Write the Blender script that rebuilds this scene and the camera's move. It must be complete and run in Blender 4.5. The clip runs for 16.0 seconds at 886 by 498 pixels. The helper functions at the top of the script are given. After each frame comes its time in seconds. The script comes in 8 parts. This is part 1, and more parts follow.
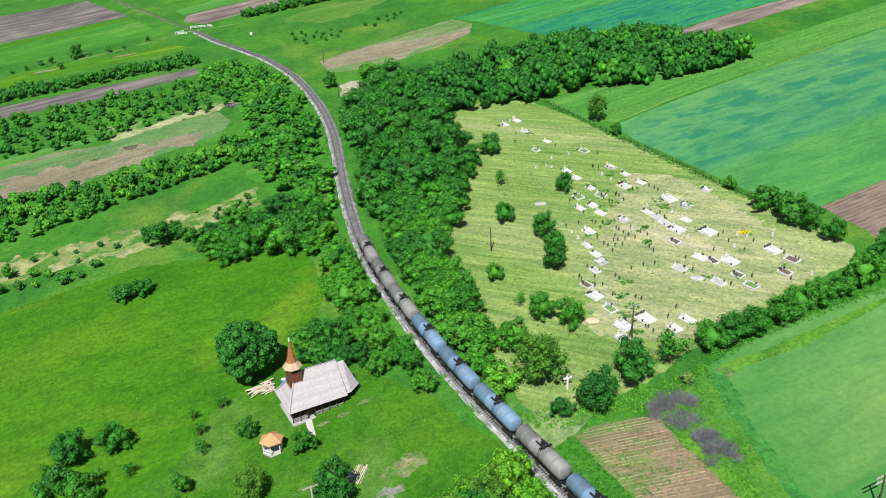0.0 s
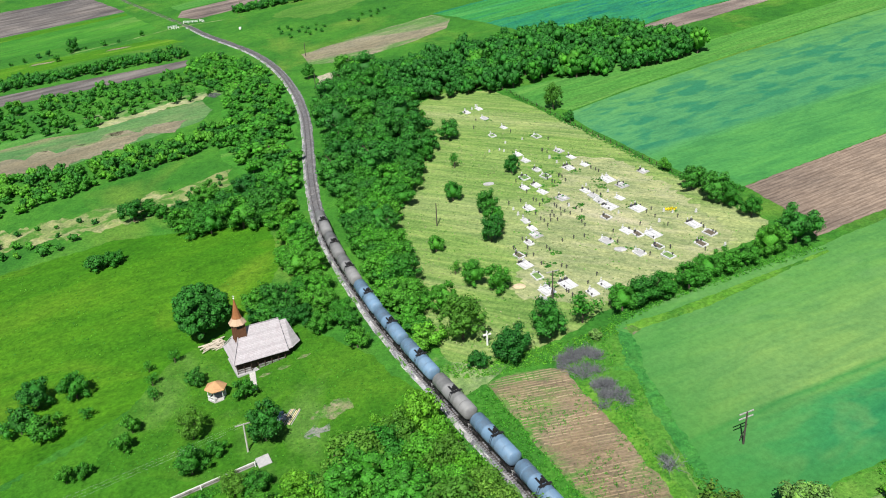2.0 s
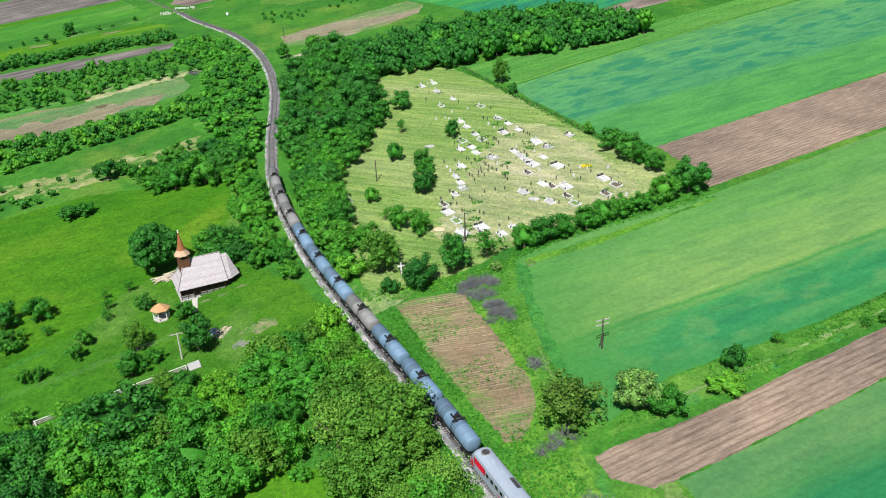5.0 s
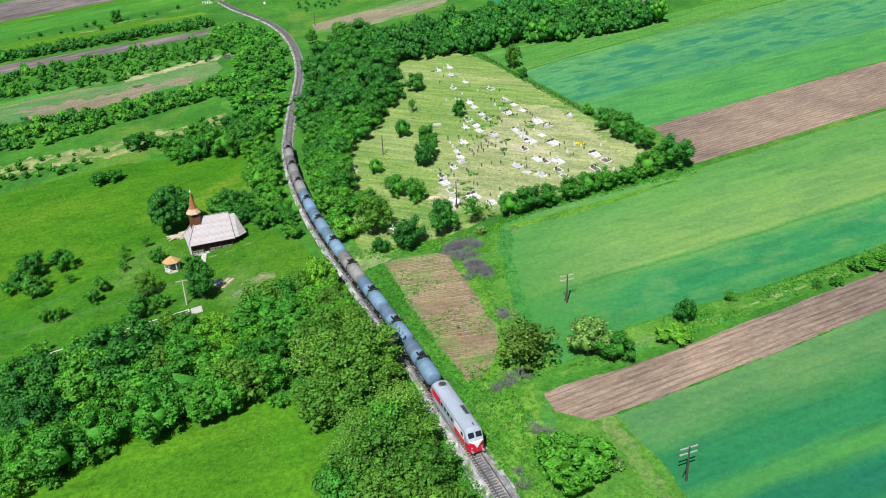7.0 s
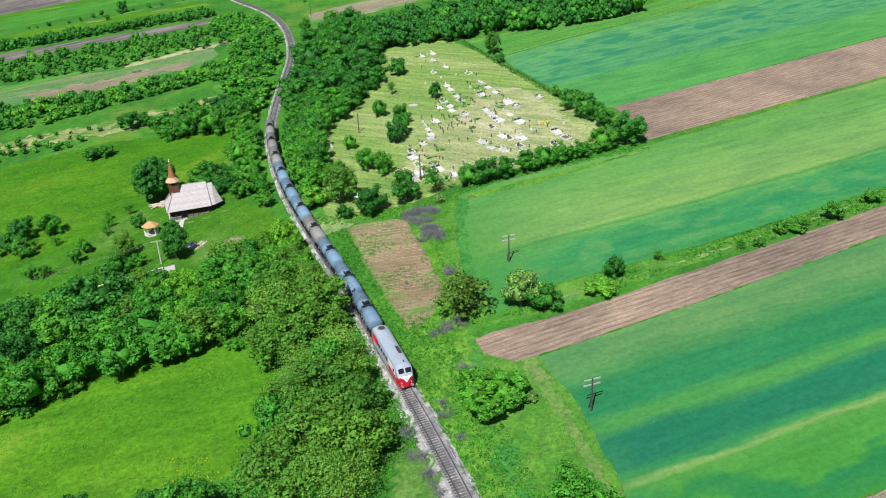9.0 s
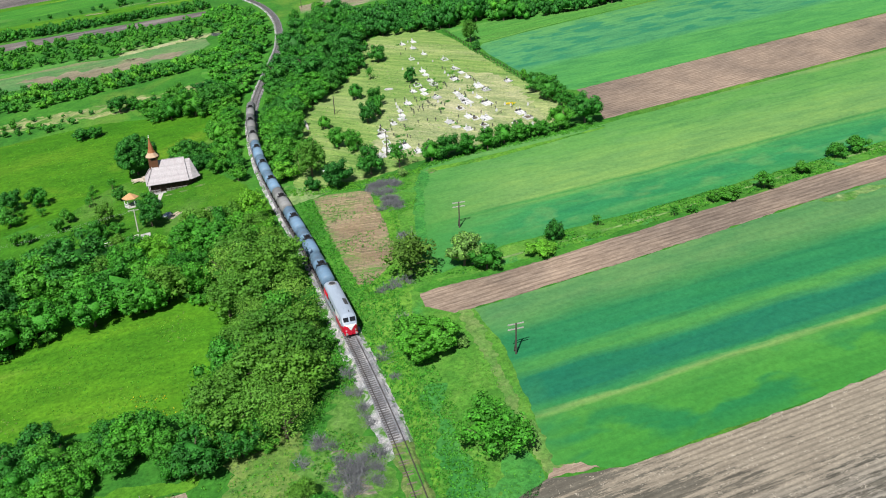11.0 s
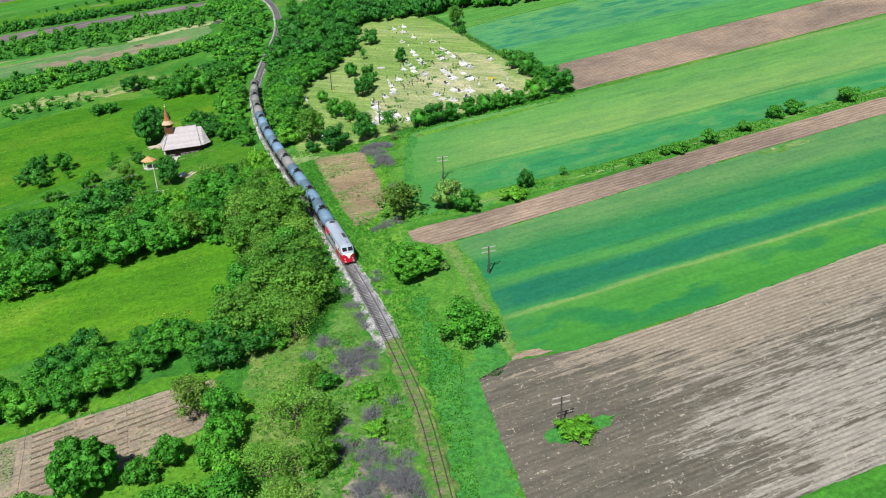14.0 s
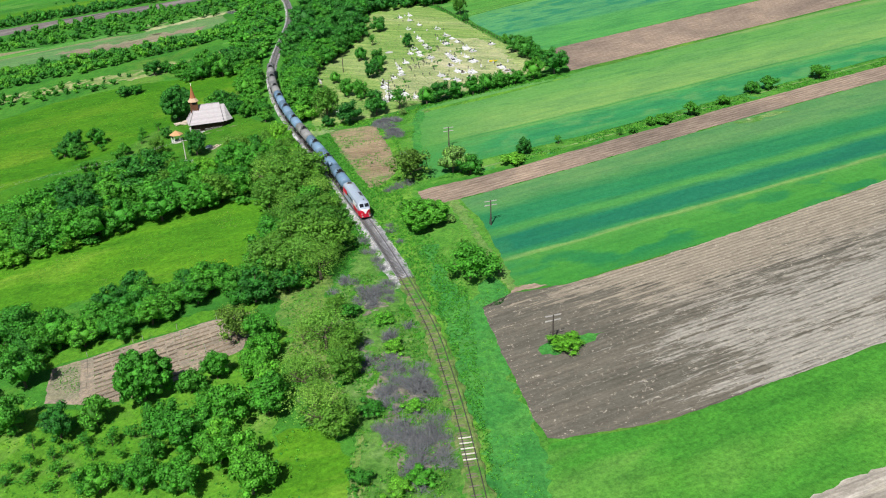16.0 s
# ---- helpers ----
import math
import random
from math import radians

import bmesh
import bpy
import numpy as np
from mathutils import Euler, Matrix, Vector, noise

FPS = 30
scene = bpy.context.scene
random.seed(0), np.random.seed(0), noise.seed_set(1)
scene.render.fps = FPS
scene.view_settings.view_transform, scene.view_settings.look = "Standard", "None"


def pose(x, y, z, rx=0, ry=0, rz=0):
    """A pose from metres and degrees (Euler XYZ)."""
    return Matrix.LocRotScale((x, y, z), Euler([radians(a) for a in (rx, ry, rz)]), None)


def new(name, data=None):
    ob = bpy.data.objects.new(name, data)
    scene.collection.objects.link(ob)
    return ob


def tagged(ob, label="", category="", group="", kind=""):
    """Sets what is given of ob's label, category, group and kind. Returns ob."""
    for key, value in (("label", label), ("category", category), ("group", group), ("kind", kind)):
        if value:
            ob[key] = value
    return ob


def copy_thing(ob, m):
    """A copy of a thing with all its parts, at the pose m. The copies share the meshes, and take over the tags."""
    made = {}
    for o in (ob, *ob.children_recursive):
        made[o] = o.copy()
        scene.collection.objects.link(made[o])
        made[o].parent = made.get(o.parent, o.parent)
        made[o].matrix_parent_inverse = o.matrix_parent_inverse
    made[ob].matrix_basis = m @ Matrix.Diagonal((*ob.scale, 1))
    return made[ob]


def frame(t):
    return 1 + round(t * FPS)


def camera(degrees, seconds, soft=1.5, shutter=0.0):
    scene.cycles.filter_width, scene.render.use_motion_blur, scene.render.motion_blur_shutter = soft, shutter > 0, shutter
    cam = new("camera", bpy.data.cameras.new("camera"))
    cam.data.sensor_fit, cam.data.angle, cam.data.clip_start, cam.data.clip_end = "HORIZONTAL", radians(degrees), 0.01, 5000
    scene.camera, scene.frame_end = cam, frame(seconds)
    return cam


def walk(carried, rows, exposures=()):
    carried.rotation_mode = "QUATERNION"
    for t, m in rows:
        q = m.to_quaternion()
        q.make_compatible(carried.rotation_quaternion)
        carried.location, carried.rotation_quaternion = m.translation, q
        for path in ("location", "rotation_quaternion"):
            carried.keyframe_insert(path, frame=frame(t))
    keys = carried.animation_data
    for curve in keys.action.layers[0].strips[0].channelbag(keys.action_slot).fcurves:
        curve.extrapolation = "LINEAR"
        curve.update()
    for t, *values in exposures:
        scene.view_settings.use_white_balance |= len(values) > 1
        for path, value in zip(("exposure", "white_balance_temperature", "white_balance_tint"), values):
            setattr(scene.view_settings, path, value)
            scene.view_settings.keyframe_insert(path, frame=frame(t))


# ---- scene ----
# ---- camera path ----
cam = camera(56.6, 16.0, soft=1.05)
METRES, EYE, TILT, LEAN, TURN = 163.0, 96.8, -29.25, 7.5, 0.0
# the hillside rises gently; the plan below is drawn on the slope
SLOPE = Vector((0.085, 0.08, 1.0)).rotation_difference(Vector((0, 0, 1))).to_matrix()
EXPOSURE = 0.45
ROWS = [
    (0.0, 0, 0, 0, 0, 0, -0),
    (0.5, 0.0248, -0.0194, -0.0087, 0.22, 0.01, -0.12),
    (1.0, 0.0495, -0.0407, -0.0184, 0.39, 0.01, -0.2),
    (1.5, 0.0726, -0.0636, -0.0291, 0.54, 0.04, -0.28),
    (2.0, 0.0953, -0.0868, -0.0397, 0.69, 0.03, -0.36),
    (2.5, 0.1167, -0.11, -0.0515, 0.77, 0.05, -0.42),
    (3.0, 0.1384, -0.1318, -0.064, 0.85, 0.06, -0.45),
    (3.5, 0.1602, -0.1522, -0.0775, 0.91, 0.07, -0.49),
    (4.0, 0.1818, -0.1721, -0.0916, 0.95, 0.07, -0.53),
    (4.2, 0.1904, -0.1801, -0.0972, 0.968, 0.062, -0.538),
    (4.6, 0.2073, -0.196, -0.1081, 1.134, 0.049, -0.647),
    (5.0, 0.2235, -0.2119, -0.1183, 1.523, 0.021, -0.887),
    (5.4, 0.2395, -0.2274, -0.128, 2.071, -0.013, -1.209),
    (5.8, 0.2559, -0.2425, -0.1376, 2.715, -0.045, -1.561),
    (6.1, 0.2687, -0.2533, -0.1448, 3.222, -0.064, -1.815),
    (6.3, 0.2776, -0.2602, -0.1497, 3.556, -0.071, -1.968),
    (6.5, 0.2866, -0.267, -0.1547, 3.95, -0.06, -2.13),
    (7.0, 0.3092, -0.284, -0.1671, 4.71, -0.09, -2.47),
    (7.5, 0.3319, -0.3, -0.1795, 5.12, -0.11, -2.68),
    (8.0, 0.3555, -0.3165, -0.191, 5.42, -0.14, -2.83),
    (8.5, 0.3791, -0.3325, -0.202, 5.63, -0.14, -2.93),
    (9.0, 0.4016, -0.3481, -0.2124, 5.84, -0.15, -3.06),
    (9.2, 0.4106, -0.3543, -0.2166, 6.0, -0.154, -3.112),
    (9.6, 0.4291, -0.3662, -0.2248, 6.17, -0.161, -3.204),
    (10.0, 0.4477, -0.3774, -0.2331, 6.32, -0.165, -3.27),
    (10.4, 0.465, -0.389, -0.2415, 6.42, -0.167, -3.307),
    (10.8, 0.4796, -0.4021, -0.2502, 6.473, -0.168, -3.309),
    (11.1, 0.488, -0.4134, -0.2569, 6.451, -0.169, -3.285),
    (11.3, 0.492, -0.422, -0.2615, 6.396, -0.169, -3.257),
    (11.5, 0.4954, -0.431, -0.2662, 6.27, -0.16, -3.23),
    (12.0, 0.5038, -0.4535, -0.2779, 6.14, -0.17, -3.14),
    (12.5, 0.5094, -0.4788, -0.2904, 6.08, -0.16, -3.13),
    (13.0, 0.5135, -0.5051, -0.3032, 6.07, -0.16, -3.13),
    (13.5, 0.5167, -0.5326, -0.3167, 6.05, -0.19, -3.11),
    (14.0, 0.519, -0.562, -0.3311, 6.02, -0.2, -3.11),
    (14.5, 0.5211, -0.5929, -0.3462, 6.01, -0.23, -3.11),
    (15.0, 0.5228, -0.6247, -0.3619, 6.01, -0.25, -3.11),
    (15.5, 0.5246, -0.6567, -0.3776, 6.01, -0.27, -3.13),
    (16.0, 0.5265, -0.6877, -0.3925, 6.05, -0.31, -3.15),
]
walk(cam, [(t, SLOPE.to_4x4() @ pose(0, 0, EYE, TILT, LEAN, TURN) @ pose(METRES * x, METRES * y, METRES * z, 90 + pitch, roll, yaw)) for t, x, y, z, yaw, pitch, roll in ROWS],
     exposures=[(0.0, EXPOSURE), (16.0, EXPOSURE)])

# ---- light ----
SUN_WAY = (SLOPE @ Vector((0.06, 0.65, -1.0))).normalized()
world = bpy.data.worlds.new("sky")
scene.world = world
world.use_nodes = True
wn = world.node_tree.nodes
sky = wn.new("ShaderNodeTexSky")
sky.sky_type, sky.sun_disc = "NISHITA", False
sky.sun_elevation = math.asin(-SUN_WAY.z)
sky.sun_rotation = math.atan2(-SUN_WAY.x, -SUN_WAY.y)
wn["Background"].inputs[1].default_value = 0.05
world.node_tree.links.new(sky.outputs[0], wn["Background"].inputs[0])
sun = new("sun", bpy.data.lights.new("sun", "SUN"))
sun.data.energy, sun.data.angle, sun.data.color = 5.0, radians(0.53), (1.0, 0.955, 0.88)
sun.rotation_euler = SUN_WAY.to_track_quat("-Z", "Y").to_euler()
sun.location = (0, 0, 300)


# ---- materials ----
def ramp_node(nt, fac, stops):
    n = nt.nodes.new("ShaderNodeValToRGB")
    els = n.color_ramp.elements
    while len(els) < len(stops):
        els.new(0.5)
    for e, (p, c) in zip(els, stops):
        e.position, e.color = p, (*c, 1)
    nt.links.new(fac, n.inputs[0])
    return n.outputs[0]


def noise_node(nt, vec, scale, detail=4.0, rough=0.6, dist=0.0):
    n = nt.nodes.new("ShaderNodeTexNoise")
    n.inputs["Scale"].default_value, n.inputs["Detail"].default_value = scale, detail
    n.inputs["Roughness"].default_value, n.inputs["Distortion"].default_value = rough, dist
    nt.links.new(vec, n.inputs["Vector"])
    return n.outputs["Fac"]


def mapped(nt, angle=0.0, stretch=(1, 1, 1), coord="Object"):
    tc, mp = nt.nodes.new("ShaderNodeTexCoord"), nt.nodes.new("ShaderNodeMapping")
    mp.vector_type = "TEXTURE"
    mp.inputs["Rotation"].default_value = (0, 0, radians(-angle))
    mp.inputs["Scale"].default_value = tuple(1 / k for k in stretch)
    nt.links.new(tc.outputs[coord], mp.inputs["Vector"])
    return mp.outputs[0]


def mixed(nt, fac, a, b, mode="MIX"):
    n = nt.nodes.new("ShaderNodeMix")
    n.data_type, n.blend_type = "RGBA", mode
    for s, v in ((n.inputs["Factor"], fac), (n.inputs["A"], a), (n.inputs["B"], b)):
        if isinstance(v, bpy.types.NodeSocket):
            nt.links.new(v, s)
        elif isinstance(v, (int, float)):
            s.default_value = v
        else:
            s.default_value = (*v, 1)
    return n.outputs["Result"]


def blank(name, rough=0.9, metal=0.0, spec=0.3):
    m = bpy.data.materials.new(name)
    m.use_nodes = True
    b = m.node_tree.nodes["Principled BSDF"]
    b.inputs["Roughness"].default_value, b.inputs["Metallic"].default_value = rough, metal
    b.inputs["Specular IOR Level"].default_value = spec
    return m, m.node_tree, b


def bumped(nt, b, height, strength, distance):
    n = nt.nodes.new("ShaderNodeBump")
    n.inputs["Strength"].default_value, n.inputs["Distance"].default_value = strength, distance
    nt.links.new(height, n.inputs["Height"])
    nt.links.new(n.outputs[0], b.inputs["Normal"])


def earth(name, dark, mid, light, big=0.04, fine=1.2, angle=0.0, stretch=(1, 1, 1), bump=0.5, depth=0.15, rough=0.95, patch=None, patch_scale=0.02, patch_at=(0.55, 0.7), mottle=0.35):
    """Ground cover: broad patches, streaks along the rows and a fine grain."""
    m, nt, b = blank(name, rough, 0, 0.12)
    v, vs = mapped(nt, angle), mapped(nt, angle, stretch)
    broad = ramp_node(nt, noise_node(nt, vs, big, 5, 0.62, 0.4), [(0.30, dark), (0.5, mid), (0.72, light)])
    if patch:
        f = ramp_node(nt, noise_node(nt, vs, patch_scale, 4, 0.6, 0.8), [(patch_at[0], (0, 0, 0)), (patch_at[1], (1, 1, 1))])
        broad = mixed(nt, f, broad, patch)
    grain = noise_node(nt, v, fine, 6, 0.78)
    g = ramp_node(nt, grain, [(0.30, (0.40, 0.44, 0.42)), (0.5, (0.97, 0.97, 0.97)), (0.70, (1.55, 1.48, 1.45))])
    mott = ramp_node(nt, noise_node(nt, vs, mottle, 5, 0.7, 0.5), [(0.34, (0.70, 0.76, 0.78)), (0.5, (1, 1, 1)), (0.66, (1.25, 1.2, 1.12))])
    broad = mixed(nt, 0.85, broad, mott, "MULTIPLY")
    nt.links.new(mixed(nt, 0.8, broad, g, "MULTIPLY"), b.inputs["Base Color"])
    bumped(nt, b, grain, bump, depth)
    return m


def banded(name, angle, n0, n1, stops, wander=3.0, fine=1.0, mottle=0.3, stretch=(0.10, 1, 1), bump=0.35, contrast=1.0, headland=None, blotch=None, blotch_area=((0.36, 0.0), (0.42, 0.85), (0.78, 0.85), (0.92, 0.25))):
    """A crop whose colour changes in soft strips across the rows, from n0 to n1 metres."""
    m, nt, b = blank(name, 0.95, 0, 0.12)
    v, vs, vl = mapped(nt, angle), mapped(nt, angle, stretch), mapped(nt, angle, (0.018, 1, 1))
    sep, mr = nt.nodes.new("ShaderNodeSeparateXYZ"), nt.nodes.new("ShaderNodeMapRange")
    nt.links.new(v, sep.inputs[0])
    wob = nt.nodes.new("ShaderNodeMath")
    wob.operation = "MULTIPLY_ADD"
    nt.links.new(noise_node(nt, vs, 0.16, 5, 0.65), wob.inputs[0])
    wob.inputs[1].default_value = 2 * wander
    nt.links.new(sep.outputs["Y"], wob.inputs[2])
    nt.links.new(wob.outputs[0], mr.inputs["Value"])
    mr.inputs["From Min"].default_value, mr.inputs["From Max"].default_value = n0 + wander, n1 + wander
    col = ramp_node(nt, mr.outputs["Result"], stops)
    streaks = ramp_node(nt, noise_node(nt, vl, 0.7, 5, 0.75), [(0.36, (0.70, 0.80, 0.84)), (0.46, (1, 1, 1)), (0.65, (1.2, 1.12, 1.06))])
    col = mixed(nt, 0.12 + 0.35 * contrast, col, streaks, "MULTIPLY")
    mott = ramp_node(nt, noise_node(nt, vs, mottle, 5, 0.7, 0.9), [(0.38, (0.48, 0.66, 0.80)), (0.5, (1, 1, 1)), (0.62, (1.45, 1.22, 1.08))])
    col = mixed(nt, 0.8 * contrast, col, mott, "MULTIPLY")
    wave = nt.nodes.new("ShaderNodeTexWave")
    wave.wave_type, wave.bands_direction = "BANDS", "Y"
    for key, val in (("Scale", 0.085), ("Distortion", 2.5), ("Detail", 3.0), ("Detail Scale", 0.5)):
        wave.inputs[key].default_value = val
    nt.links.new(mapped(nt, angle, (0.025, 1, 1)), wave.inputs["Vector"])
    col = mixed(nt, 0.22, col, ramp_node(nt, wave.outputs["Fac"], [(0.0, (0.66, 0.76, 0.80)), (0.16, (1, 1, 1)), (1.0, (1.06, 1.04, 1.02))]), "MULTIPLY")
    if blotch:
        vb = mapped(nt, angle, (0.55, 1, 1))
        f = ramp_node(nt, noise_node(nt, vb, 0.17, 2.5, 0.5, 0.35), [(0.50, (0, 0, 0)), (0.62, (1, 1, 1))])
        area = ramp_node(nt, mr.outputs["Result"], [(p, (k, k, k)) for p, k in blotch_area])
        col = mixed(nt, mixed(nt, 1.0, f, area, "MULTIPLY"), col, blotch)
    if headland:
        hr, hw = nt.nodes.new("ShaderNodeMapRange"), nt.nodes.new("ShaderNodeMath")
        hw.operation = "MULTIPLY_ADD"
        nt.links.new(noise_node(nt, v, 0.12, 4, 0.6), hw.inputs[0])
        hw.inputs[1].default_value = 10.0
        nt.links.new(sep.outputs["X"], hw.inputs[2])
        nt.links.new(hw.outputs[0], hr.inputs["Value"])
        for key, val in zip(("From Min", "From Max", "To Min", "To Max"), (headland[0] + 5, headland[1] + 5, 0.9, 0.0)):
            hr.inputs[key].default_value = val
        col = mixed(nt, hr.outputs[0], col, headland[2])
    grain = noise_node(nt, v, fine, 6, 0.78)
    g = ramp_node(nt, grain, [(0.30, (0.55, 0.58, 0.56)), (0.5, (0.97, 0.97, 0.97)), (0.70, (1.40, 1.34, 1.32))])
    nt.links.new(mixed(nt, 0.5, col, g, "MULTIPLY"), b.inputs["Base Color"])
    bumped(nt, b, grain, bump, 0.12)
    return m


def soil(name, dark, mid, light, angle, rows=0.5, bump=0.8, depth=0.2, streak=0.15, long=0.04):
    """Ploughed earth: long streaks and furrows along the angle, clods between."""
    m, nt, b = blank(name, 0.97, 0, 0.08)
    v, vs, vr = mapped(nt, angle), mapped(nt, angle, (long, 1, 1)), mapped(nt, angle, (0.06, 1, 1))
    broad = ramp_node(nt, noise_node(nt, vs, streak, 8, 0.78, 0.2), [(0.36, dark), (0.5, mid), (0.63, light)])
    patchy = ramp_node(nt, noise_node(nt, v, 0.035, 4, 0.6, 0.5), [(0.35, (0.72, 0.73, 0.76)), (0.65, (1.18, 1.15, 1.12))])
    broad = mixed(nt, 1.0, broad, patchy, "MULTIPLY")
    furrows = noise_node(nt, vr, rows, 3, 0.6)
    lines = ramp_node(nt, furrows, [(0.38, (0.62, 0.60, 0.60)), (0.62, (1.22, 1.22, 1.2))])
    broad = mixed(nt, 0.6, broad, lines, "MULTIPLY")
    wave = nt.nodes.new("ShaderNodeTexWave")
    wave.wave_type, wave.bands_direction = "BANDS", "Y"
    for key, val in (("Scale", 0.24), ("Distortion", 1.6), ("Detail", 3.0), ("Detail Scale", 0.8)):
        wave.inputs[key].default_value = val
    nt.links.new(mapped(nt, angle, (0.05, 1, 1)), wave.inputs["Vector"])
    broad = mixed(nt, 0.6, broad, ramp_node(nt, wave.outputs["Fac"], [(0.0, (0.62, 0.61, 0.62)), (0.3, (0.98, 0.98, 0.98)), (1.0, (1.1, 1.1, 1.1))]), "MULTIPLY")
    clod = noise_node(nt, v, 1.6, 7, 0.8)
    g = ramp_node(nt, clod, [(0.3, (0.6, 0.6, 0.6)), (0.7, (1.3, 1.3, 1.3))])
    nt.links.new(mixed(nt, 0.7, broad, g, "MULTIPLY"), b.inputs["Base Color"])
    h = mixed(nt, 0.5, furrows, clod)
    bumped(nt, b, h, bump, depth)
    return m


def streaked_soil(name, angle, n0, n1, a0, a1):
    """A broad ploughed field: damp brown earth at its near end, dry pale streaks drawn along the furrows."""
    m, nt, b = blank(name, 0.97, 0, 0.08)
    v, vs, vl = mapped(nt, angle), mapped(nt, angle, (0.010, 1, 1)), mapped(nt, angle, (0.06, 1, 1))
    sep = nt.nodes.new("ShaderNodeSeparateXYZ")
    nt.links.new(v, sep.inputs[0])

    def ranged(sock, x0, x1, y0, y1):
        n = nt.nodes.new("ShaderNodeMapRange")
        nt.links.new(sock, n.inputs["Value"])
        for k, val in zip(("From Min", "From Max", "To Min", "To Max"), (x0, x1, y0, y1)):
            n.inputs[k].default_value = val
        return n.outputs[0]

    def sums(p, q, mode="ADD"):
        n = nt.nodes.new("ShaderNodeMath")
        n.operation = mode
        for s, val in zip(n.inputs, (p, q)):
            if isinstance(val, float):
                s.default_value = val
            else:
                nt.links.new(val, s)
        return n.outputs[0]
    wob = sums(noise_node(nt, v, 0.06, 4, 0.6), 14.0, "MULTIPLY")
    across = ranged(sums(sep.outputs["Y"], wob), n0 + 7, n1 + 7, 0.0, 1.0)
    bias = ramp_node(nt, across, [(0.0, (0.66,) * 3), (0.10, (0.76,) * 3), (0.2, (0.50,) * 3), (0.34, (0.72,) * 3), (0.48, (0.50,) * 3), (0.60, (0.32,) * 3), (0.72, (0.60,) * 3), (0.84, (0.84,) * 3), (1.0, (0.90,) * 3)])
    near = ranged(sums(sep.outputs["X"], sums(noise_node(nt, vl, 0.12, 4, 0.7), 34.0, "MULTIPLY")), a0 + 17, a1 + 17, -0.21, 0.0)
    streak = noise_node(nt, vs, 0.95, 7, 0.8, 0.0)
    level = sums(sums(streak, sums(sums(bias, -0.5), 0.24, "MULTIPLY")), near)
    pale = ramp_node(nt, level, [(0.456, (0, 0, 0)), (0.474, (0.4, 0.4, 0.4)), (0.494, (1, 1, 1))])
    damp = ramp_node(nt, noise_node(nt, vl, 0.25, 5, 0.7), [(0.35, (0.098, 0.094, 0.079)), (0.65, (0.132, 0.121, 0.100))])
    dry = ramp_node(nt, across, [(0.0, (0.275, 0.264, 0.236)), (0.5, (0.254, 0.244, 0.218)), (0.75, (0.236, 0.210, 0.170)), (1.0, (0.252, 0.220, 0.174))])
    col = mixed(nt, pale, damp, dry)
    furrows = noise_node(nt, vl, 1.6, 3, 0.6)
    col = mixed(nt, 0.55, col, ramp_node(nt, furrows, [(0.38, (0.70, 0.69, 0.69)), (0.62, (1.18, 1.18, 1.17))]), "MULTIPLY")
    wave = nt.nodes.new("ShaderNodeTexWave")
    wave.wave_type, wave.bands_direction = "BANDS", "Y"
    for key, val in (("Scale", 0.33), ("Distortion", 1.8), ("Detail", 2.0), ("Detail Scale", 0.6)):
        wave.inputs[key].default_value = val
    nt.links.new(mapped(nt, angle, (0.03, 1, 1)), wave.inputs["Vector"])
    col = mixed(nt, ranged(sep.outputs["X"], a0, a1, 0.1, 0.8), col, ramp_node(nt, wave.outputs["Fac"], [(0.0, (0.66, 0.66, 0.67)), (0.35, (0.98, 0.98, 0.98)), (1.0, (1.14, 1.13, 1.12))]), "MULTIPLY")
    clod = noise_node(nt, v, 1.8, 7, 0.82)
    col = mixed(nt, 0.7, col, ramp_node(nt, clod, [(0.32, (0.66, 0.66, 0.66)), (0.55, (1, 1, 1)), (0.68, (1.5, 1.45, 1.38))]), "MULTIPLY")
    stones = ramp_node(nt, noise_node(nt, v, 1.1, 3, 0.9), [(0.61, (0, 0, 0)), (0.67, (0.8, 0.8, 0.8))])
    col = mixed(nt, stones, col, (0.40, 0.36, 0.30))
    nt.links.new(col, b.inputs["Base Color"])
    bumped(nt, b, mixed(nt, 0.5, furrows, clod), 0.7, 0.18)
    return m


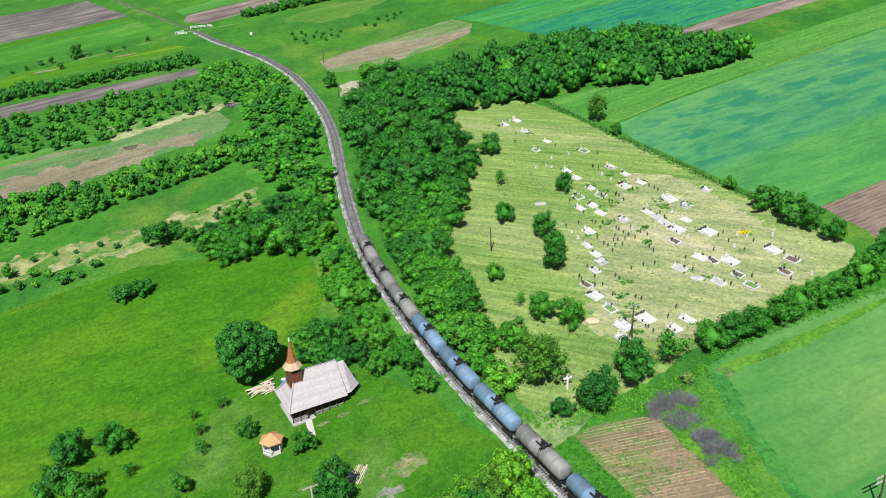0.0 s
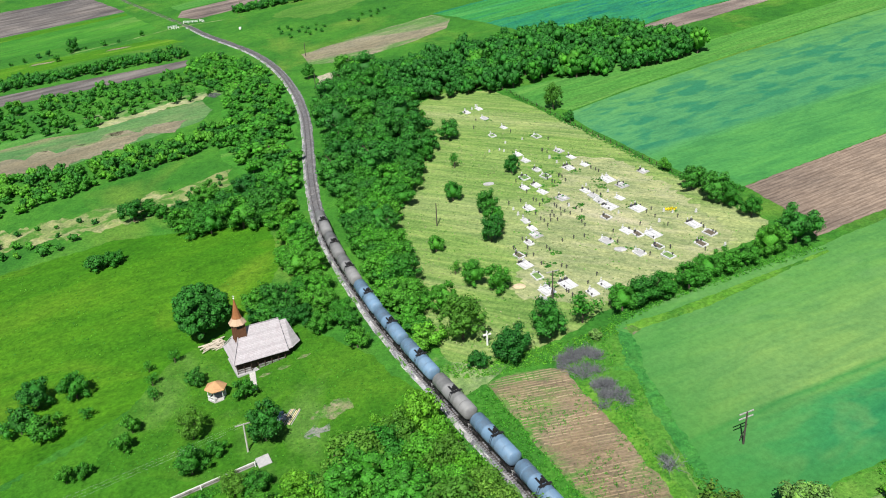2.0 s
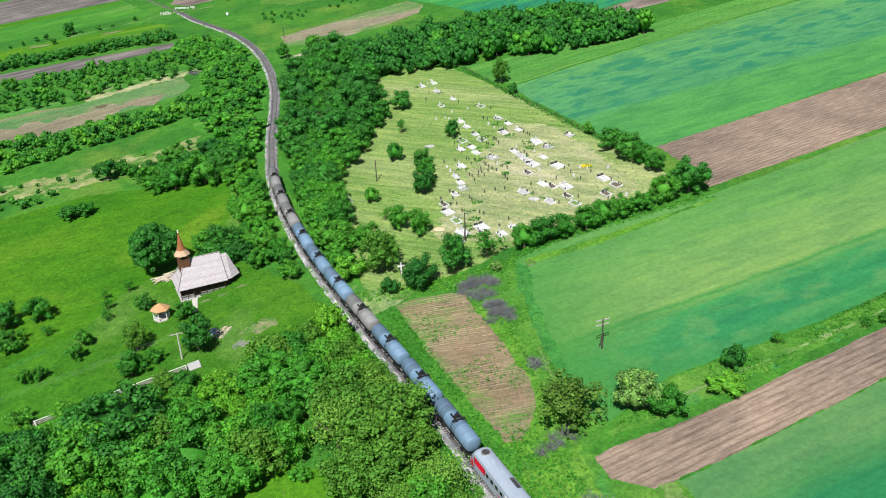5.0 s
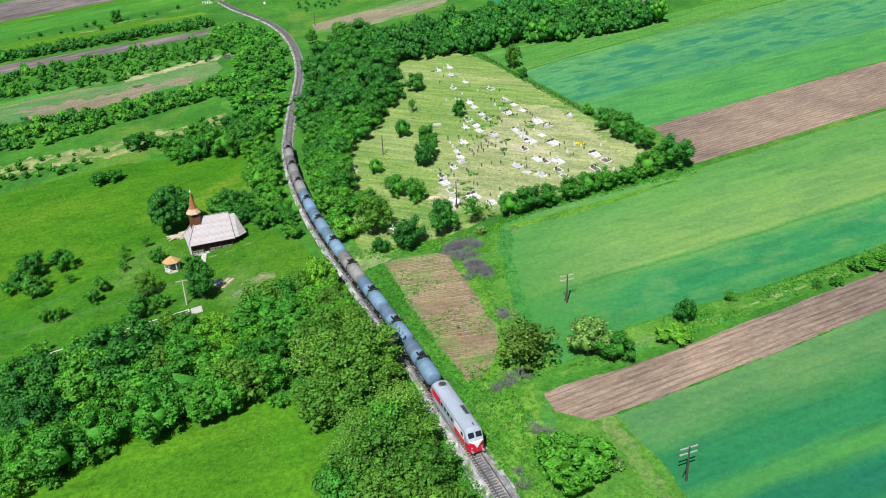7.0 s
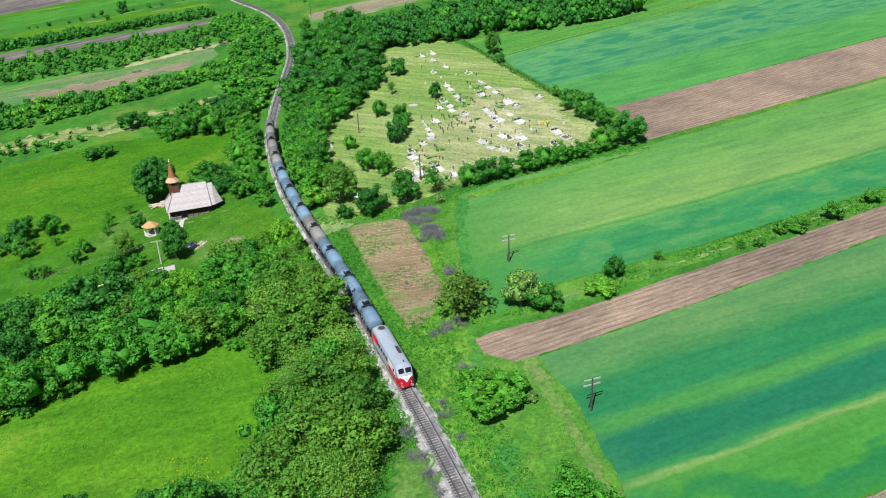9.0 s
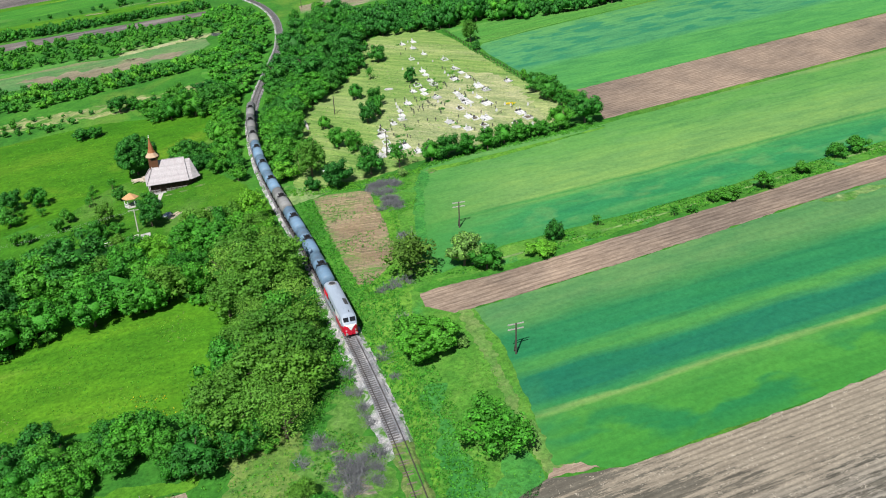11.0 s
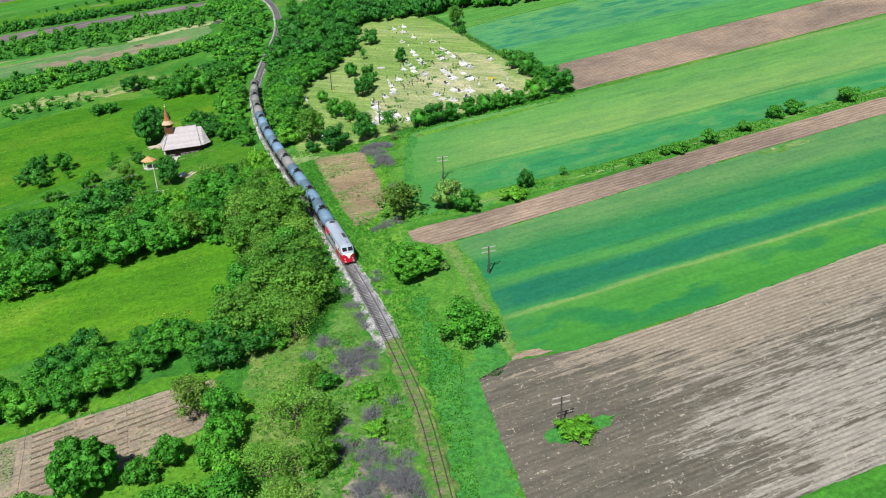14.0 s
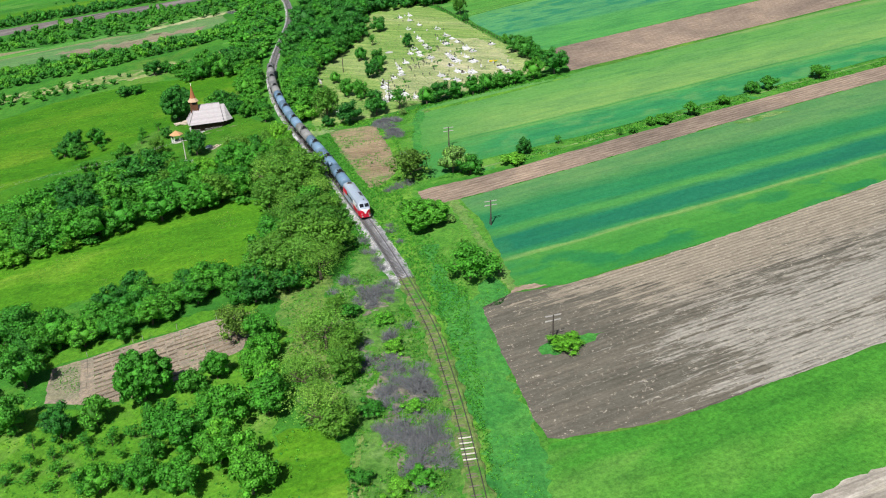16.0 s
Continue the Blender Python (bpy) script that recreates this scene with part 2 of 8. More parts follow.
def leafy(name, dark, mid, light, spread=0.4, through_light=0.28):
    """Leaves: each tree and each leaf a little different, light shining through."""
    m, nt, b = blank(name, 0.55, 0, 0.25)
    oi, geo = nt.nodes.new("ShaderNodeObjectInfo"), nt.nodes.new("ShaderNodeNewGeometry")
    tree = ramp_node(nt, oi.outputs["Random"], [(0.0, dark), (0.5, mid), (1.0, light)])
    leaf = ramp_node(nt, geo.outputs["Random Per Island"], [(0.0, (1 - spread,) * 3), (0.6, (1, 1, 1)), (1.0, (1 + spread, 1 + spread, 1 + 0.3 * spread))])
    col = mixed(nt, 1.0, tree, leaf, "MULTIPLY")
    # Noise in place of finer leaves: its hollows coloured darker, its crests brighter.
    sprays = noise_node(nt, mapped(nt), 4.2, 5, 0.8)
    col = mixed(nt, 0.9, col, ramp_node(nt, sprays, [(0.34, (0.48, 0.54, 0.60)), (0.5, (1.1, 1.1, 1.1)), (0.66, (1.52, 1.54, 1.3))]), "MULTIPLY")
    nt.links.new(col, b.inputs["Base Color"])
    bumped(nt, b, sprays, 0.5, 0.3)
    tr = nt.nodes.new("ShaderNodeBsdfTranslucent")
    nt.links.new(mixed(nt, 1.0, col, (1.3, 1.25, 0.6), "MULTIPLY"), tr.inputs["Color"])
    mx = nt.nodes.new("ShaderNodeMixShader")
    mx.inputs[0].default_value = through_light
    nt.links.new(b.outputs[0], mx.inputs[1])
    nt.links.new(tr.outputs[0], mx.inputs[2])
    nt.links.new(mx.outputs[0], nt.nodes["Material Output"].inputs[0])
    return m


def plain(name, col, rough=0.6, metal=0.0, vary=0.25, scale=2.0, bump=0.0, stretch=(1, 1, 1), spec=0.4, dirt=None, dirt_at=(0.5, 0.75)):
    """Paint, timber, stone or metal with faint patches, stains and relief."""
    m, nt, b = blank(name, rough, metal, spec)
    v = mapped(nt, 0, stretch)
    n = noise_node(nt, v, scale, 6, 0.7)
    c = ramp_node(nt, n, [(0.3, tuple(x * (1 - vary) for x in col)), (0.55, col), (0.8, tuple(min(1, x * (1 + vary)) for x in col))])
    if dirt:
        f = ramp_node(nt, noise_node(nt, v, scale * 0.4, 5, 0.7, 0.6), [(dirt_at[0], (0, 0, 0)), (dirt_at[1], (1, 1, 1))])
        c = mixed(nt, f, c, dirt)
    oi = nt.nodes.new("ShaderNodeObjectInfo")
    o = ramp_node(nt, oi.outputs["Random"], [(0.0, (0.88, 0.88, 0.88)), (1.0, (1.08, 1.08, 1.08))])
    nt.links.new(mixed(nt, 1.0, c, o, "MULTIPLY"), b.inputs["Base Color"])
    if bump:
        bumped(nt, b, n, bump, 0.03)
    return m


ROWDIR = 26.7
MEADOW = earth("meadow_grass", (0.024, 0.122, 0.017), (0.039, 0.162, 0.019), (0.065, 0.212, 0.024), 0.045, 1.5, patch=(0.098, 0.205, 0.030), patch_scale=0.018)
LAWN = earth("lawn_grass", (0.025, 0.116, 0.008), (0.038, 0.145, 0.009), (0.063, 0.177, 0.012), 0.06, 1.6, patch=(0.078, 0.185, 0.030), patch_scale=0.03)
LAWN_SUNNY = earth("sunny_lawn_grass", (0.026, 0.127, 0.008), (0.039, 0.154, 0.010), (0.059, 0.184, 0.012), 0.05, 1.4, patch=(0.085, 0.19, 0.02), patch_scale=0.025)
HAY = earth("sunny_meadow", (0.030, 0.135, 0.006), (0.046, 0.162, 0.007), (0.068, 0.190, 0.009), 0.04, 1.1, -20, (0.5, 1, 1), patch=(0.100, 0.204, 0.014), patch_scale=0.03)
HAY_BRIGHT = earth("flowering_meadow", (0.038, 0.148, 0.008), (0.057, 0.183, 0.009), (0.090, 0.218, 0.012), 0.05, 1.1, -22, (0.3, 1, 1), patch=(0.15, 0.265, 0.03), patch_scale=0.05, mottle=0.25)
OLIVEGRASS = earth("olive_rough_grass", (0.088, 0.176, 0.034), (0.130, 0.206, 0.052), (0.19, 0.245, 0.088), 0.15, 1.4, mottle=0.6, patch=(0.06, 0.17, 0.028), patch_scale=0.12, patch_at=(0.52, 0.66))
HAY_DRY = earth("yellowish_meadow", (0.055, 0.170, 0.024), (0.078, 0.192, 0.032), (0.115, 0.218, 0.046), 0.05, 1.1, -22, (0.4, 1, 1), patch=(0.055, 0.175, 0.030), patch_scale=0.03)
MOWN = earth("mown_dry_grass", (0.094, 0.197, 0.042), (0.152, 0.255, 0.066), (0.240, 0.312, 0.104), 0.45, 1.3, 28.7, (0.08, 1.0, 1), patch=(0.30, 0.34, 0.16), patch_scale=0.03, patch_at=(0.5, 0.7), mottle=0.9)
MOWN_PALE = earth("trodden_dry_grass", (0.17, 0.235, 0.095), (0.26, 0.30, 0.145), (0.37, 0.375, 0.225), 0.25, 1.3, 28.7, (0.25, 1.0, 1), patch=(0.40, 0.385, 0.26), patch_scale=0.06, mottle=0.6)
WHEAT = earth("green_wheat", (0.024, 0.185, 0.044), (0.038, 0.220, 0.050), (0.068, 0.264, 0.062), 0.09, 1.0, -ROWDIR, (0.12, 1.2, 1), bump=0.35, patch=(0.016, 0.167, 0.081), patch_scale=0.06, patch_at=(0.52, 0.7))
WHEAT_MOTTLED = earth("mottled_wheat", (0.013, 0.150, 0.094), (0.024, 0.198, 0.081), (0.044, 0.246, 0.075), 0.10, 1.0, -ROWDIR, (0.35, 1.2, 1), bump=0.35, patch=(0.010, 0.141, 0.106), patch_scale=0.13, patch_at=(0.55, 0.62))
STRIP_LIGHT = earth("yellow_wheat", (0.044, 0.185, 0.033), (0.066, 0.218, 0.039), (0.098, 0.246, 0.050), 0.12, 1.0, -ROWDIR, (0.08, 1.4, 1), bump=0.35)
CROP_DARK = banded("striped_wheat", -24, -26, 30, [(0.0, (0.034, 0.188, 0.030)), (0.20, (0.046, 0.208, 0.036)), (0.262, (0.058, 0.217, 0.042)), (0.280, (0.132, 0.250, 0.074)), (0.30, (0.030, 0.186, 0.056)), (0.335, (0.012, 0.130, 0.070)), (0.435, (0.012, 0.135, 0.070)), (0.48, (0.053, 0.215, 0.052)), (0.51, (0.046, 0.206, 0.052)), (0.55, (0.017, 0.157, 0.062)), (0.66, (0.021, 0.164, 0.060)), (0.72, (0.053, 0.188, 0.060)), (0.80, (0.081, 0.202, 0.072)), (1.0, (0.075, 0.196, 0.066))], 2.6, 1.0, 0.16, (0.2, 1, 1), contrast=0.4, headland=(60.0, 74.0, (0.054, 0.190, 0.044)), blotch=(0.014, 0.147, 0.048), blotch_area=((0.0, 0.2), (0.08, 0.9), (0.22, 0.7), (0.28, 0.1), (0.6, 0.3), (0.8, 0.2)))
CROP_POLE = banded("streaked_wheat", -24, 42, 101, [(0.0, (0.037, 0.199, 0.056)), (0.14, (0.024, 0.185, 0.067)), (0.27, (0.039, 0.206, 0.063)), (0.30, (0.087, 0.240, 0.065)), (0.318, (0.043, 0.189, 0.049)), (0.34, (0.126, 0.257, 0.074)), (0.52, (0.116, 0.253, 0.071)), (0.72, (0.084, 0.235, 0.059)), (0.90, (0.076, 0.225, 0.053)), (0.95, (0.128, 0.235, 0.074)), (1.0, (0.057, 0.189, 0.034))], 2.0, 1.0, 0.16, (0.3, 1, 1), contrast=0.5, headland=(70.0, 96.0, (0.048, 0.197, 0.039)), blotch=(0.113, 0.254, 0.079), blotch_area=((0.02, 0.0), (0.10, 0.45), (0.26, 0.35), (0.36, 0.1), (0.6, 0.4), (0.9, 0.3)))
CROP_NE = banded("wavy_wheat", -24, 127, 215, [(0.0, (0.056, 0.230, 0.056)), (0.33, (0.058, 0.228, 0.062)), (0.39, (0.052, 0.214, 0.086)), (0.65, (0.060, 0.226, 0.092)), (0.85, (0.072, 0.236, 0.078)), (1.0, (0.082, 0.243, 0.066))], 3.0, 1.0, 0.16, (0.3, 1, 1), contrast=0.6, blotch=(0.020, 0.158, 0.084))
VERGE = earth("rank_grass", (0.043, 0.166, 0.022), (0.069, 0.215, 0.028), (0.121, 0.263, 0.044), 0.14, 1.6, bump=0.8, depth=0.3, mottle=0.5, patch=(0.034, 0.212, 0.055), patch_scale=0.09, patch_at=(0.58, 0.72))
DRYGRASS = earth("dry_grass", (0.096, 0.194, 0.056), (0.160, 0.255, 0.088), (0.272, 0.326, 0.175), 0.15, 1.4, patch=(0.048, 0.176, 0.025), patch_scale=0.10, patch_at=(0.45, 0.6))
PLOUGH = soil("ploughed_soil", (0.225, 0.175, 0.139), (0.250, 0.198, 0.158), (0.276, 0.222, 0.180), -ROWDIR, 1.9, streak=1.3, long=0.03)
PLOUGH_BIG = streaked_soil("grey_ploughed_soil", -ROWDIR, -72.0, -29.0, 66.0, 94.0)
LITTER = earth("dry_litter", (0.10, 0.10, 0.075), (0.17, 0.16, 0.125), (0.27, 0.25, 0.21), 0.5, 1.6, patch=(0.06, 0.19, 0.022), patch_scale=0.22, patch_at=(0.46, 0.54))
PLOUGH_FAR = soil("far_ploughed_soil", (0.135, 0.115, 0.108), (0.20, 0.168, 0.152), (0.28, 0.238, 0.21), -ROWDIR, 0.3)
PLOUGH_GREY = soil("grey_far_ploughed_soil", (0.118, 0.110, 0.108), (0.158, 0.148, 0.144), (0.205, 0.192, 0.185), -ROWDIR, 0.3)
PLOT = earth("plot_soil", (0.160, 0.122, 0.080), (0.205, 0.160, 0.108), (0.25, 0.202, 0.142), 0.12, 1.6, -10, (0.5, 1, 1), patch=(0.104, 0.202, 0.050), patch_scale=0.10, patch_at=(0.47, 0.64))
PLOTVEG = earth("vegetable_bed_soil", (0.20, 0.166, 0.130), (0.235, 0.198, 0.156), (0.27, 0.232, 0.186), 0.12, 1.8, -30, (0.4, 1, 1), mottle=0.6)
TANFIELD = earth("tan_field", (0.166, 0.150, 0.102), (0.216, 0.200, 0.138), (0.267, 0.250, 0.184), 0.05, 1.0, -25, (0.3, 1, 1), patch=(0.10, 0.20, 0.06), patch_scale=0.05, patch_at=(0.52, 0.64))
FALLOW = earth("grey_green_fallow", (0.06, 0.175, 0.055), (0.095, 0.20, 0.07), (0.165, 0.21, 0.10), 0.05, 1.0, -20, (0.3, 1, 1), patch=(0.225, 0.19, 0.12), patch_scale=0.03, patch_at=(0.5, 0.66))
STRAW = earth("straw_grass", (0.150, 0.215, 0.070), (0.225, 0.262, 0.108), (0.32, 0.33, 0.17), 0.15, 1.4, patch=(0.070, 0.18, 0.030), patch_scale=0.16, patch_at=(0.46, 0.56))
PALETRACK = earth("pale_bare_earth", (0.247, 0.237, 0.180), (0.323, 0.314, 0.237), (0.437, 0.418, 0.342), 0.2, 1.2, patch=(0.096, 0.194, 0.062), patch_scale=0.25)
GRAVEL = earth("grey_gravel_patch", (0.15, 0.18, 0.15), (0.21, 0.225, 0.20), (0.29, 0.29, 0.275), 0.5, 1.8, patch=(0.05, 0.15, 0.025), patch_scale=0.5, patch_at=(0.46, 0.60))
TRODDEN = earth("trodden_lawn", (0.10, 0.17, 0.05), (0.17, 0.19, 0.10), (0.27, 0.25, 0.17), 0.5, 1.6, patch=(0.07, 0.18, 0.03), patch_scale=0.6, patch_at=(0.42, 0.58))
PALESOIL = soil("pale_harrowed_soil", (0.27, 0.25, 0.21), (0.36, 0.335, 0.29), (0.47, 0.44, 0.39), -ROWDIR, 1.0, streak=0.7, long=0.02)
BANKGRASS = earth("bank_grass", (0.051, 0.158, 0.023), (0.082, 0.201, 0.036), (0.135, 0.242, 0.070), 0.22, 1.6, bump=0.8, depth=0.3, mottle=0.6, patch=(0.19, 0.26, 0.10), patch_scale=0.12, patch_at=(0.58, 0.7))
SUNVERGE = earth("sunny_rank_grass", (0.057, 0.196, 0.019), (0.091, 0.248, 0.027), (0.142, 0.300, 0.044), 0.20, 1.5, bump=0.8, depth=0.3, mottle=0.6, patch=(0.036, 0.150, 0.020), patch_scale=0.16, patch_at=(0.52, 0.66))
TEALGRASS = earth("cool_green_grass", (0.025, 0.147, 0.030), (0.041, 0.191, 0.037), (0.069, 0.227, 0.043), 0.14, 1.4, bump=0.7, depth=0.25, mottle=0.45, patch=(0.052, 0.215, 0.035), patch_scale=0.10, patch_at=(0.5, 0.66))
ORCHARDGRASS = earth("orchard_grass", (0.046, 0.165, 0.012), (0.070, 0.205, 0.016), (0.105, 0.242, 0.022), 0.09, 1.5, mottle=0.4, patch=(0.125, 0.23, 0.05), patch_scale=0.08, patch_at=(0.55, 0.7))
OLDBED = earth("fallow_bed_soil", (0.150, 0.155, 0.100), (0.190, 0.185, 0.128), (0.235, 0.220, 0.165), 0.3, 1.8, -30, (0.5, 1, 1), mottle=0.6)
DRYTAN = earth("dry_tan_grass", (0.080, 0.185, 0.041), (0.115, 0.205, 0.055), (0.160, 0.228, 0.081), 0.4, 1.4, patch=(0.070, 0.195, 0.036), patch_scale=0.12, patch_at=(0.42, 0.70))
GRASSFIELD = earth("young_grass", (0.028, 0.150, 0.018), (0.044, 0.190, 0.022), (0.074, 0.233, 0.028), 0.06, 1.5, -ROWDIR, (0.3, 1, 1), patch=(0.100, 0.235, 0.045), patch_scale=0.04, mottle=0.3)
BALLAST = earth("ballast_stone", (0.115, 0.117, 0.133), (0.196, 0.200, 0.221), (0.351, 0.356, 0.381), 0.5, 2.6, bump=1.0, depth=0.12)
SHOULDER = earth("pale_ballast_stone", (0.200, 0.203, 0.217), (0.325, 0.330, 0.348), (0.525, 0.533, 0.549), 0.4, 2.2, bump=1.0, depth=0.15, patch=(0.07, 0.18, 0.03), patch_scale=0.3, patch_at=(0.50, 0.60))
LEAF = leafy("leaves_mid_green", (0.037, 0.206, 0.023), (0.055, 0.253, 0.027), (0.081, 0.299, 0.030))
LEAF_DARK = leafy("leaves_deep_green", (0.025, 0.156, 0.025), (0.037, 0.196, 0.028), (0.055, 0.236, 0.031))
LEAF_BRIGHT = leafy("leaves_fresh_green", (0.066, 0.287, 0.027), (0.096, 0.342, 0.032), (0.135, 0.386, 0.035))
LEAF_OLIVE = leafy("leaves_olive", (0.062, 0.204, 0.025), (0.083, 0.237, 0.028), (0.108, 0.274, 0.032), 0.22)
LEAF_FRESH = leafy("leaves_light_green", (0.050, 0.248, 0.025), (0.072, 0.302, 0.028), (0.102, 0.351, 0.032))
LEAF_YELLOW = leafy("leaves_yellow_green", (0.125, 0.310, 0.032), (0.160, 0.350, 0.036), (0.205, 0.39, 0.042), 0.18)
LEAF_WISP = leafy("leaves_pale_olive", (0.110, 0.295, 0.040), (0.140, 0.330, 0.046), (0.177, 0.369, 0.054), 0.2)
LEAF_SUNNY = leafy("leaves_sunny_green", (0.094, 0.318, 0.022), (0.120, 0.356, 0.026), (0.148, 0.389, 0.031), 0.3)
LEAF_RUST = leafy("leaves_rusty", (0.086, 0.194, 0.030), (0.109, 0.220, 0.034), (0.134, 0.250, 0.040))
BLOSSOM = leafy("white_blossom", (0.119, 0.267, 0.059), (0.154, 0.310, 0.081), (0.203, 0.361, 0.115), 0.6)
YELLOWFLOWER = leafy("yellow_flowers", (0.6, 0.5, 0.02), (0.7, 0.58, 0.03), (0.75, 0.62, 0.04))
BARK = plain("bark", (0.11, 0.085, 0.065), 0.95, 0, 0.4, 6, 0.6)
TWIG = plain("dry_twigs", (0.170, 0.182, 0.196), 0.95, 0, 0.4, 3, spec=0.05)
STEEL = plain("rail_steel", (0.15, 0.135, 0.13), 0.45, 0.7, 0.3, 3)
SLEEPER = plain("old_sleeper", (0.105, 0.102, 0.106), 0.9, 0, 0.3, 4, 0.4)
SLEEPER_TAN = plain("mossy_sleeper", (0.15, 0.145, 0.10), 0.9, 0, 0.3, 4, 0.3)
SLEEPER_PALE = plain("pale_sleeper", (0.55, 0.53, 0.48), 0.9, 0, 0.2, 4, 0.3)
TANK = plain("blue_grey_tank_paint", (0.135, 0.23, 0.345), 0.5, 0.0, 0.12, 0.8, 0, (1, 1, 1), 0.4, (0.11, 0.13, 0.15))
TANK_GREY = plain("grey_tank_paint", (0.20, 0.205, 0.21), 0.55, 0.0, 0.15, 0.8, 0, (1, 1, 1), 0.4, (0.11, 0.11, 0.11))
BLACK = plain("black_iron", (0.022, 0.022, 0.024), 0.6, 0.3, 0.4, 3)
LOCO_GREY = plain("pale_grey_loco_roof", (0.30, 0.36, 0.45), 0.4, 0.0, 0.10, 0.7, 0, (0.35, 1, 1), 0.5, (0.25, 0.28, 0.34), (0.45, 0.8))
LOCO_WHITE = plain("white_loco_paint", (0.72, 0.74, 0.78), 0.35, 0.0, 0.06, 1.0)
LOCO_BLUE = plain("blue_grey_loco_side", (0.33, 0.40, 0.50), 0.4, 0.0, 0.1, 1.0)
RED = plain("red_loco_paint", (0.52, 0.010, 0.035), 0.35, 0.0, 0.1, 1.0)
SOOT = plain("soot", (0.05, 0.05, 0.055), 0.8, 0, 0.4, 2)
SILVER = plain("bright_metal", (0.6, 0.6, 0.6), 0.35, 0.6, 0.1, 3)
GLASS, _nt, _b = blank("dark_window_glass", 0.06, 0, 0.6)
_b.inputs["Base Color"].default_value = (0.012, 0.014, 0.017, 1)
SHINGLE = plain("weathered_shingles", (0.43, 0.405, 0.435), 0.75, 0, 0.22, 3.0, 0.5, (1, 1, 1), 0.3, (0.36, 0.315, 0.34), (0.48, 0.75))
SHINGLE_NEW = plain("tan_shingles", (0.50, 0.36, 0.25), 0.85, 0, 0.2, 3.0, 0.5, (1, 1, 1), 0.2)
COPPER = plain("brown_spire_shingles", (0.30, 0.12, 0.045), 0.7, 0, 0.25, 3.0, 0.5)
TIMBER = plain("dark_church_timber", (0.05, 0.03, 0.022), 0.85, 0, 0.35, 2.0, 0.5, (1, 1, 6))
TIMBER_GREY = plain("grey_timber", (0.30, 0.29, 0.29), 0.85, 0, 0.3, 3, 0.4)
PALEWOOD = plain("fresh_cut_wood", (0.62, 0.50, 0.34), 0.8, 0, 0.25, 3, 0.3)
WHITE = plain("white_paint", (0.78, 0.79, 0.80), 0.6, 0, 0.08, 2)
MARBLE = plain("white_grave_stone", (0.62, 0.63, 0.645), 0.6, 0, 0.18, 1.5, 0, (1, 1, 1), 0.3, (0.36, 0.37, 0.385), (0.42, 0.70))
GREYSTONE = plain("grey_grave_stone", (0.40, 0.40, 0.41), 0.6, 0, 0.2, 2)
DARKSTONE = plain("dark_grave_stone", (0.06, 0.06, 0.065), 0.4, 0, 0.3, 2)
GRAVESOIL = plain("grave_earth", (0.12, 0.10, 0.07), 0.95, 0, 0.4, 4, 0.5)
CONCRETE = plain("worn_concrete", (0.46, 0.45, 0.43), 0.9, 0, 0.2, 1.5, 0.3)
BLUE = plain("blue_plastic", (0.03, 0.15, 0.5), 0.4)


# ---- making things ----
def G(u, v, h=0.0):
    """A place h metres over the slope at the plan's (u, v)."""
    p = SLOPE @ Vector((u, v, 0))
    return Vector((p.x, p.y, p.z + h))


def mesh_of(name, verts, faces, mat, smooth=False):
    me = bpy.data.meshes.new(name)
    me.from_pydata([tuple(p) for p in verts], [], [tuple(q) for q in faces])
    me.materials.append(mat)
    if smooth:
        me.shade_smooth()
    me.update()
    return me


def part(name, bm, mat, parent=None, label="", smooth=False):
    me = bpy.data.meshes.new(name)
    bmesh.ops.recalc_face_normals(bm, faces=bm.faces)
    bm.to_mesh(me)
    bm.free()
    me.materials.append(mat)
    if smooth:
        me.shade_smooth()
    ob = new(name, me)
    ob.parent = parent
    if label:
        ob["label"] = label
    return ob


def thing(name, label, category, group="", kind=""):
    ob = new(name)
    ob.empty_display_size = 0.5
    return tagged(ob, label, category, group, kind)


def box(bm, sx, sy, sz, m=Matrix(), bevel=0.0):
    """A box standing on its base centre."""
    r = bmesh.ops.create_cube(bm, size=1, matrix=m @ Matrix.Translation((0, 0, sz / 2)) @ Matrix.Diagonal((sx, sy, sz, 1)))
    if bevel:
        vs = set(r["verts"])
        bmesh.ops.bevel(bm, geom=[e for e in bm.edges if e.verts[0] in vs and e.verts[1] in vs], offset=bevel, segments=1, affect="EDGES", profile=0.5)
    return bm


def rod(bm, a, b, r0, r1=None, n=6):
    a, b = Vector(a), Vector(b)
    d = b - a
    m = Matrix.Translation((a + b) / 2) @ d.to_track_quat("Z", "Y").to_matrix().to_4x4()
    bmesh.ops.create_cone(bm, cap_ends=True, segments=n, radius1=r0, radius2=r0 if r1 is None else r1, depth=d.length, matrix=m)
    return bm


def loft(bm, rings):
    """Joins rings of equal count, closed at both ends."""
    vs = [[bm.verts.new(p) for p in ring] for ring in rings]
    for a, b in zip(vs, vs[1:]):
        for i in range(len(a)):
            j = (i + 1) % len(a)
            bm.faces.new((a[i], a[j], b[j], b[i]))
    bm.faces.new(vs[0][::-1])
    bm.faces.new(vs[-1])
    return bm


def inside(p, poly):
    x, y, c = p[0], p[1], False
    for (x0, y0), (x1, y1) in zip(poly, poly[1:] + poly[:1]):
        if (y0 > y) != (y1 > y) and x < (x1 - x0) * (y - y0) / (y1 - y0) + x0:
            c = not c
    return c


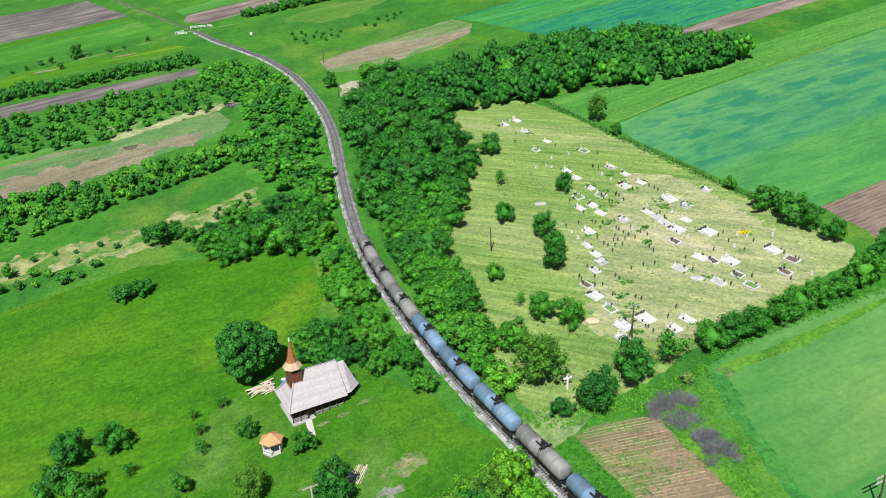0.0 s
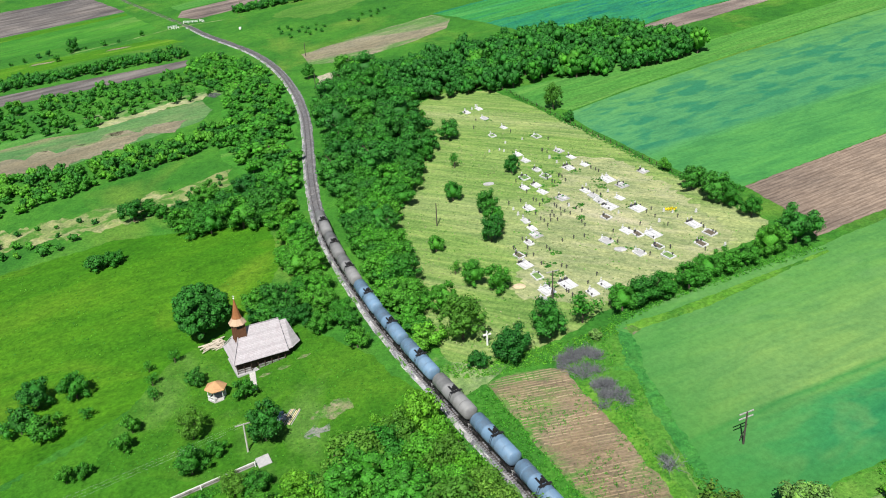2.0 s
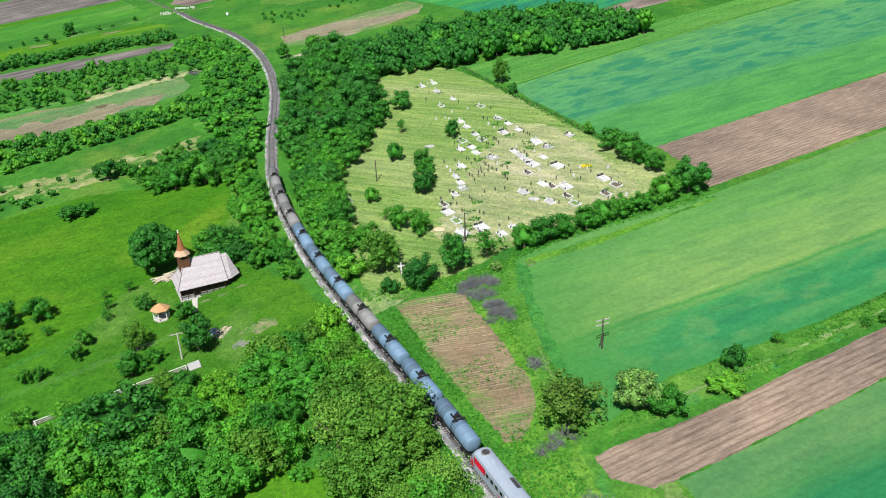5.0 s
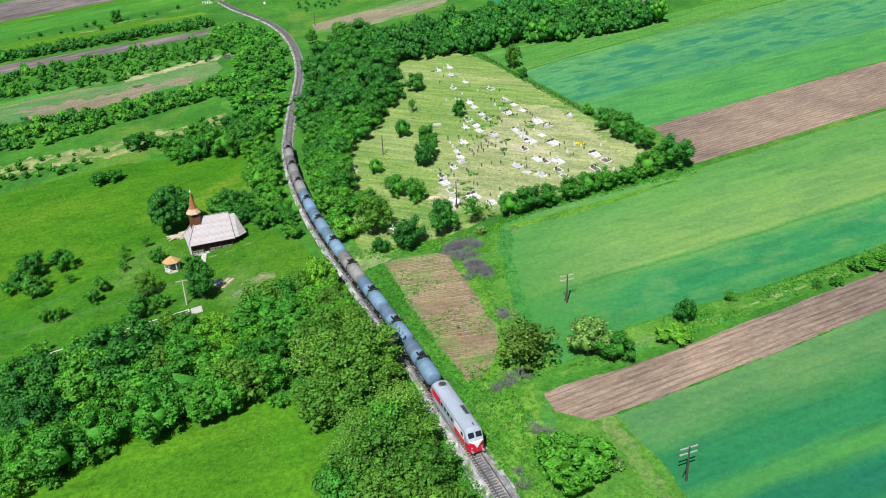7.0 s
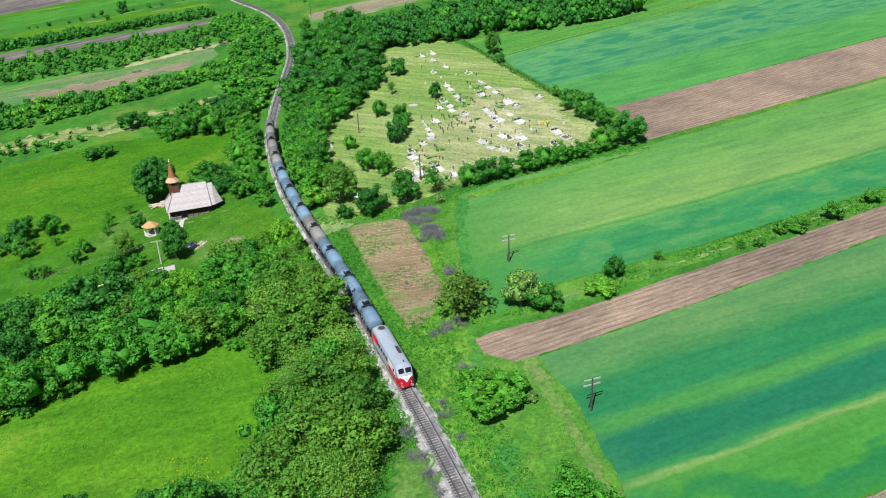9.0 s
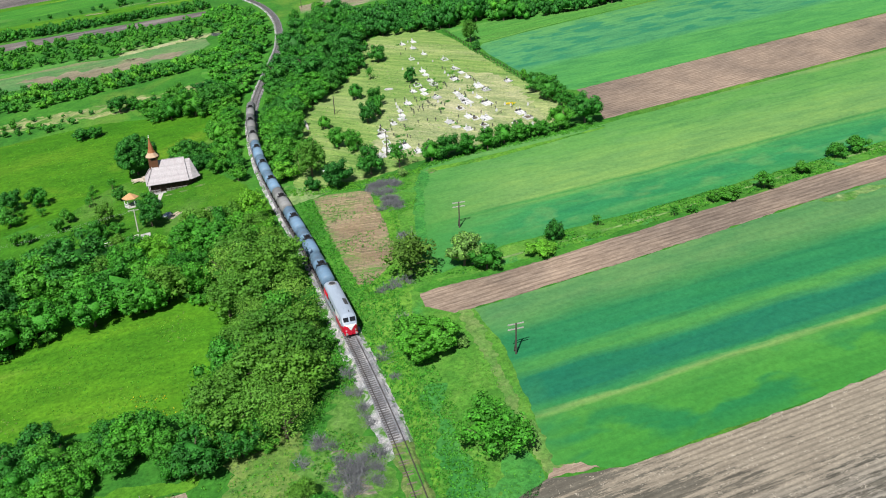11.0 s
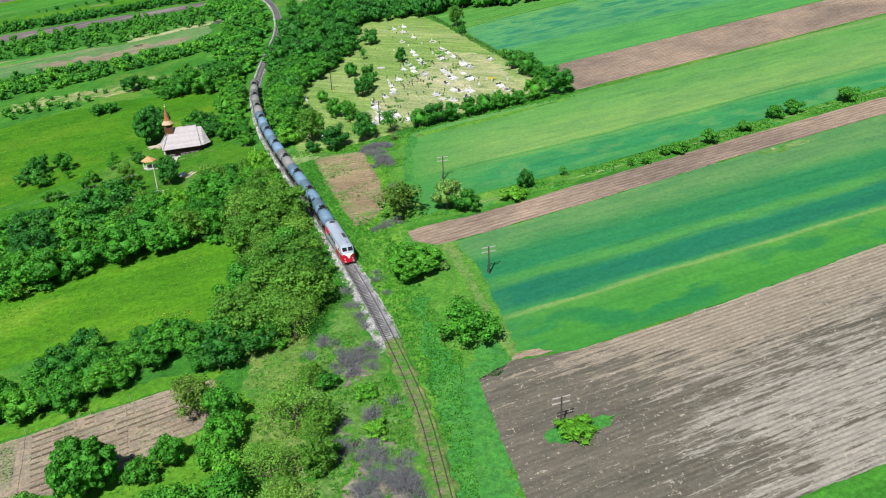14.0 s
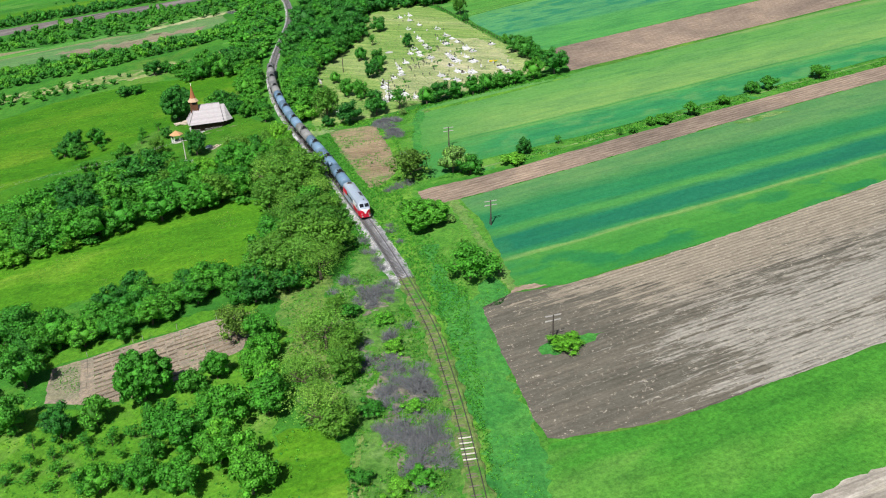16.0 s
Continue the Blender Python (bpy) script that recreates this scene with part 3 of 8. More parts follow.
def field(name, poly, mat, lift, label, category, rough_edge=0.6, step=0.9):
    """A patch of ground cover with an uneven edge, lying on the slope."""
    ring = []
    for (x0, y0), (x1, y1) in zip(poly, poly[1:] + poly[:1]):
        far = math.hypot(x1 - x0, y1 - y0)
        n = max(1, int(far / (step if min(y0, y1) < 200 else 3 * step)))
        ox, oy = -(y1 - y0) / (far + 1e-6), (x1 - x0) / (far + 1e-6)
        for i in range(n):
            k = i / n
            x, y = x0 + (x1 - x0) * k, y0 + (y1 - y0) * k
            a = rough_edge * (1.3 * noise.noise((x * 0.13, y * 0.13, 1)) + 1.0 * noise.noise((x * 0.5, y * 0.5, 5)) + 0.8 * noise.noise((x * 1.7, y * 1.7, 9)))
            ring.append(G(x + ox * a, y + oy * a, lift))
    bm = bmesh.new()
    f = bm.faces.new([bm.verts.new(p) for p in ring])
    bmesh.ops.triangulate(bm, faces=[f])
    for fc in bm.faces:
        fc.normal_update()
        if fc.normal.z < 0:
            fc.normal_flip()
    me = bpy.data.meshes.new(name)
    bm.to_mesh(me)
    bm.free()
    me.materials.append(mat)
    return tagged(new(name, me), label, category, "", "structure")


# ---- ground and fields ----
gb = bmesh.new()
loft_pts = [G(-1800, -700), G(1500, -700), G(1500, 2600), G(-1800, 2600)]
gb.faces.new([gb.verts.new(p) for p in loft_pts])
ground = part("ground", gb, MEADOW)
tagged(ground, "green rolling meadow grass on a gentle slope", "ground", "", "structure")

field("scrub_grass", [(-128, 373), (-104, 369), (-75.6, 330), (-56, 271), (-45, 218), (-40, 197), (-49, 200), (-62, 216), (-76, 240), (-90, 298), (-110, 329)], GRASSFIELD, 0.025, "yellow-green rough grass below the trackside scrub", "grass", 1.5)
field("church_meadow", [(-160, 120), (-121, 168), (-92, 183), (-48, 184), (-40, 160), (-42, 140), (-56, 122), (-60, 108), (-95, 70)], HAY, 0.02, "sunny yellow-green hay meadow beside the church", "meadow")
field("church_lawn", [(-56, 122), (-42, 138), (-26, 128), (-14, 118), (2, 98), (-10, 86), (-34, 84), (-62, 92), (-60, 108)], LAWN, 0.03, "short green lawn round the wooden church", "lawn")
field("bridge_meadow", [(-170, 112), (-160, 120), (-95, 70), (-60, 106), (-58, 93), (-34, 85), (-12, 87), (-8, 80), (-40, 58), (-110, 40), (-180, 60)], LAWN_SUNNY, 0.012, "sunny green grass beside the footbridge", "meadow", 1.5)
field("southwest_meadow", [(-64, 26), (-41.8, 41), (-25.5, 52.5), (-4, 60), (3, 58), (9, 50), (14, 42), (17, 26), (4, 20), (-19, 14), (-40, 2)], HAY_BRIGHT, 0.02, "bright green flowering meadow between hedges", "meadow")
field("cemetery_grass", [(-13, 265), (0.5, 276), (16, 272.5), (31.6, 247), (50, 211), (60.8, 187), (72, 165.4), (76, 155), (74.5, 149), (59, 141), (46, 131), (33, 124), (24, 117), (10, 111), (2, 113), (-1, 121), (-5, 139), (-6, 149), (-14, 168), (-15, 191), (-6, 204), (-8, 238)], MOWN, 0.02, "pale mown dry grass of the village cemetery", "grass")
field("wheat_field", [(35, 119.5), (48, 127.5), (83.6, 141.6), (154.5, 178), (330, 268), (300, 190), (131, 107), (90, 87), (60, 74.5), (48, 64), (40.5, 81)], CROP_POLE, 0.02, "light green young wheat field with wind streaks", "field", 0.28)
field("track_strip", [(47, 62), (60, 73.7), (90, 86), (131, 106.5), (300, 189), (297, 180), (128, 99.5), (61, 66), (48, 60)], VERGE, 0.03, "rough grassy strip with a farm track and bushes", "grass")
field("ploughed_strip", [(44.9, 56.3), (48.1, 58.9), (57.8, 61.9), (61, 63.4), (71.5, 68.6), (128.3, 98.5), (300, 184), (296, 172), (124.4, 86.2), (87, 66), (61, 52.8), (55.2, 50.2), (52.4, 49), (46.4, 51.6)], PLOUGH, 0.04, "narrow brown ploughed field strip", "field", 0.28)
field("dark_wheat_field", [(56, 50.3), (61, 52.5), (87, 65.8), (124.4, 86), (296, 171.5), (280, 120), (150.6, 44.9), (109.4, 22), (81, 8.6), (70.6, 7.6), (69.6, 14), (67.6, 22), (62.6, 38)], CROP_DARK, 0.02, "green wheat field with soft darker and lighter strips", "field", 0.28)
field("wheat_margin", [(35.4, 118.6), (38.0, 116.4), (38.6, 104), (39.4, 96.5), (40.4, 88.9), (42.2, 84), (44.2, 74), (47.6, 66), (46.6, 63.6), (40.6, 78), (38.2, 89.6), (36.6, 100.4), (35.4, 109)], TEALGRASS, 0.032, "dark blue-green rank margin of the wheat", "grass", 0.55, 0.6)
field("wheat_margin", [(37.2, 119.4), (45.1, 122.0), (53.6, 125.6), (63.4, 130.2), (84, 139.6), (84, 138.6), (64.0, 128.1), (54.7, 123.2), (46.3, 119.6), (38.8, 117.2)], SUNVERGE, 0.034, "pale worn grass between hedge and wheat", "grass", 0.3, 0.6)
field("verge_path", [(37.9, 86.4), (38.6, 86.2), (39.8, 79.4), (40.8, 75.4), (40.1, 75.2), (39.0, 79.0)], DRYTAN, 0.05, "narrow worn path in the verge", "path", 0.4, 0.5)
field("tan_spot", [(36.6, 118.4), (39, 119.4), (40.4, 117.2), (38, 115.6)], TRODDEN, 0.05, "tan worn spot at the field corner", "earth", 0.6)
field("dry_spot", [(126, 86), (138, 92), (142, 91), (131, 85)], DRYGRASS, 0.05, "pale dry spot in the wheat", "field", 0.6)
field("ploughed_field", [(65.5, 1.5), (70.6, 6.3), (81, 8.2), (109.4, 21.7), (150.6, 44.7), (280, 118), (260, 50), (131.7, -14), (95.7, -31.6), (80.5, -35.2), (78.1, -34.9), (76, -31), (70.7, -15.6)], PLOUGH_BIG, 0.03, "broad grey-brown ploughed field with pale streaks", "field", 0.28)
field("grass_field", [(78.5, -36), (80.5, -35.6), (95.7, -32), (131.7, -14.4), (260, 49), (255, 20), (118, -48), (104, -58), (76, -70), (74, -50)], GRASSFIELD, 0.02, "bright green grass field beside the plough land", "field", 0.28)
field("stubble_field", [(110, -48), (124, -40.6), (255, 20), (250, -60), (110, -70)], PALESOIL, 0.04, "pale bare harrowed field", "field")
field("farm_lane", [(-205, 416), (-187, 425.4), (-176.8, 431.4), (-164.3, 441), (-156.5, 446.4), (-147.7, 449.2), (-132.3, 451), (-112, 455), (-112, 456.6), (-132.3, 452.8), (-147.7, 451), (-156.5, 448.4), (-164.3, 443), (-176.8, 433.2), (-187, 427.2), (-206, 418)], DRYGRASS, 0.05, "pale dirt lane over the level crossing", "path", 0.5)
field("dry_meadow_north", [(-99.5, 444.3), (-93.3, 460), (-72.7, 474), (-45.5, 463.5), (-55.8, 436.6), (-78.3, 428)], HAY_DRY, 0.03, "yellowish dry meadow beyond the railway curve", "meadow", 3.0)
field("orchard_lawn", [(-22, -22), (-14, -24.4), (-3, -24.8), (4, -24), (11, -19.6), (17, -13.4), (22, -9), (24, 0), (30, -1), (29, -9), (31, -18), (35, -33), (38.8, -46.5), (44, -70), (-30, -70)], ORCHARDGRASS, 0.018, "fresh yellow-green grass under the orchard trees", "grass", 1.6)
field("plot_headland", [(-22.0, -10.3), (-18.4, -13.2), (-11.8, -10.0), (-4.7, -5.4), (1.4, -2.6), (9.4, 1.6), (18, 4.6), (19, 7.4), (8.4, 4.8), (0.2, 1.3), (-5.7, -1.9), (-15.9, -6.0)], ORCHARDGRASS, 0.04, "bright grass strip between hedge and vegetable beds", "grass", 0.9)
field("hay_strip", [(34.6, -33), (37.8, -32), (41, -30.8), (46.3, -35), (48, -37.4), (49.8, -46.7), (54, -68), (44, -70), (38.8, -46.5)], HAY_BRIGHT, 0.035, "bright green mown grass beside thin trees", "grass", 1.0)
field("mown_swath", [(48.2, -37.2), (49.1, -33.5), (50.4, -37.3), (52.0, -46.7), (56, -66), (54, -66), (50.2, -46.7)], OLIVEGRASS, 0.045, "pale mown swath along the bank", "grass", 0.8)
field("potato_plot", [(9.2, 105), (13.1, 107.2), (20, 108.2), (23.9, 107.5), (27.6, 98), (31, 89.7), (34, 82), (36.1, 76.2), (36.8, 70), (35.4, 64), (33.8, 61), (31.1, 61.2), (22.3, 78)], PLOT, 0.03, "tan hoed plot with rows of seedlings", "field", 0.4)
field("vegetable_plot", [(-16.6, -13.0), (-11.4, -10.3), (-1.8, -4.8), (4.1, -2.0), (10.2, 1.4), (17.8, 4.0), (20.4, -0.9), (20.6, -9.0), (16.4, -12.4), (13.6, -15.2), (10.2, -18.8), (2.9, -23.0), (-3.1, -23.9), (-12, -23.3), (-13.8, -19.3)], PLOTVEG, 0.03, "brown vegetable beds with shadow-dark planting rows", "field", 0.3)
field("ploughed_east", [(76.8, 173.8), (167.7, 218.7), (330, 300), (318, 262), (155, 179.8), (83.9, 145.5), (81.5, 160.6)], PLOUGH, 0.03, "brown ploughed field beyond the cemetery", "field", 0.28)
field("wheat_northeast", [(41.6, 241), (64.5, 256), (110, 281), (152, 303), (330, 390), (330, 301), (167, 219.5), (96, 183.5), (76, 173.4), (68.5, 178), (62.3, 189.5), (53, 208.5), (45.5, 224), (40.5, 236)], CROP_NE, 0.02, "blue-green wheat field with wind-blown waves", "field", 0.28)
field("grass_northeast", [(21.5, 270), (46, 278), (96.5, 297), (165, 333.7), (330, 410), (330, 391), (152, 304), (110, 282.5), (64.5, 257.5), (41.6, 242), (32, 249.1)], STRIP_LIGHT, 0.03, "yellow-green grass strip below the tree belt", "field", 0.28)
field("ploughed_north", [(69.6, 323.7), (110, 348.2), (134, 357), (210, 400), (222, 392), (114.4, 333.2), (80.8, 315.7)], PLOUGH_FAR, 0.04, "distant reddish ploughed strip", "field")
field("wheat_north", [(17, 370), (71.7, 394), (200, 460), (210, 401), (134, 358), (110, 349), (69, 324.5), (58.4, 335), (38.3, 340.7)], WHEAT_MOTTLED, 0.03, "distant teal wheat field", "field")
field("wheat_north", [(-8, 402), (17, 371), (71.7, 395), (200, 461), (200, 520), (60, 440)], WHEAT, 0.03, "distant light green wheat field", "field")
field("bare_field_north", [(-67.5, 355.2), (-35, 381.4), (-8.3, 399.2), (0.8, 386.8), (-1, 369.4), (-18.6, 350.3), (-44.3, 334), (-61.1, 336)], TANFIELD, 0.04, "tan bare field beyond the wood", "field")
field("ploughed_northwest", [(-420, 520), (-322, 576), (-266.8, 592), (-209.9, 516), (-277.6, 485), (-380, 440)], PLOUGH_GREY, 0.03, "distant purple-grey ploughed field", "field")
field("green_northwest", [(-380, 438), (-277.6, 484), (-209.9, 515), (-167.7, 453), (-248, 425), (-350, 385)], GRASSFIELD, 0.02, "distant bright green crop field", "field")
field("ploughed_pink", [(-162.8, 475.5), (-147.4, 463.6), (-107.7, 491.8), (-80, 520), (-110, 540), (-132.8, 513.9), (-166.3, 493.4)], PLOUGH_FAR, 0.03, "distant pinkish ploughed field by the crossing", "field")
field("green_strip_north", [(-168.7, 496.2), (-133.2, 515.7), (-112, 541), (-149.8, 540), (-178.5, 511.7)], STRIP_LIGHT, 0.02, "distant bright green strip", "field")
field("yellow_strip_northwest", [(-350, 455), (-276.8, 483.3), (-207.5, 510.4), (-202.8, 503.3), (-272.3, 469.8), (-345, 438)], HAY_BRIGHT, 0.04, "distant yellow-green strip below the plough land", "field")
field("hay_strip_northwest", [(-300, 385), (-237.3, 402.8), (-159.6, 426.2), (-139.0, 412.4), (-198.2, 393.8), (-224.5, 378.5), (-300, 358)], HAY_BRIGHT, 0.03, "distant yellowish meadow strip", "meadow", 1.5)
field("straw_strip", [(-140, 288.5), (-99.8, 313.6), (-97.0, 308.6), (-133.9, 284.5)], MOWN_PALE, 0.06, "straw-coloured strip below the orchard rows", "grass", 1.9, 0.4)
field("green_band_west", [(-210, 262), (-166.1, 284.4), (-143.1, 292.7), (-139.6, 288.9), (-160.6, 276.9), (-205, 254)], STRIP_LIGHT, 0.05, "bright green strip beside the fallow field", "field")
field("pale_bare_ground", [(-54.8, 316.8), (-46.7, 320.1), (-43.1, 309.4), (-51.2, 301.0)], PALETRACK, 0.05, "pale bare ground at the wood's edge", "earth", 1.2)
for u, v in ((-214, 403), (-177, 414.5)):
    field("bare_spot", [(u - 6, v - 2), (u + 5, v), (u + 7, v + 3), (u - 4, v + 1.5)], TANFIELD, 0.05, "pale bare spot in the far meadow", "earth", 0.8)
field("ploughed_west", [(-300, 322), (-211, 349.5), (-126.5, 372), (-123.6, 360), (-156.6, 344), (-203.4, 331), (-300, 296)], PLOUGH_GREY, 0.03, "narrow grey-brown ploughed strip between hedges", "field")
field("bare_field_west", [(-270, 262), (-175, 276), (-163, 280), (-150, 280), (-136, 282), (-136, 290), (-100, 303), (-92, 290), (-93, 277), (-124, 255), (-134, 244), (-158, 242), (-250, 222)], FALLOW, 0.03, "tan and grey-green fallow field between hedges", "field")
field("bare_field_west", [(-158, 243), (-134, 245), (-124, 256), (-113, 266), (-100, 276), (-108, 282), (-130, 270), (-150, 262), (-172, 256)], TANFIELD, 0.05, "tan bare corner of the fallow field", "field", 4.5, 0.5)
field("dry_strip_west", [(-150, 300), (-96, 318), (-92, 311), (-130, 291)], DRYGRASS, 0.04, "dry grass strip beside the fallow field", "grass")
field("orchard_grass", [(-160, 186), (-133, 195), (-115, 202), (-95, 210), (-82, 216), (-71, 225), (-65, 214), (-81, 202), (-92, 193), (-103, 190), (-125, 184), (-155, 172)], STRAW, 0.03, "dry straw-coloured grass under orchard rows", "grass", 2.6)
field("trackside_grass", [(0.5, 98), (12, 108), (14, 110), (3, 113), (-4, 119), (-9, 118)], DRYGRASS, 0.03, "dry pale grass beside the railway", "grass")
field("trackside_scrubland", [(21, 15), (28, 19.8), (33, 14), (34, 2), (41, -16), (46, -30), (40, -30), (33, -14), (27, -4)], OLIVEGRASS, 0.03, "pale yellowish grass under thin trees", "grass", 2.0)
field("verge_east", [(24, 107), (35, 119), (41, 81), (47, 63), (43, 58), (52, 50.5), (56.5, 51), (63.4, 38), (69, 20), (71.4, 8.4), (66, 1), (71, -16), (78, -36), (80, -70), (70, -70), (61, -10), (50, 16), (37, 44), (37, 66), (31, 90)], VERGE, 0.015, "rank green grass between railway and fields", "grass", 1.0)
for poly in ([(47, -13), (54.3, -14), (59.2, -19.7), (59.3, -26.2), (53.3, -27.6), (48.9, -23.6)], [(52.8, -29.2), (60.6, -28.5), (63.2, -36.2), (63.4, -40.9), (59.3, -42.4), (54.6, -39.1), (51.8, -33.4)], [(38, 11), (41.2, 12.6), (45.2, 4.4), (43.4, 1)], [(42.4, -8.6), (45.6, -7.8), (47.6, -13.4), (45, -15.4)]):
    field("dry_litter", poly, LITTER, 0.05, "grey-brown dry litter under leafless shrubs", "earth", 1.9, 0.7)
field("bank_grass", [(34, 20), (30, 38), (39, 27.5), (47, 11), (57.5, -13), (63.5, -34), (72, -66), (52, -66), (47, -38), (46, -30), (40, -12), (34, 4)], BANKGRASS, 0.025, "yellow-green rough grass on the railway bank", "grass", 2.2)
field("bare_patch", [(-23, 99.8), (-21.4, 104.4), (-16.4, 105), (-15.2, 101.8), (-19.2, 98.6)], TRODDEN, 0.05, "worn bare patch in the lawn", "earth", 1.1)
field("bare_patch", [(-23.5, 95), (-22, 98.5), (-19.2, 98.4), (-20.4, 94.6)], GRAVEL, 0.05, "grey gravelly worn patch in the lawn", "earth", 1.3)
for u, v in ((-34.6, 114.6), (-31.2, 116.6), (-27.6, 119.6)):
    field("worn_spot", [(u - 1.3, v - 0.8), (u + 0.9, v - 0.3), (u + 1.4, v + 0.9), (u - 0.4, v + 0.5)], TRODDEN, 0.05, "small worn spot in the church lawn", "earth", 0.5)
field("farm_track", [(54, 67.6), (61, 69.6), (94.7, 85.2), (130, 104.2), (298, 187.4), (298, 186.8), (130, 103.5), (94.7, 84.5), (61, 68.9), (54, 67)], DRYGRASS, 0.05, "pale trodden farm track through grass", "path", 0.25)
field("trodden_grass", [(18, 135), (20, 150), (24, 166), (30, 186), (38, 205), (48, 200), (56, 186), (62, 170), (68, 155), (66, 146), (56, 141), (46, 134), (34, 126)], MOWN_PALE, 0.04, "pale trodden grass among the graves", "grass", 2.0)
for poly in ([(53.0, 49.6), (55.4, 50.0), (57.0, 47.0), (58.6, 43.0), (61.4, 34.6), (63.2, 29.0), (62.0, 28.6), (59.6, 34.4), (56.2, 42.2), (53.6, 47.4)], [(62.2, 28.0), (63.3, 28.4), (65.2, 22.8), (67.0, 18.9), (66.2, 18.3), (63.8, 22.4)], [(66.2, 18.4), (68.2, 18.6), (70.2, 14.0), (71.4, 9.4), (74.6, 9.4), (72.0, 6.6), (70.6, 6.6), (69.4, 9.2), (67.6, 13.6)]):
    field("headland_path", poly, DRYTAN, 0.055, "worn dry grass edge between verge and wheat", "path", 0.7, 0.5)
field("field_corner_earth", [(70.4, 6.2), (71.2, 8.6), (74.6, 9.6), (77.6, 8.4), (74, 6.8)], PLOUGH, 0.06, "bare tan earth at the field corner", "earth", 0.6, 0.5)
field("corner_grass", [(64.2, 9.9), (66.4, 13.2), (68.2, 11.2), (70.4, 6.4), (68.6, 2.3), (65.6, 1.6), (64.0, 4.7)], TEALGRASS, 0.03, "dark blue-green grass at the field corner", "grass", 0.9)
field("ditch_verge", [(50, 27), (52, 27.5), (58.0, 12), (63.5, 3), (66.5, 0), (71.2, -14), (76, -31), (78.4, -40), (82, -66), (76.5, -66), (71, -44), (66.3, -27), (62.4, -15.3), (60.3, -8.3), (54.3, 11.7)], TEALGRASS, 0.022, "cool green grass beyond the trackside ditch", "grass", 1.6)
field("track_verge", [(25, 104), (29, 104), (36, 84), (41, 62), (46, 36), (48.6, 27.6), (52.9, 16.6), (54.3, 11.7), (60, -8.3), (62, -15.3), (66, -29), (72, -50), (70, -50), (63, -20), (53, 8), (42, 31), (32, 51)], SUNVERGE, 0.02, "sunny yellow-green grass beside the ballast", "grass", 1.2)
field("pole_island", [(76.5, -13), (79, -10), (84, -9), (88, -8), (84, -11.5), (79, -14.5)], TEALGRASS, 0.07, "unploughed grass island round a telegraph pole", "grass", 0.8)


# ---- railway ----
TRACK = [(190, -420), (140, -280), (112, -190), (90, -120), (79, -82), (73, -62), (68.8, -46.5), (64.6, -30.5), (60.5, -17), (56.4, -5), (49.2, 11.5), (39.8, 31), (28.9, 52), (16.6, 75.4), (4.4, 97), (-6.6, 117), (-14.6, 133), (-24.8, 156.5), (-33.3, 181), (-40.4, 211), (-46.8, 245), (-52.4, 271), (-61.3, 300.6), (-74.3, 333.8), (-91, 365.4), (-110, 392.7), (-129, 418), (-149.5, 449), (-173, 482), (-207, 530), (-244, 582), (-330, 700)]


def spline(pts, step):
    """Evenly spaced points on a smooth line through pts."""
    fine = []
    for i in range(1, len(pts) - 2):
        p0, p1, p2, p3 = (Vector(p) for p in pts[i - 1:i + 3])
        for k in range(40):
            t = k / 40
            fine.append(0.5 * ((2 * p1) + (p2 - p0) * t + (2 * p0 - 5 * p1 + 4 * p2 - p3) * t * t + (3 * p1 - p0 - 3 * p2 + p3) * t ** 3))
    out, left = [fine[0]], step
    for a, b in zip(fine, fine[1:]):
        d = (b - a).length
        while left <= d:
            out.append(a.lerp(b, left / d))
            left += step
        left -= d
    return out


LINE = spline(TRACK, 0.6)


def line_at(s):
    """The plan's place and heading, s metres along the railway line."""
    i = max(0, min(len(LINE) - 2, int(s / 0.6)))
    return LINE[i].lerp(LINE[i + 1], s / 0.6 - i), (LINE[i + 1] - LINE[i]).normalized()


def swept(name, profile, i0, i1, mat, parent, label="", stepi=3, wobble=0.0):
    """A profile of (across, up) swept along the line."""
    verts, faces, n = [], [], len(profile)
    idx = list(range(i0, i1, stepi))
    for i in idx:
        d = (LINE[min(i + 1, len(LINE) - 1)] - LINE[max(i - 1, 0)]).normalized()
        for a, h in profile:
            a += 1.5 * wobble * noise.noise((i * 0.22, a * 3.0, 2.0)) * (abs(a) > 1.4)
            verts.append(G(LINE[i].x + d.y * a, LINE[i].y - d.x * a, h))
    for k in range(len(idx) - 1):
        for j in range(n - 1):
            faces.append((k * n + j, k * n + j + 1, (k + 1) * n + j + 1, (k + 1) * n + j))
    ob = new(name, mesh_of(name, verts, faces, mat))
    ob.parent = parent
    if label:
        ob["label"] = label
    return ob


railway = thing("railway_track", "single railway track on grey ballast with rusty rails", "railway", "", "structure")
SPLIT = min(range(len(LINE)), key=lambda i: abs(LINE[i].y - 14))
WEEDY = earth("weedy_ballast", (0.085, 0.125, 0.075), (0.13, 0.16, 0.11), (0.19, 0.20, 0.16), 0.4, 1.6, patch=(0.055, 0.165, 0.03), patch_scale=0.2, patch_at=(0.45, 0.58))
OVER = earth("overgrown_ballast", (0.060, 0.125, 0.030), (0.105, 0.165, 0.046), (0.175, 0.205, 0.085), 0.6, 1.6, bump=0.7, mottle=0.9, patch=(0.055, 0.175, 0.026), patch_scale=0.35, patch_at=(0.5, 0.62))
BEYOND = min(range(len(LINE)), key=lambda i: abs(LINE[i].y - 446))
swept("overgrown_bed", [(-1.3, 0.02), (-0.9, 0.30), (0.9, 0.30), (1.3, 0.02)], BEYOND, len(LINE) - 1, WEEDY, railway, "far ballast grown over with weeds", 2, 0.3)
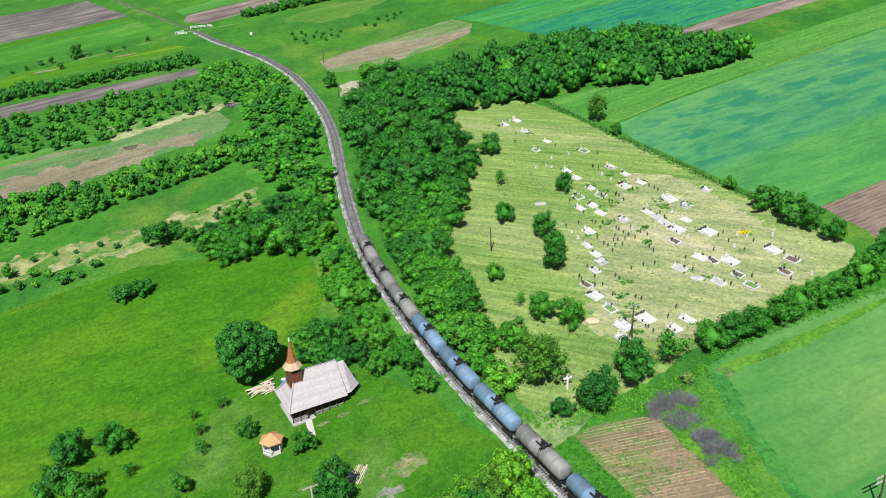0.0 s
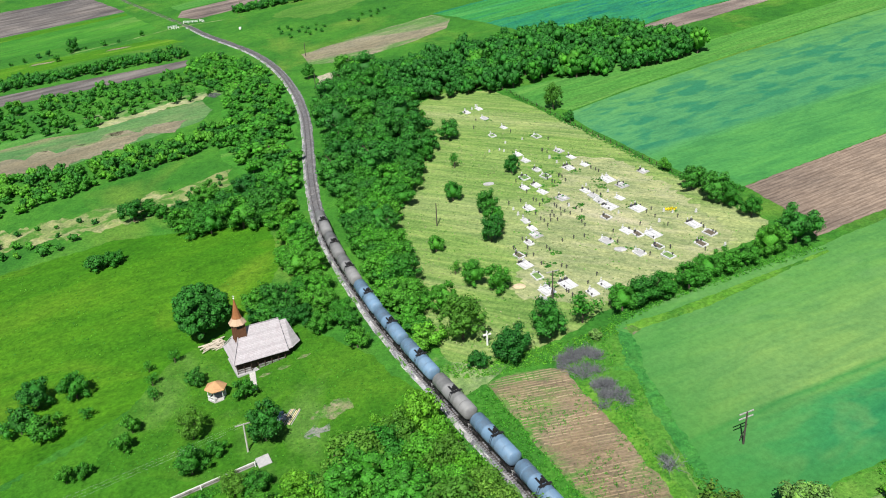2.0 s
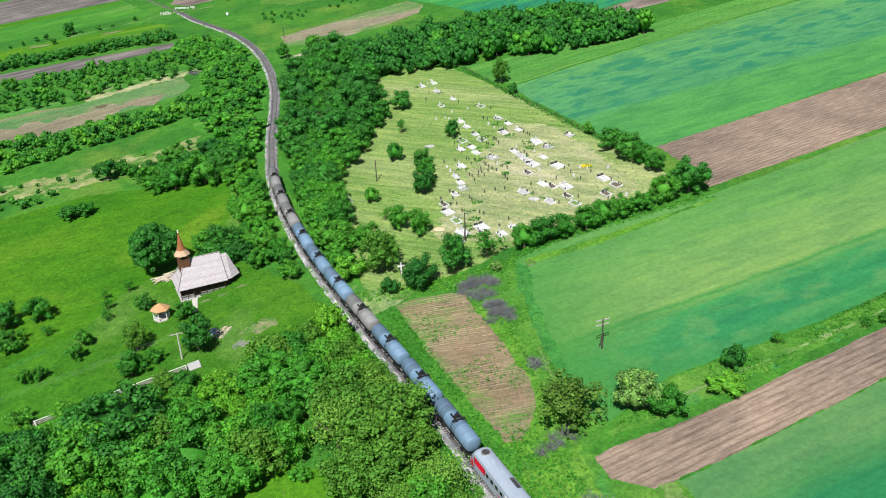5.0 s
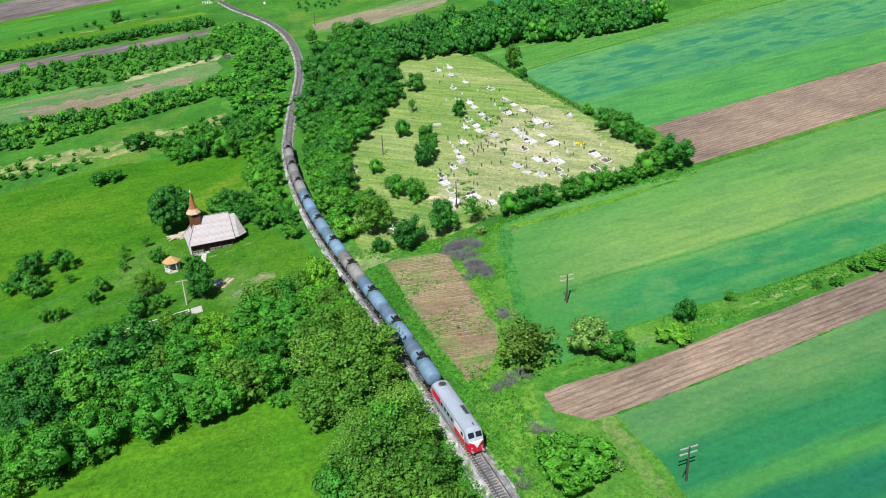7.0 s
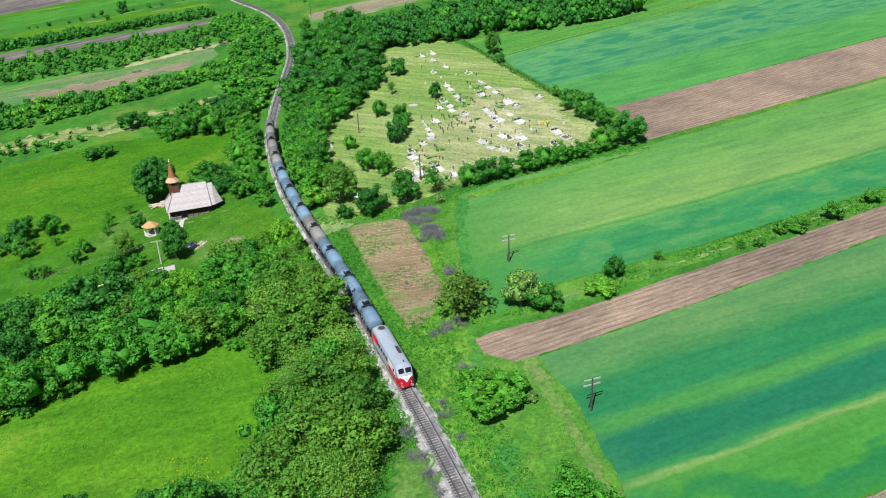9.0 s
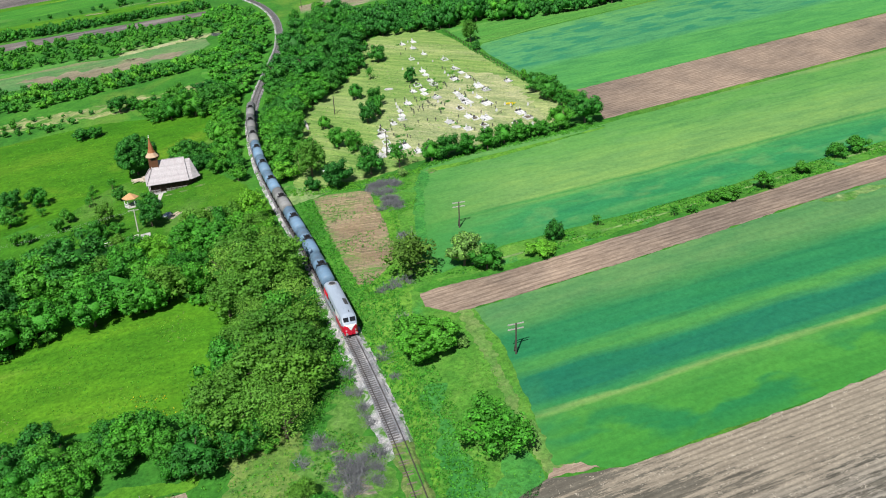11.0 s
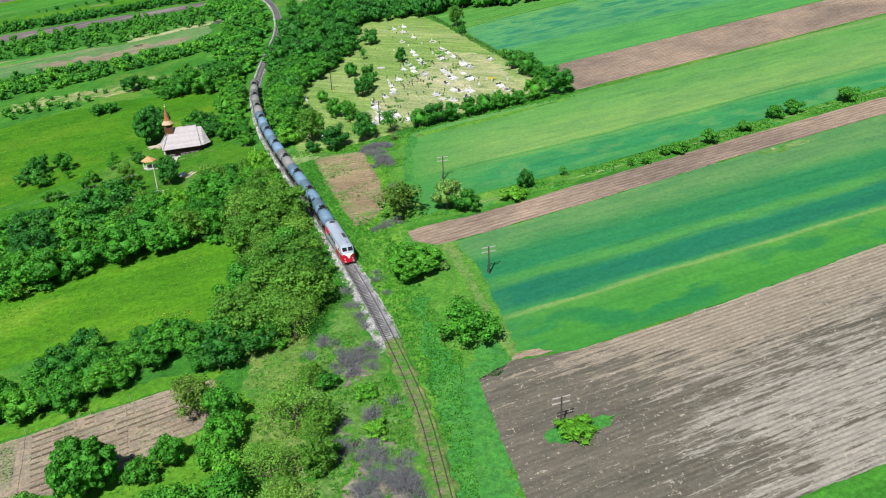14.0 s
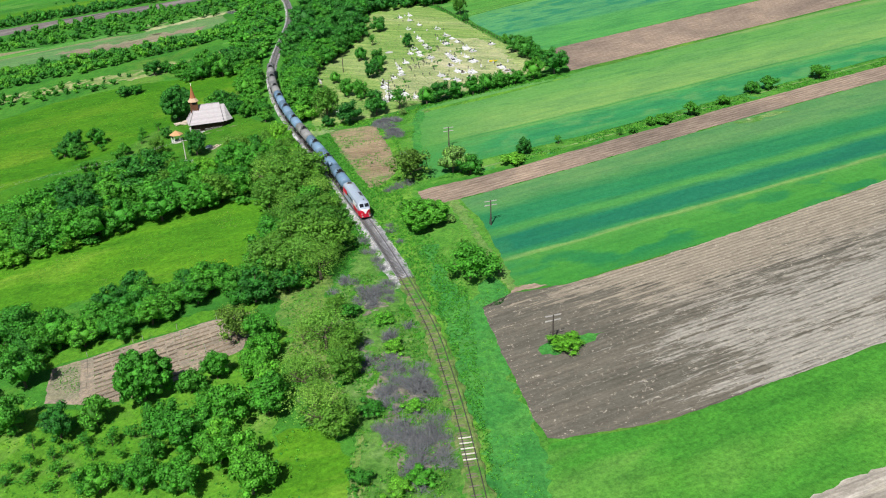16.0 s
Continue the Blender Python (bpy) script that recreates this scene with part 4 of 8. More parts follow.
swept("ballast", [(-2.0, 0.01), (-1.45, 0.34), (1.45, 0.34), (1.9, 0.01)], SPLIT - 1, BEYOND + 1, BALLAST, railway, "grey crushed stone ballast", 2, 0.25)
FARTHER = min(range(len(LINE)), key=lambda i: abs(LINE[i].y - 58))
swept("ballast_shoulder", [(-2.15, 0.0), (-1.9, 0.08), (-1.5, 0.32), (-1.4, 0.345)], FARTHER, BEYOND, SHOULDER, railway, "pale loose stones on the ballast shoulder", 2, 0.15)
swept("ballast_shoulder", [(-2.9, 0.0), (-2.3, 0.08), (-1.5, 0.32), (-1.4, 0.345)], SPLIT - 6, FARTHER + 1, SHOULDER, railway, "pale loose stones on the ballast shoulder", 1, 0.5)
swept("ballast_shoulder", [(1.4, 0.345), (1.5, 0.32), (2.0, 0.06), (2.3, 0.0)], SPLIT - 2, FARTHER + 1, SHOULDER, railway, "pale loose stones on the ballast shoulder", 1, 0.4)
swept("overgrown_bed", [(-1.8, 0.01), (-1.3, 0.30), (1.3, 0.30), (1.7, 0.01)], 0, SPLIT + 1, OVER, railway, "ballast overgrown with greenish grass", 1, 0.7)
for side in (-0.75, 0.75):
    swept("rail", [(side - 0.06, 0.36), (side - 0.05, 0.52), (side + 0.05, 0.52), (side + 0.06, 0.36)], 0, len(LINE) - 1, STEEL, railway)


# ---- trees ----
CUBE = np.array([(x, y, z) for z in (-1, 0, 1) for y in (-1, 0, 1) for x in (-1, 0, 1)], float)
BALL_V = CUBE / np.maximum(np.linalg.norm(CUBE, axis=1), 1e-9)[:, None]
BALL_Q = []
for ax in range(3):
    for sg, i, j in ((a, b, c) for a in (-1, 1) for b in (-1, 0) for c in (-1, 0)):
        q = []
        for di, dj in ((0, 0), (1, 0), (1, 1), (0, 1)):
            p = [0, 0, 0]
            p[ax], p[(ax + 1) % 3], p[(ax + 2) % 3] = sg, i + di, j + dj
            q.append((p[2] + 1) * 9 + (p[1] + 1) * 3 + p[0] + 1)
        BALL_Q.append(q)
BALL_Q = np.array(BALL_Q)
BOX_V = np.array([(x, y, z) for z in (-1, 1) for y in (-1, 1) for x in (-1, 1)], float) / math.sqrt(3)
BOX_Q = np.array([(0, 2, 3, 1), (4, 5, 7, 6), (0, 1, 5, 4), (2, 6, 7, 3), (0, 4, 6, 2), (1, 3, 7, 5)])


def crown_arrays(h, r, n, leaf, seed, base=0.25, k=16, core=0.9, spill=0.10, round_core=False, even=0.0, scatter=0.36):
    """Leaves set on many uneven clumps, with gaps between them: places and quads."""
    rng = np.random.default_rng(seed)
    zc, hz = h * (base + 1) / 2, h * (1 - base) / 2
    d = rng.normal(size=(k, 3))
    d /= np.linalg.norm(d, axis=1)[:, None]
    if even:
        i = np.arange(k) + 0.5
        zz = 1 - 1.55 * i / k
        a = i * 2.39996 + seed
        d = even * np.stack([np.cos(a) * np.sqrt(1 - zz ** 2), np.sin(a) * np.sqrt(1 - zz ** 2), zz], 1) + (1 - even) * d
        d /= np.linalg.norm(d, axis=1)[:, None]
    d[:, 2] = np.where(d[:, 2] < -0.8, -d[:, 2], d[:, 2])
    rad = rng.uniform(0.45 + 0.27 * even, 0.86, (k, 1)) * (1 + 0.18 * np.sin(3 * np.arctan2(d[:, 1:2], d[:, :1]) + seed))
    c = d * rad * (r, r, hz) + (0, 0, zc)
    rc = r * rng.uniform(0.20, 0.36, k) * (18 / k) ** 0.33
    c = np.vstack([c, [(0, 0, zc)]])
    rc = np.append(rc, r * (0.66 + 0.16 * even))
    flat = np.array((1, 1, min(1.0, 1.2 * hz / r)))
    w = rc[:-1] ** 2 * (0.3 + 0.7 * c[:-1, 2] / h)
    w /= w.sum()
    which = rng.choice(k, n, p=w)
    e = rng.normal(size=(n, 3))
    e[:, 2] += 0.55
    e /= np.linalg.norm(e, axis=1)[:, None]
    pos = c[which] + e * (rc[which] * rng.uniform(0.90, 1.0 + spill, n))[:, None] * flat
    pos[:, 2] = np.maximum(pos[:, 2], 0.08)
    nrm = e + rng.normal(scale=scatter, size=(n, 3))
    nrm /= np.linalg.norm(nrm, axis=1)[:, None]
    t1 = np.cross(nrm, rng.normal(size=(n, 3)))
    t1 /= np.linalg.norm(t1, axis=1)[:, None]
    t2 = np.cross(nrm, t1)
    s = (leaf * rng.uniform(0.55, 1.3, n))[:, None]
    quad = np.stack([pos - t1 * s * 0.5, pos + t2 * s * 0.34 + nrm * s * 0.1, pos + t1 * s * 0.5, pos - t2 * s * 0.34 + nrm * s * 0.1], 1).reshape(-1, 3)
    verts, quads = [quad], [np.arange(4 * n).reshape(-1, 4)]
    off = 4 * n
    for ci, ri in zip(c, rc):
        if core:
            turn = np.linalg.qr(rng.normal(size=(3, 3)))[0]
            shape, sides = (BALL_V, BALL_Q) if round_core else (BOX_V, BOX_Q)
            verts.append(np.maximum(shape @ turn * ri * core * flat + ci, (-1e9, -1e9, 0.03)))
            quads.append(sides + off)
            off += len(shape)
    return np.concatenate(verts), np.concatenate(quads)


def quad_mesh(name, verts, quads, mats, slots=None):
    """A mesh of quads from arrays."""
    me = bpy.data.meshes.new(name)
    me.vertices.add(len(verts))
    me.vertices.foreach_set("co", np.asarray(verts, np.float32).ravel())
    me.loops.add(4 * len(quads))
    me.loops.foreach_set("vertex_index", np.asarray(quads, np.int32).ravel())
    me.polygons.add(len(quads))
    me.polygons.foreach_set("loop_start", np.arange(0, 4 * len(quads), 4, dtype=np.int32))
    for m in mats:
        me.materials.append(m)
    if slots is not None:
        me.polygons.foreach_set("material_index", np.asarray(slots, np.int32))
    me.update(calc_edges=True)
    me.validate()
    return me


def crown_data(name, h, r, n, leaf, mat, seed, **kw):
    return quad_mesh(name, *crown_arrays(h, r, n, leaf, seed, **kw), [mat])


def trunk_mesh(h, r, seed, limbs=5):
    rng = random.Random(seed)
    bm = bmesh.new()
    top = Vector((rng.uniform(-0.2, 0.2), rng.uniform(-0.2, 0.2), h * 0.62))
    rod(bm, (0, 0, -0.15), top, 0.035 * h, 0.014 * h, 7)
    for i in range(limbs):
        a = i * 2.4 + rng.uniform(0, 1)
        z = h * rng.uniform(0.18, 0.5)
        rod(bm, (0, 0, z), (math.cos(a) * r * 0.6, math.sin(a) * r * 0.6, z + h * rng.uniform(0.15, 0.35)), 0.016 * h, 0.006 * h, 5)
    me = bpy.data.meshes.new("trunk")
    bm.to_mesh(me)
    bm.free()
    me.materials.append(BARK)
    return me


TREES = {}


def tree_kind(key, name, label, category, h, r, n, leaf, mat, seeds, **kw):
    """The first of each shape; the others in the wood are copies of it."""
    out = []
    for s in seeds:
        root = thing(name, label, category)
        for pname, me in (("trunk", trunk_mesh(h, r, s, kw.get("limbs", 5))), ("crown", crown_data("crown", h, r, n, leaf, mat, s, **{a: b for a, b in kw.items() if a != "limbs"}))):
            p = new(pname, me)
            p.parent = root
        out.append([root, h, r, False])
    TREES[key] = out


tree_kind("big", "broadleaf_tree", "large dense round-crowned broadleaf tree in full leaf", "tree", 9, 4.8, 4200, 0.38, LEAF_DARK, (11, 12), base=0.0, k=80, core=0.82, spill=0.14, even=0.7)
tree_kind("dome", "broadleaf_tree", "large dense dark green tree beside the church", "tree", 9, 5.2, 6500, 0.44, LEAF_DARK, (13,), base=0.0, k=120, core=0.9, spill=0.1, round_core=True, even=0.85)
tree_kind("round", "broadleaf_tree", "large dense fresh green tree in full leaf", "tree", 8, 4.4, 5200, 0.38, LEAF_FRESH, (14,), base=0.0, k=110, core=0.9, spill=0.1, round_core=True, even=0.8)
tree_kind("walnut", "broadleaf_tree", "wide fresh green tree of separate leafy clumps", "tree", 6.0, 4.0, 2600, 0.36, LEAF_FRESH, (16,), base=0.05, k=34, core=0.72, spill=0.3, even=0.55)
tree_kind("mid", "broadleaf_tree", "mid-sized green broadleaf tree in the wood", "tree", 6.5, 3.4, 2100, 0.35, LEAF, (21, 22, 23, 24), base=0.0, k=28, core=0.84, spill=0.16, even=0.5)
tree_kind("fresh", "broadleaf_tree", "light green broadleaf tree with a rounded crown", "tree", 6.5, 3.4, 2100, 0.35, LEAF_FRESH, (25, 26), base=0.0, k=28, core=0.84, spill=0.16, even=0.5)
tree_kind("deep", "broadleaf_tree", "deep green broadleaf tree with a dense crown", "tree", 6.5, 3.4, 2100, 0.35, LEAF_DARK, (31, 32, 33), base=0.0, k=28, core=0.84, spill=0.16, even=0.5)
tree_kind("fardeep", "broadleaf_tree", "tall deep green tree in the wood beside the cemetery", "tree", 8, 4.0, 1450, 0.41, LEAF_DARK, (34, 35, 36), base=0.0, k=24, core=0.86, spill=0.14, even=0.45)
tree_kind("farmid", "broadleaf_tree", "tall mid-green tree in the wood beside the cemetery", "tree", 8, 4.0, 1450, 0.41, LEAF, (37, 38), base=0.0, k=24, core=0.86, spill=0.14, even=0.45)
tree_kind("olive", "broadleaf_tree", "olive green tree with an airy crown", "tree", 6.5, 3.4, 2700, 0.29, LEAF_OLIVE, (41, 42), base=0.0, k=60, core=0.72, spill=0.34, even=0.3)
tree_kind("sunny", "leafy_bush", "sunlit yellow-green bushy tree beside the railway", "bush", 4.4, 2.9, 1700, 0.30, LEAF_SUNNY, (55, 56), base=0.0, k=30, core=0.82, spill=0.2, even=0.4)
tree_kind("bright", "leafy_bush", "fresh yellow-green leafy bush", "bush", 3.4, 2.4, 1250, 0.28, LEAF_BRIGHT, (51, 52, 53), base=0.0, k=24, core=0.85)
tree_kind("bush", "leafy_bush", "rounded mid-green leafy bush", "bush", 3.2, 2.3, 1150, 0.28, LEAF, (61, 62, 63), base=0.0, k=24, core=0.85)
tree_kind("dbush", "leafy_bush", "dark green dense leafy bush", "bush", 3.2, 2.3, 1150, 0.28, LEAF_DARK, (65, 66), base=0.0, k=24, core=0.85)
tree_kind("sapling", "fruit_tree_sapling", "thin young fruit tree in grass", "tree", 3.2, 1.4, 480, 0.28, LEAF, (71, 72), base=0.15, k=12, core=0.45, spill=0.5)
tree_kind("rust", "rusty_tree", "rusty olive tree with brownish young leaves", "tree", 6.5, 4.2, 2200, 0.38, LEAF_RUST, (91,), base=0.0, k=40, core=0.55, spill=0.4)
tree_kind("blossom", "flowering_tree", "green tree covered in white blossom", "tree", 5.5, 3.2, 1900, 0.33, BLOSSOM, (93,), base=0.0, k=30)
tree_kind("wispy", "thin_tree", "thin wispy yellow-green tree on dry grass", "tree", 6.0, 3.0, 2300, 0.2, LEAF_WISP, (95, 96), base=0.05, k=34, core=0.0, spill=0.7)

PLANTED = []
tree_rng = random.Random(5)


def plant(key, u, v, h=None, r=None, seed=None):
    """One tree on the slope, of that height and crown radius."""
    kind = TREES[key]
    it = kind[tree_rng.randrange(len(kind))]
    sz = 1.28 * (h or it[1] * tree_rng.uniform(0.8, 1.2)) / it[1]
    sx = 1.24 * (r / it[2] if r else sz * tree_rng.uniform(0.9, 1.1))
    m = Matrix.Translation(G(u, v, -0.05)) @ Matrix.Rotation(tree_rng.uniform(0, 6.28), 4, "Z")
    if not it[3]:
        it[3], ob = True, it[0]
        ob.matrix_basis = m
    else:
        ob = copy_thing(it[0], m)
    ob.scale = (sx, sx * tree_rng.uniform(0.92, 1.08), sz)
    PLANTED.append((u, v))
    return ob


def off_track(u, v, gap):
    p = Vector((u, v))
    return min((p - q).length for q in LINE[::6]) > gap


def wood(poly, keys, gap, tries, seed, clear=4.5, hs=(0.8, 1.2)):
    """Trees strewn over a stretch of the plan, no nearer to one another than the gap."""
    rng = random.Random(seed)
    xs, ys = [p[0] for p in poly], [p[1] for p in poly]
    put = []
    for _ in range(tries):
        p = (rng.uniform(min(xs), max(xs)), rng.uniform(min(ys), max(ys)))
        if inside(p, poly) and all((p[0] - q[0]) ** 2 + (p[1] - q[1]) ** 2 > gap * gap for q in put) and off_track(*p, clear):
            put.append(p)
            key = rng.choice(keys)
            plant(key, *p, TREES[key][0][1] * rng.uniform(*hs))


FAR_SHAPES = [crown_arrays(4.4, 2.6, 150, 0.56, 81 + i, base=0.0, k=15, core=0.98, scatter=0.22) for i in range(6)]
POST = np.array([(0.12 * x, 0.12 * y, z) for z in (-0.1, 2.6) for x, y in ((-1, -1), (1, -1), (1, 1), (-1, 1))])
POST_Q = np.array([(0, 1, 5, 4), (1, 2, 6, 5), (2, 3, 7, 6), (3, 0, 4, 7)])


def thicket(name, poly, label, mats, weights, gap, tries, seed, size=(0.7, 1.3), flat=1.0, clear=4.5):
    """A far hedge or wood that nobody could count, as one object."""
    rng = random.Random(seed)
    xs, ys = [p[0] for p in poly], [p[1] for p in poly]
    put, V, Q, S, off = [], [], [], [], 0
    for _ in range(tries):
        p = (rng.uniform(min(xs), max(xs)), rng.uniform(min(ys), max(ys)))
        if not inside(p, poly) or any((p[0] - q[0]) ** 2 + (p[1] - q[1]) ** 2 < gap * gap for q in put) or not off_track(*p, clear):
            continue
        put.append(p)
        v, q = rng.choice(FAR_SHAPES)
        a, s = rng.uniform(0, 6.28), rng.uniform(*size)
        rot = np.array([(math.cos(a), -math.sin(a), 0), (math.sin(a), math.cos(a), 0), (0, 0, 1)])
        V.append((v * (s, s, s * flat * rng.uniform(0.85, 1.2))) @ rot.T + np.array(G(*p)))
        Q.append(q + off)
        S.append(np.full(len(q), rng.choices(range(len(mats)), weights)[0]))
        off += len(v)
        V.append(POST * s + np.array(G(*p)))
        Q.append(POST_Q + off)
        S.append(np.full(4, len(mats)))
        off += 8
    ob = new(name, quad_mesh(name, np.concatenate(V), np.concatenate(Q), [*mats, BARK], np.concatenate(S)))
    return tagged(ob, label, "trees", "", "stuff")


GREENS = [LEAF_DARK, LEAF, LEAF_BRIGHT]
wood([(-46.9, 276), (-38.8, 305), (-31.9, 307), (-15, 265), (-9, 232), (-9, 204), (-35, 200), (-38, 212), (-44.5, 242)], ["fardeep", "fardeep", "fardeep", "farmid"], 5.9, 900, 1, 8.0, (0.55, 1.25))
wood([(-52, 285), (-46, 262), (-41, 232), (-34, 204), (-38, 202), (-44, 225), (-49, 255), (-56, 285)], ["bright", "sunny", "bush"], 3.6, 300, 71, 4.2, (0.5, 0.8))
thicket("tree_belt", [(-38, 306), (-20.5, 312), (12, 322), (26.7, 333), (63.6, 325), (99, 294), (93, 282), (61, 274), (35, 275), (18.7, 269), (-5, 268), (-13.5, 268)], "dense belt of trees behind the cemetery", GREENS, (16, 6, 1), 3.6, 2200, 3, (1.0, 1.8), 1.1)
thicket("trackside_scrub", [(-126, 371), (-105.5, 367), (-77.6, 328), (-58, 270), (-47, 218), (-42, 197), (-49, 203), (-59, 218.6), (-74, 241.6), (-88.5, 299), (-108.6, 329)], "fresh yellow-green scrub along the railway curve", [LEAF_BRIGHT, LEAF_FRESH, LEAF, LEAF_DARK], (4, 5, 5, 2), 2.9, 3600, 4, (0.5, 1.55), 0.7, 4.0)
thicket("hedgerow", [(-300, 345), (-221, 369), (-190, 374), (-131, 388), (-127, 377), (-152, 371), (-183, 363), (-211, 356), (-300, 328)], "row of hedge trees beside a ploughed strip", GREENS, (4, 6, 0), 2.6, 2400, 7, (0.6, 1.15))
thicket("orchard_rows", [(-270, 285), (-203, 324), (-167, 338), (-132, 345), (-108, 352), (-95, 304), (-119, 303), (-128, 291), (-150, 282), (-163, 281), (-240, 268)], "rows of orchard trees in grass", GREENS, (4, 5, 1), 3.4, 1300, 8, (0.35, 1.0))
thicket("hedgerow", [(-220, 215), (-156, 237), (-137, 241), (-117, 248), (-100, 258), (-89, 268), (-74, 264), (-76, 246), (-93, 238), (-112, 224), (-130, 210), (-200, 180)], "broad hedge of mixed green bushes", GREENS, (4, 5, 3), 2.5, 2600, 9, (0.4, 1.05), 0.9)
thicket("orchard_rows", [(-150, 184), (-125, 194), (-95, 208), (-78, 216), (-70, 222), (-66, 214), (-81, 202), (-92, 194), (-103, 190), (-125, 185), (-145, 176)], "sparse small orchard trees over straw-coloured grass", GREENS, (5, 3, 1), 5.2, 400, 10, (0.25, 0.55))
wood([(-94, 196), (-86, 198), (-78, 198), (-66, 202), (-52, 208), (-49, 196), (-58, 190), (-66, 181), (-72, 183), (-82, 190)], ["farmid", "fardeep", "mid"], 4.6, 200, 73, 6.0, (0.45, 0.75))
thicket("orchard_rows", [(-175, 168), (-132, 186), (-108, 189), (-97, 186), (-108, 178), (-124, 173), (-165, 152)], "loose rows of orchard trees beside the hay meadow", GREENS, (4, 4, 1), 4.2, 400, 74, (0.4, 0.85))
thicket("field_hedge", [(-124.5, 462.9), (-110.0, 468.0), (-76.9, 479.4), (-40, 500), (-44, 512), (-78.4, 491.9), (-113.4, 480.4), (-128.0, 470.5)], "dense distant hedge beyond the level crossing", GREENS, (4, 3, 0), 2.4, 1200, 14, (0.6, 1.1))
for k, poly in enumerate(([(-90.8, 410), (-65.0, 410.4), (-61.1, 391), (-79.7, 387)], [(-55.3, 405.2), (-39.6, 426.6), (-29.2, 430.6), (-39.0, 405.5)])):
    thicket("young_trees", poly, "small distant fruit trees in meadow rows", GREENS, (4, 3, 0), 4.6, 120, 15 + 3 * k, (0.32, 0.5))
thicket("hedgerow", [(-260, 405), (-200, 425), (-170, 440), (-168, 436), (-198, 418), (-260, 398)], "thin line of distant bushes", GREENS, (3, 4, 1), 5.0, 120, 16, (0.3, 0.8))
wood([(-9, 205), (-9, 186), (-15, 182), (-14, 168), (-10, 156), (-8, 143), (-10.6, 139), (-18, 149), (-25.8, 169), (-31.9, 187), (-36, 202)], ["deep", "mid", "deep", "fresh"], 3.4, 700, 33, 6.8, (0.6, 0.95))
wood([(-11, 144), (-6, 140), (-3, 124), (-2, 118), (-4, 118), (-9, 129), (-14, 142)], ["bush", "mid", "bright"], 2.6, 200, 2, 4.0)
wood([(-50, 201), (-40, 192), (-32, 171.6), (-27, 150), (-24, 140), (-22, 134.5), (-28, 134.5), (-37.7, 153), (-43, 175), (-50, 187)], ["mid", "bush", "bright", "fresh"], 3.0, 500, 5, 5.8, (0.55, 0.95))
wood([(-42, 137), (-36.5, 140.5), (-30, 135), (-25, 127.5), (-32, 130), (-40, 133.5)], ["deep", "mid"], 2.6, 120, 6, 4.5, (0.5, 0.75))
wood([(-57, 186), (-45, 196), (-43, 184), (-56, 180)], ["deep", "mid"], 3.4, 60, 22)
wood([(-31, 67), (-23, 73), (-16, 81), (-12, 84), (-8, 83), (0, 78), (4, 72), (0, 70), (-8, 56), (-19, 50), (-37, 40), (-57, 27), (-78, 30), (-70, 58), (-57, 56), (-47, 61), (-37, 66)], ["round", "mid", "fresh", "walnut", "sunny", "olive", "fresh", "big", "mid", "fresh"], 4.2, 900, 17, 7.2, (0.65, 1.15))
wood([(-66, 66), (-57, 71), (-48, 74), (-40, 75), (-34, 75.5), (-28, 77), (-22, 82.5), (-18, 86.5), (-13, 87), (-16, 83), (-22, 77), (-31, 70), (-37, 66), (-47, 61), (-57, 57), (-70, 59)], ["bush", "bright", "bush", "sunny", "mid"], 2.3, 900, 75, 6.0, (0.45, 0.75))
wood([(-60, 27), (-57, 24.5), (-39, 36), (-23, 47.3), (-9, 53), (0, 55.5), (1, 58), (-9, 56), (-20, 50.5), (-40, 39.5)], ["bright", "sunny", "bush", "bright"], 2.5, 300, 72, 6.0, (0.45, 0.75))
wood([(12, 76), (15, 72.7), (24, 52), (27.5, 39), (28, 25.6), (31, 14), (18, 14), (16, 26), (9, 46.8), (4, 56), (0, 70)], ["olive", "olive", "mid", "bright", "wispy", "olive"], 3.9, 500, 31, 8.0, (0.85, 1.35))
wood([(-42, -6), (-20.9, 2), (-13.4, 8), (-5, 13.5), (8.5, 16.5), (17, 21), (23, 20), (26, 13), (20, 8), (10, 5), (2, 1), (-9, -5), (-16, -7), (-40, -18)], ["mid", "bush", "fresh", "deep", "mid", "bright"], 2.8, 500, 12, 4.5, (0.6, 0.9))
wood([(33, 1), (36, 3), (38, -2), (44, -24), (46, -30), (41, -32), (36, -26), (28, -9)], ["wispy", "wispy", "wispy", "olive"], 7.5, 160, 13, 4.5, (0.45, 0.75))

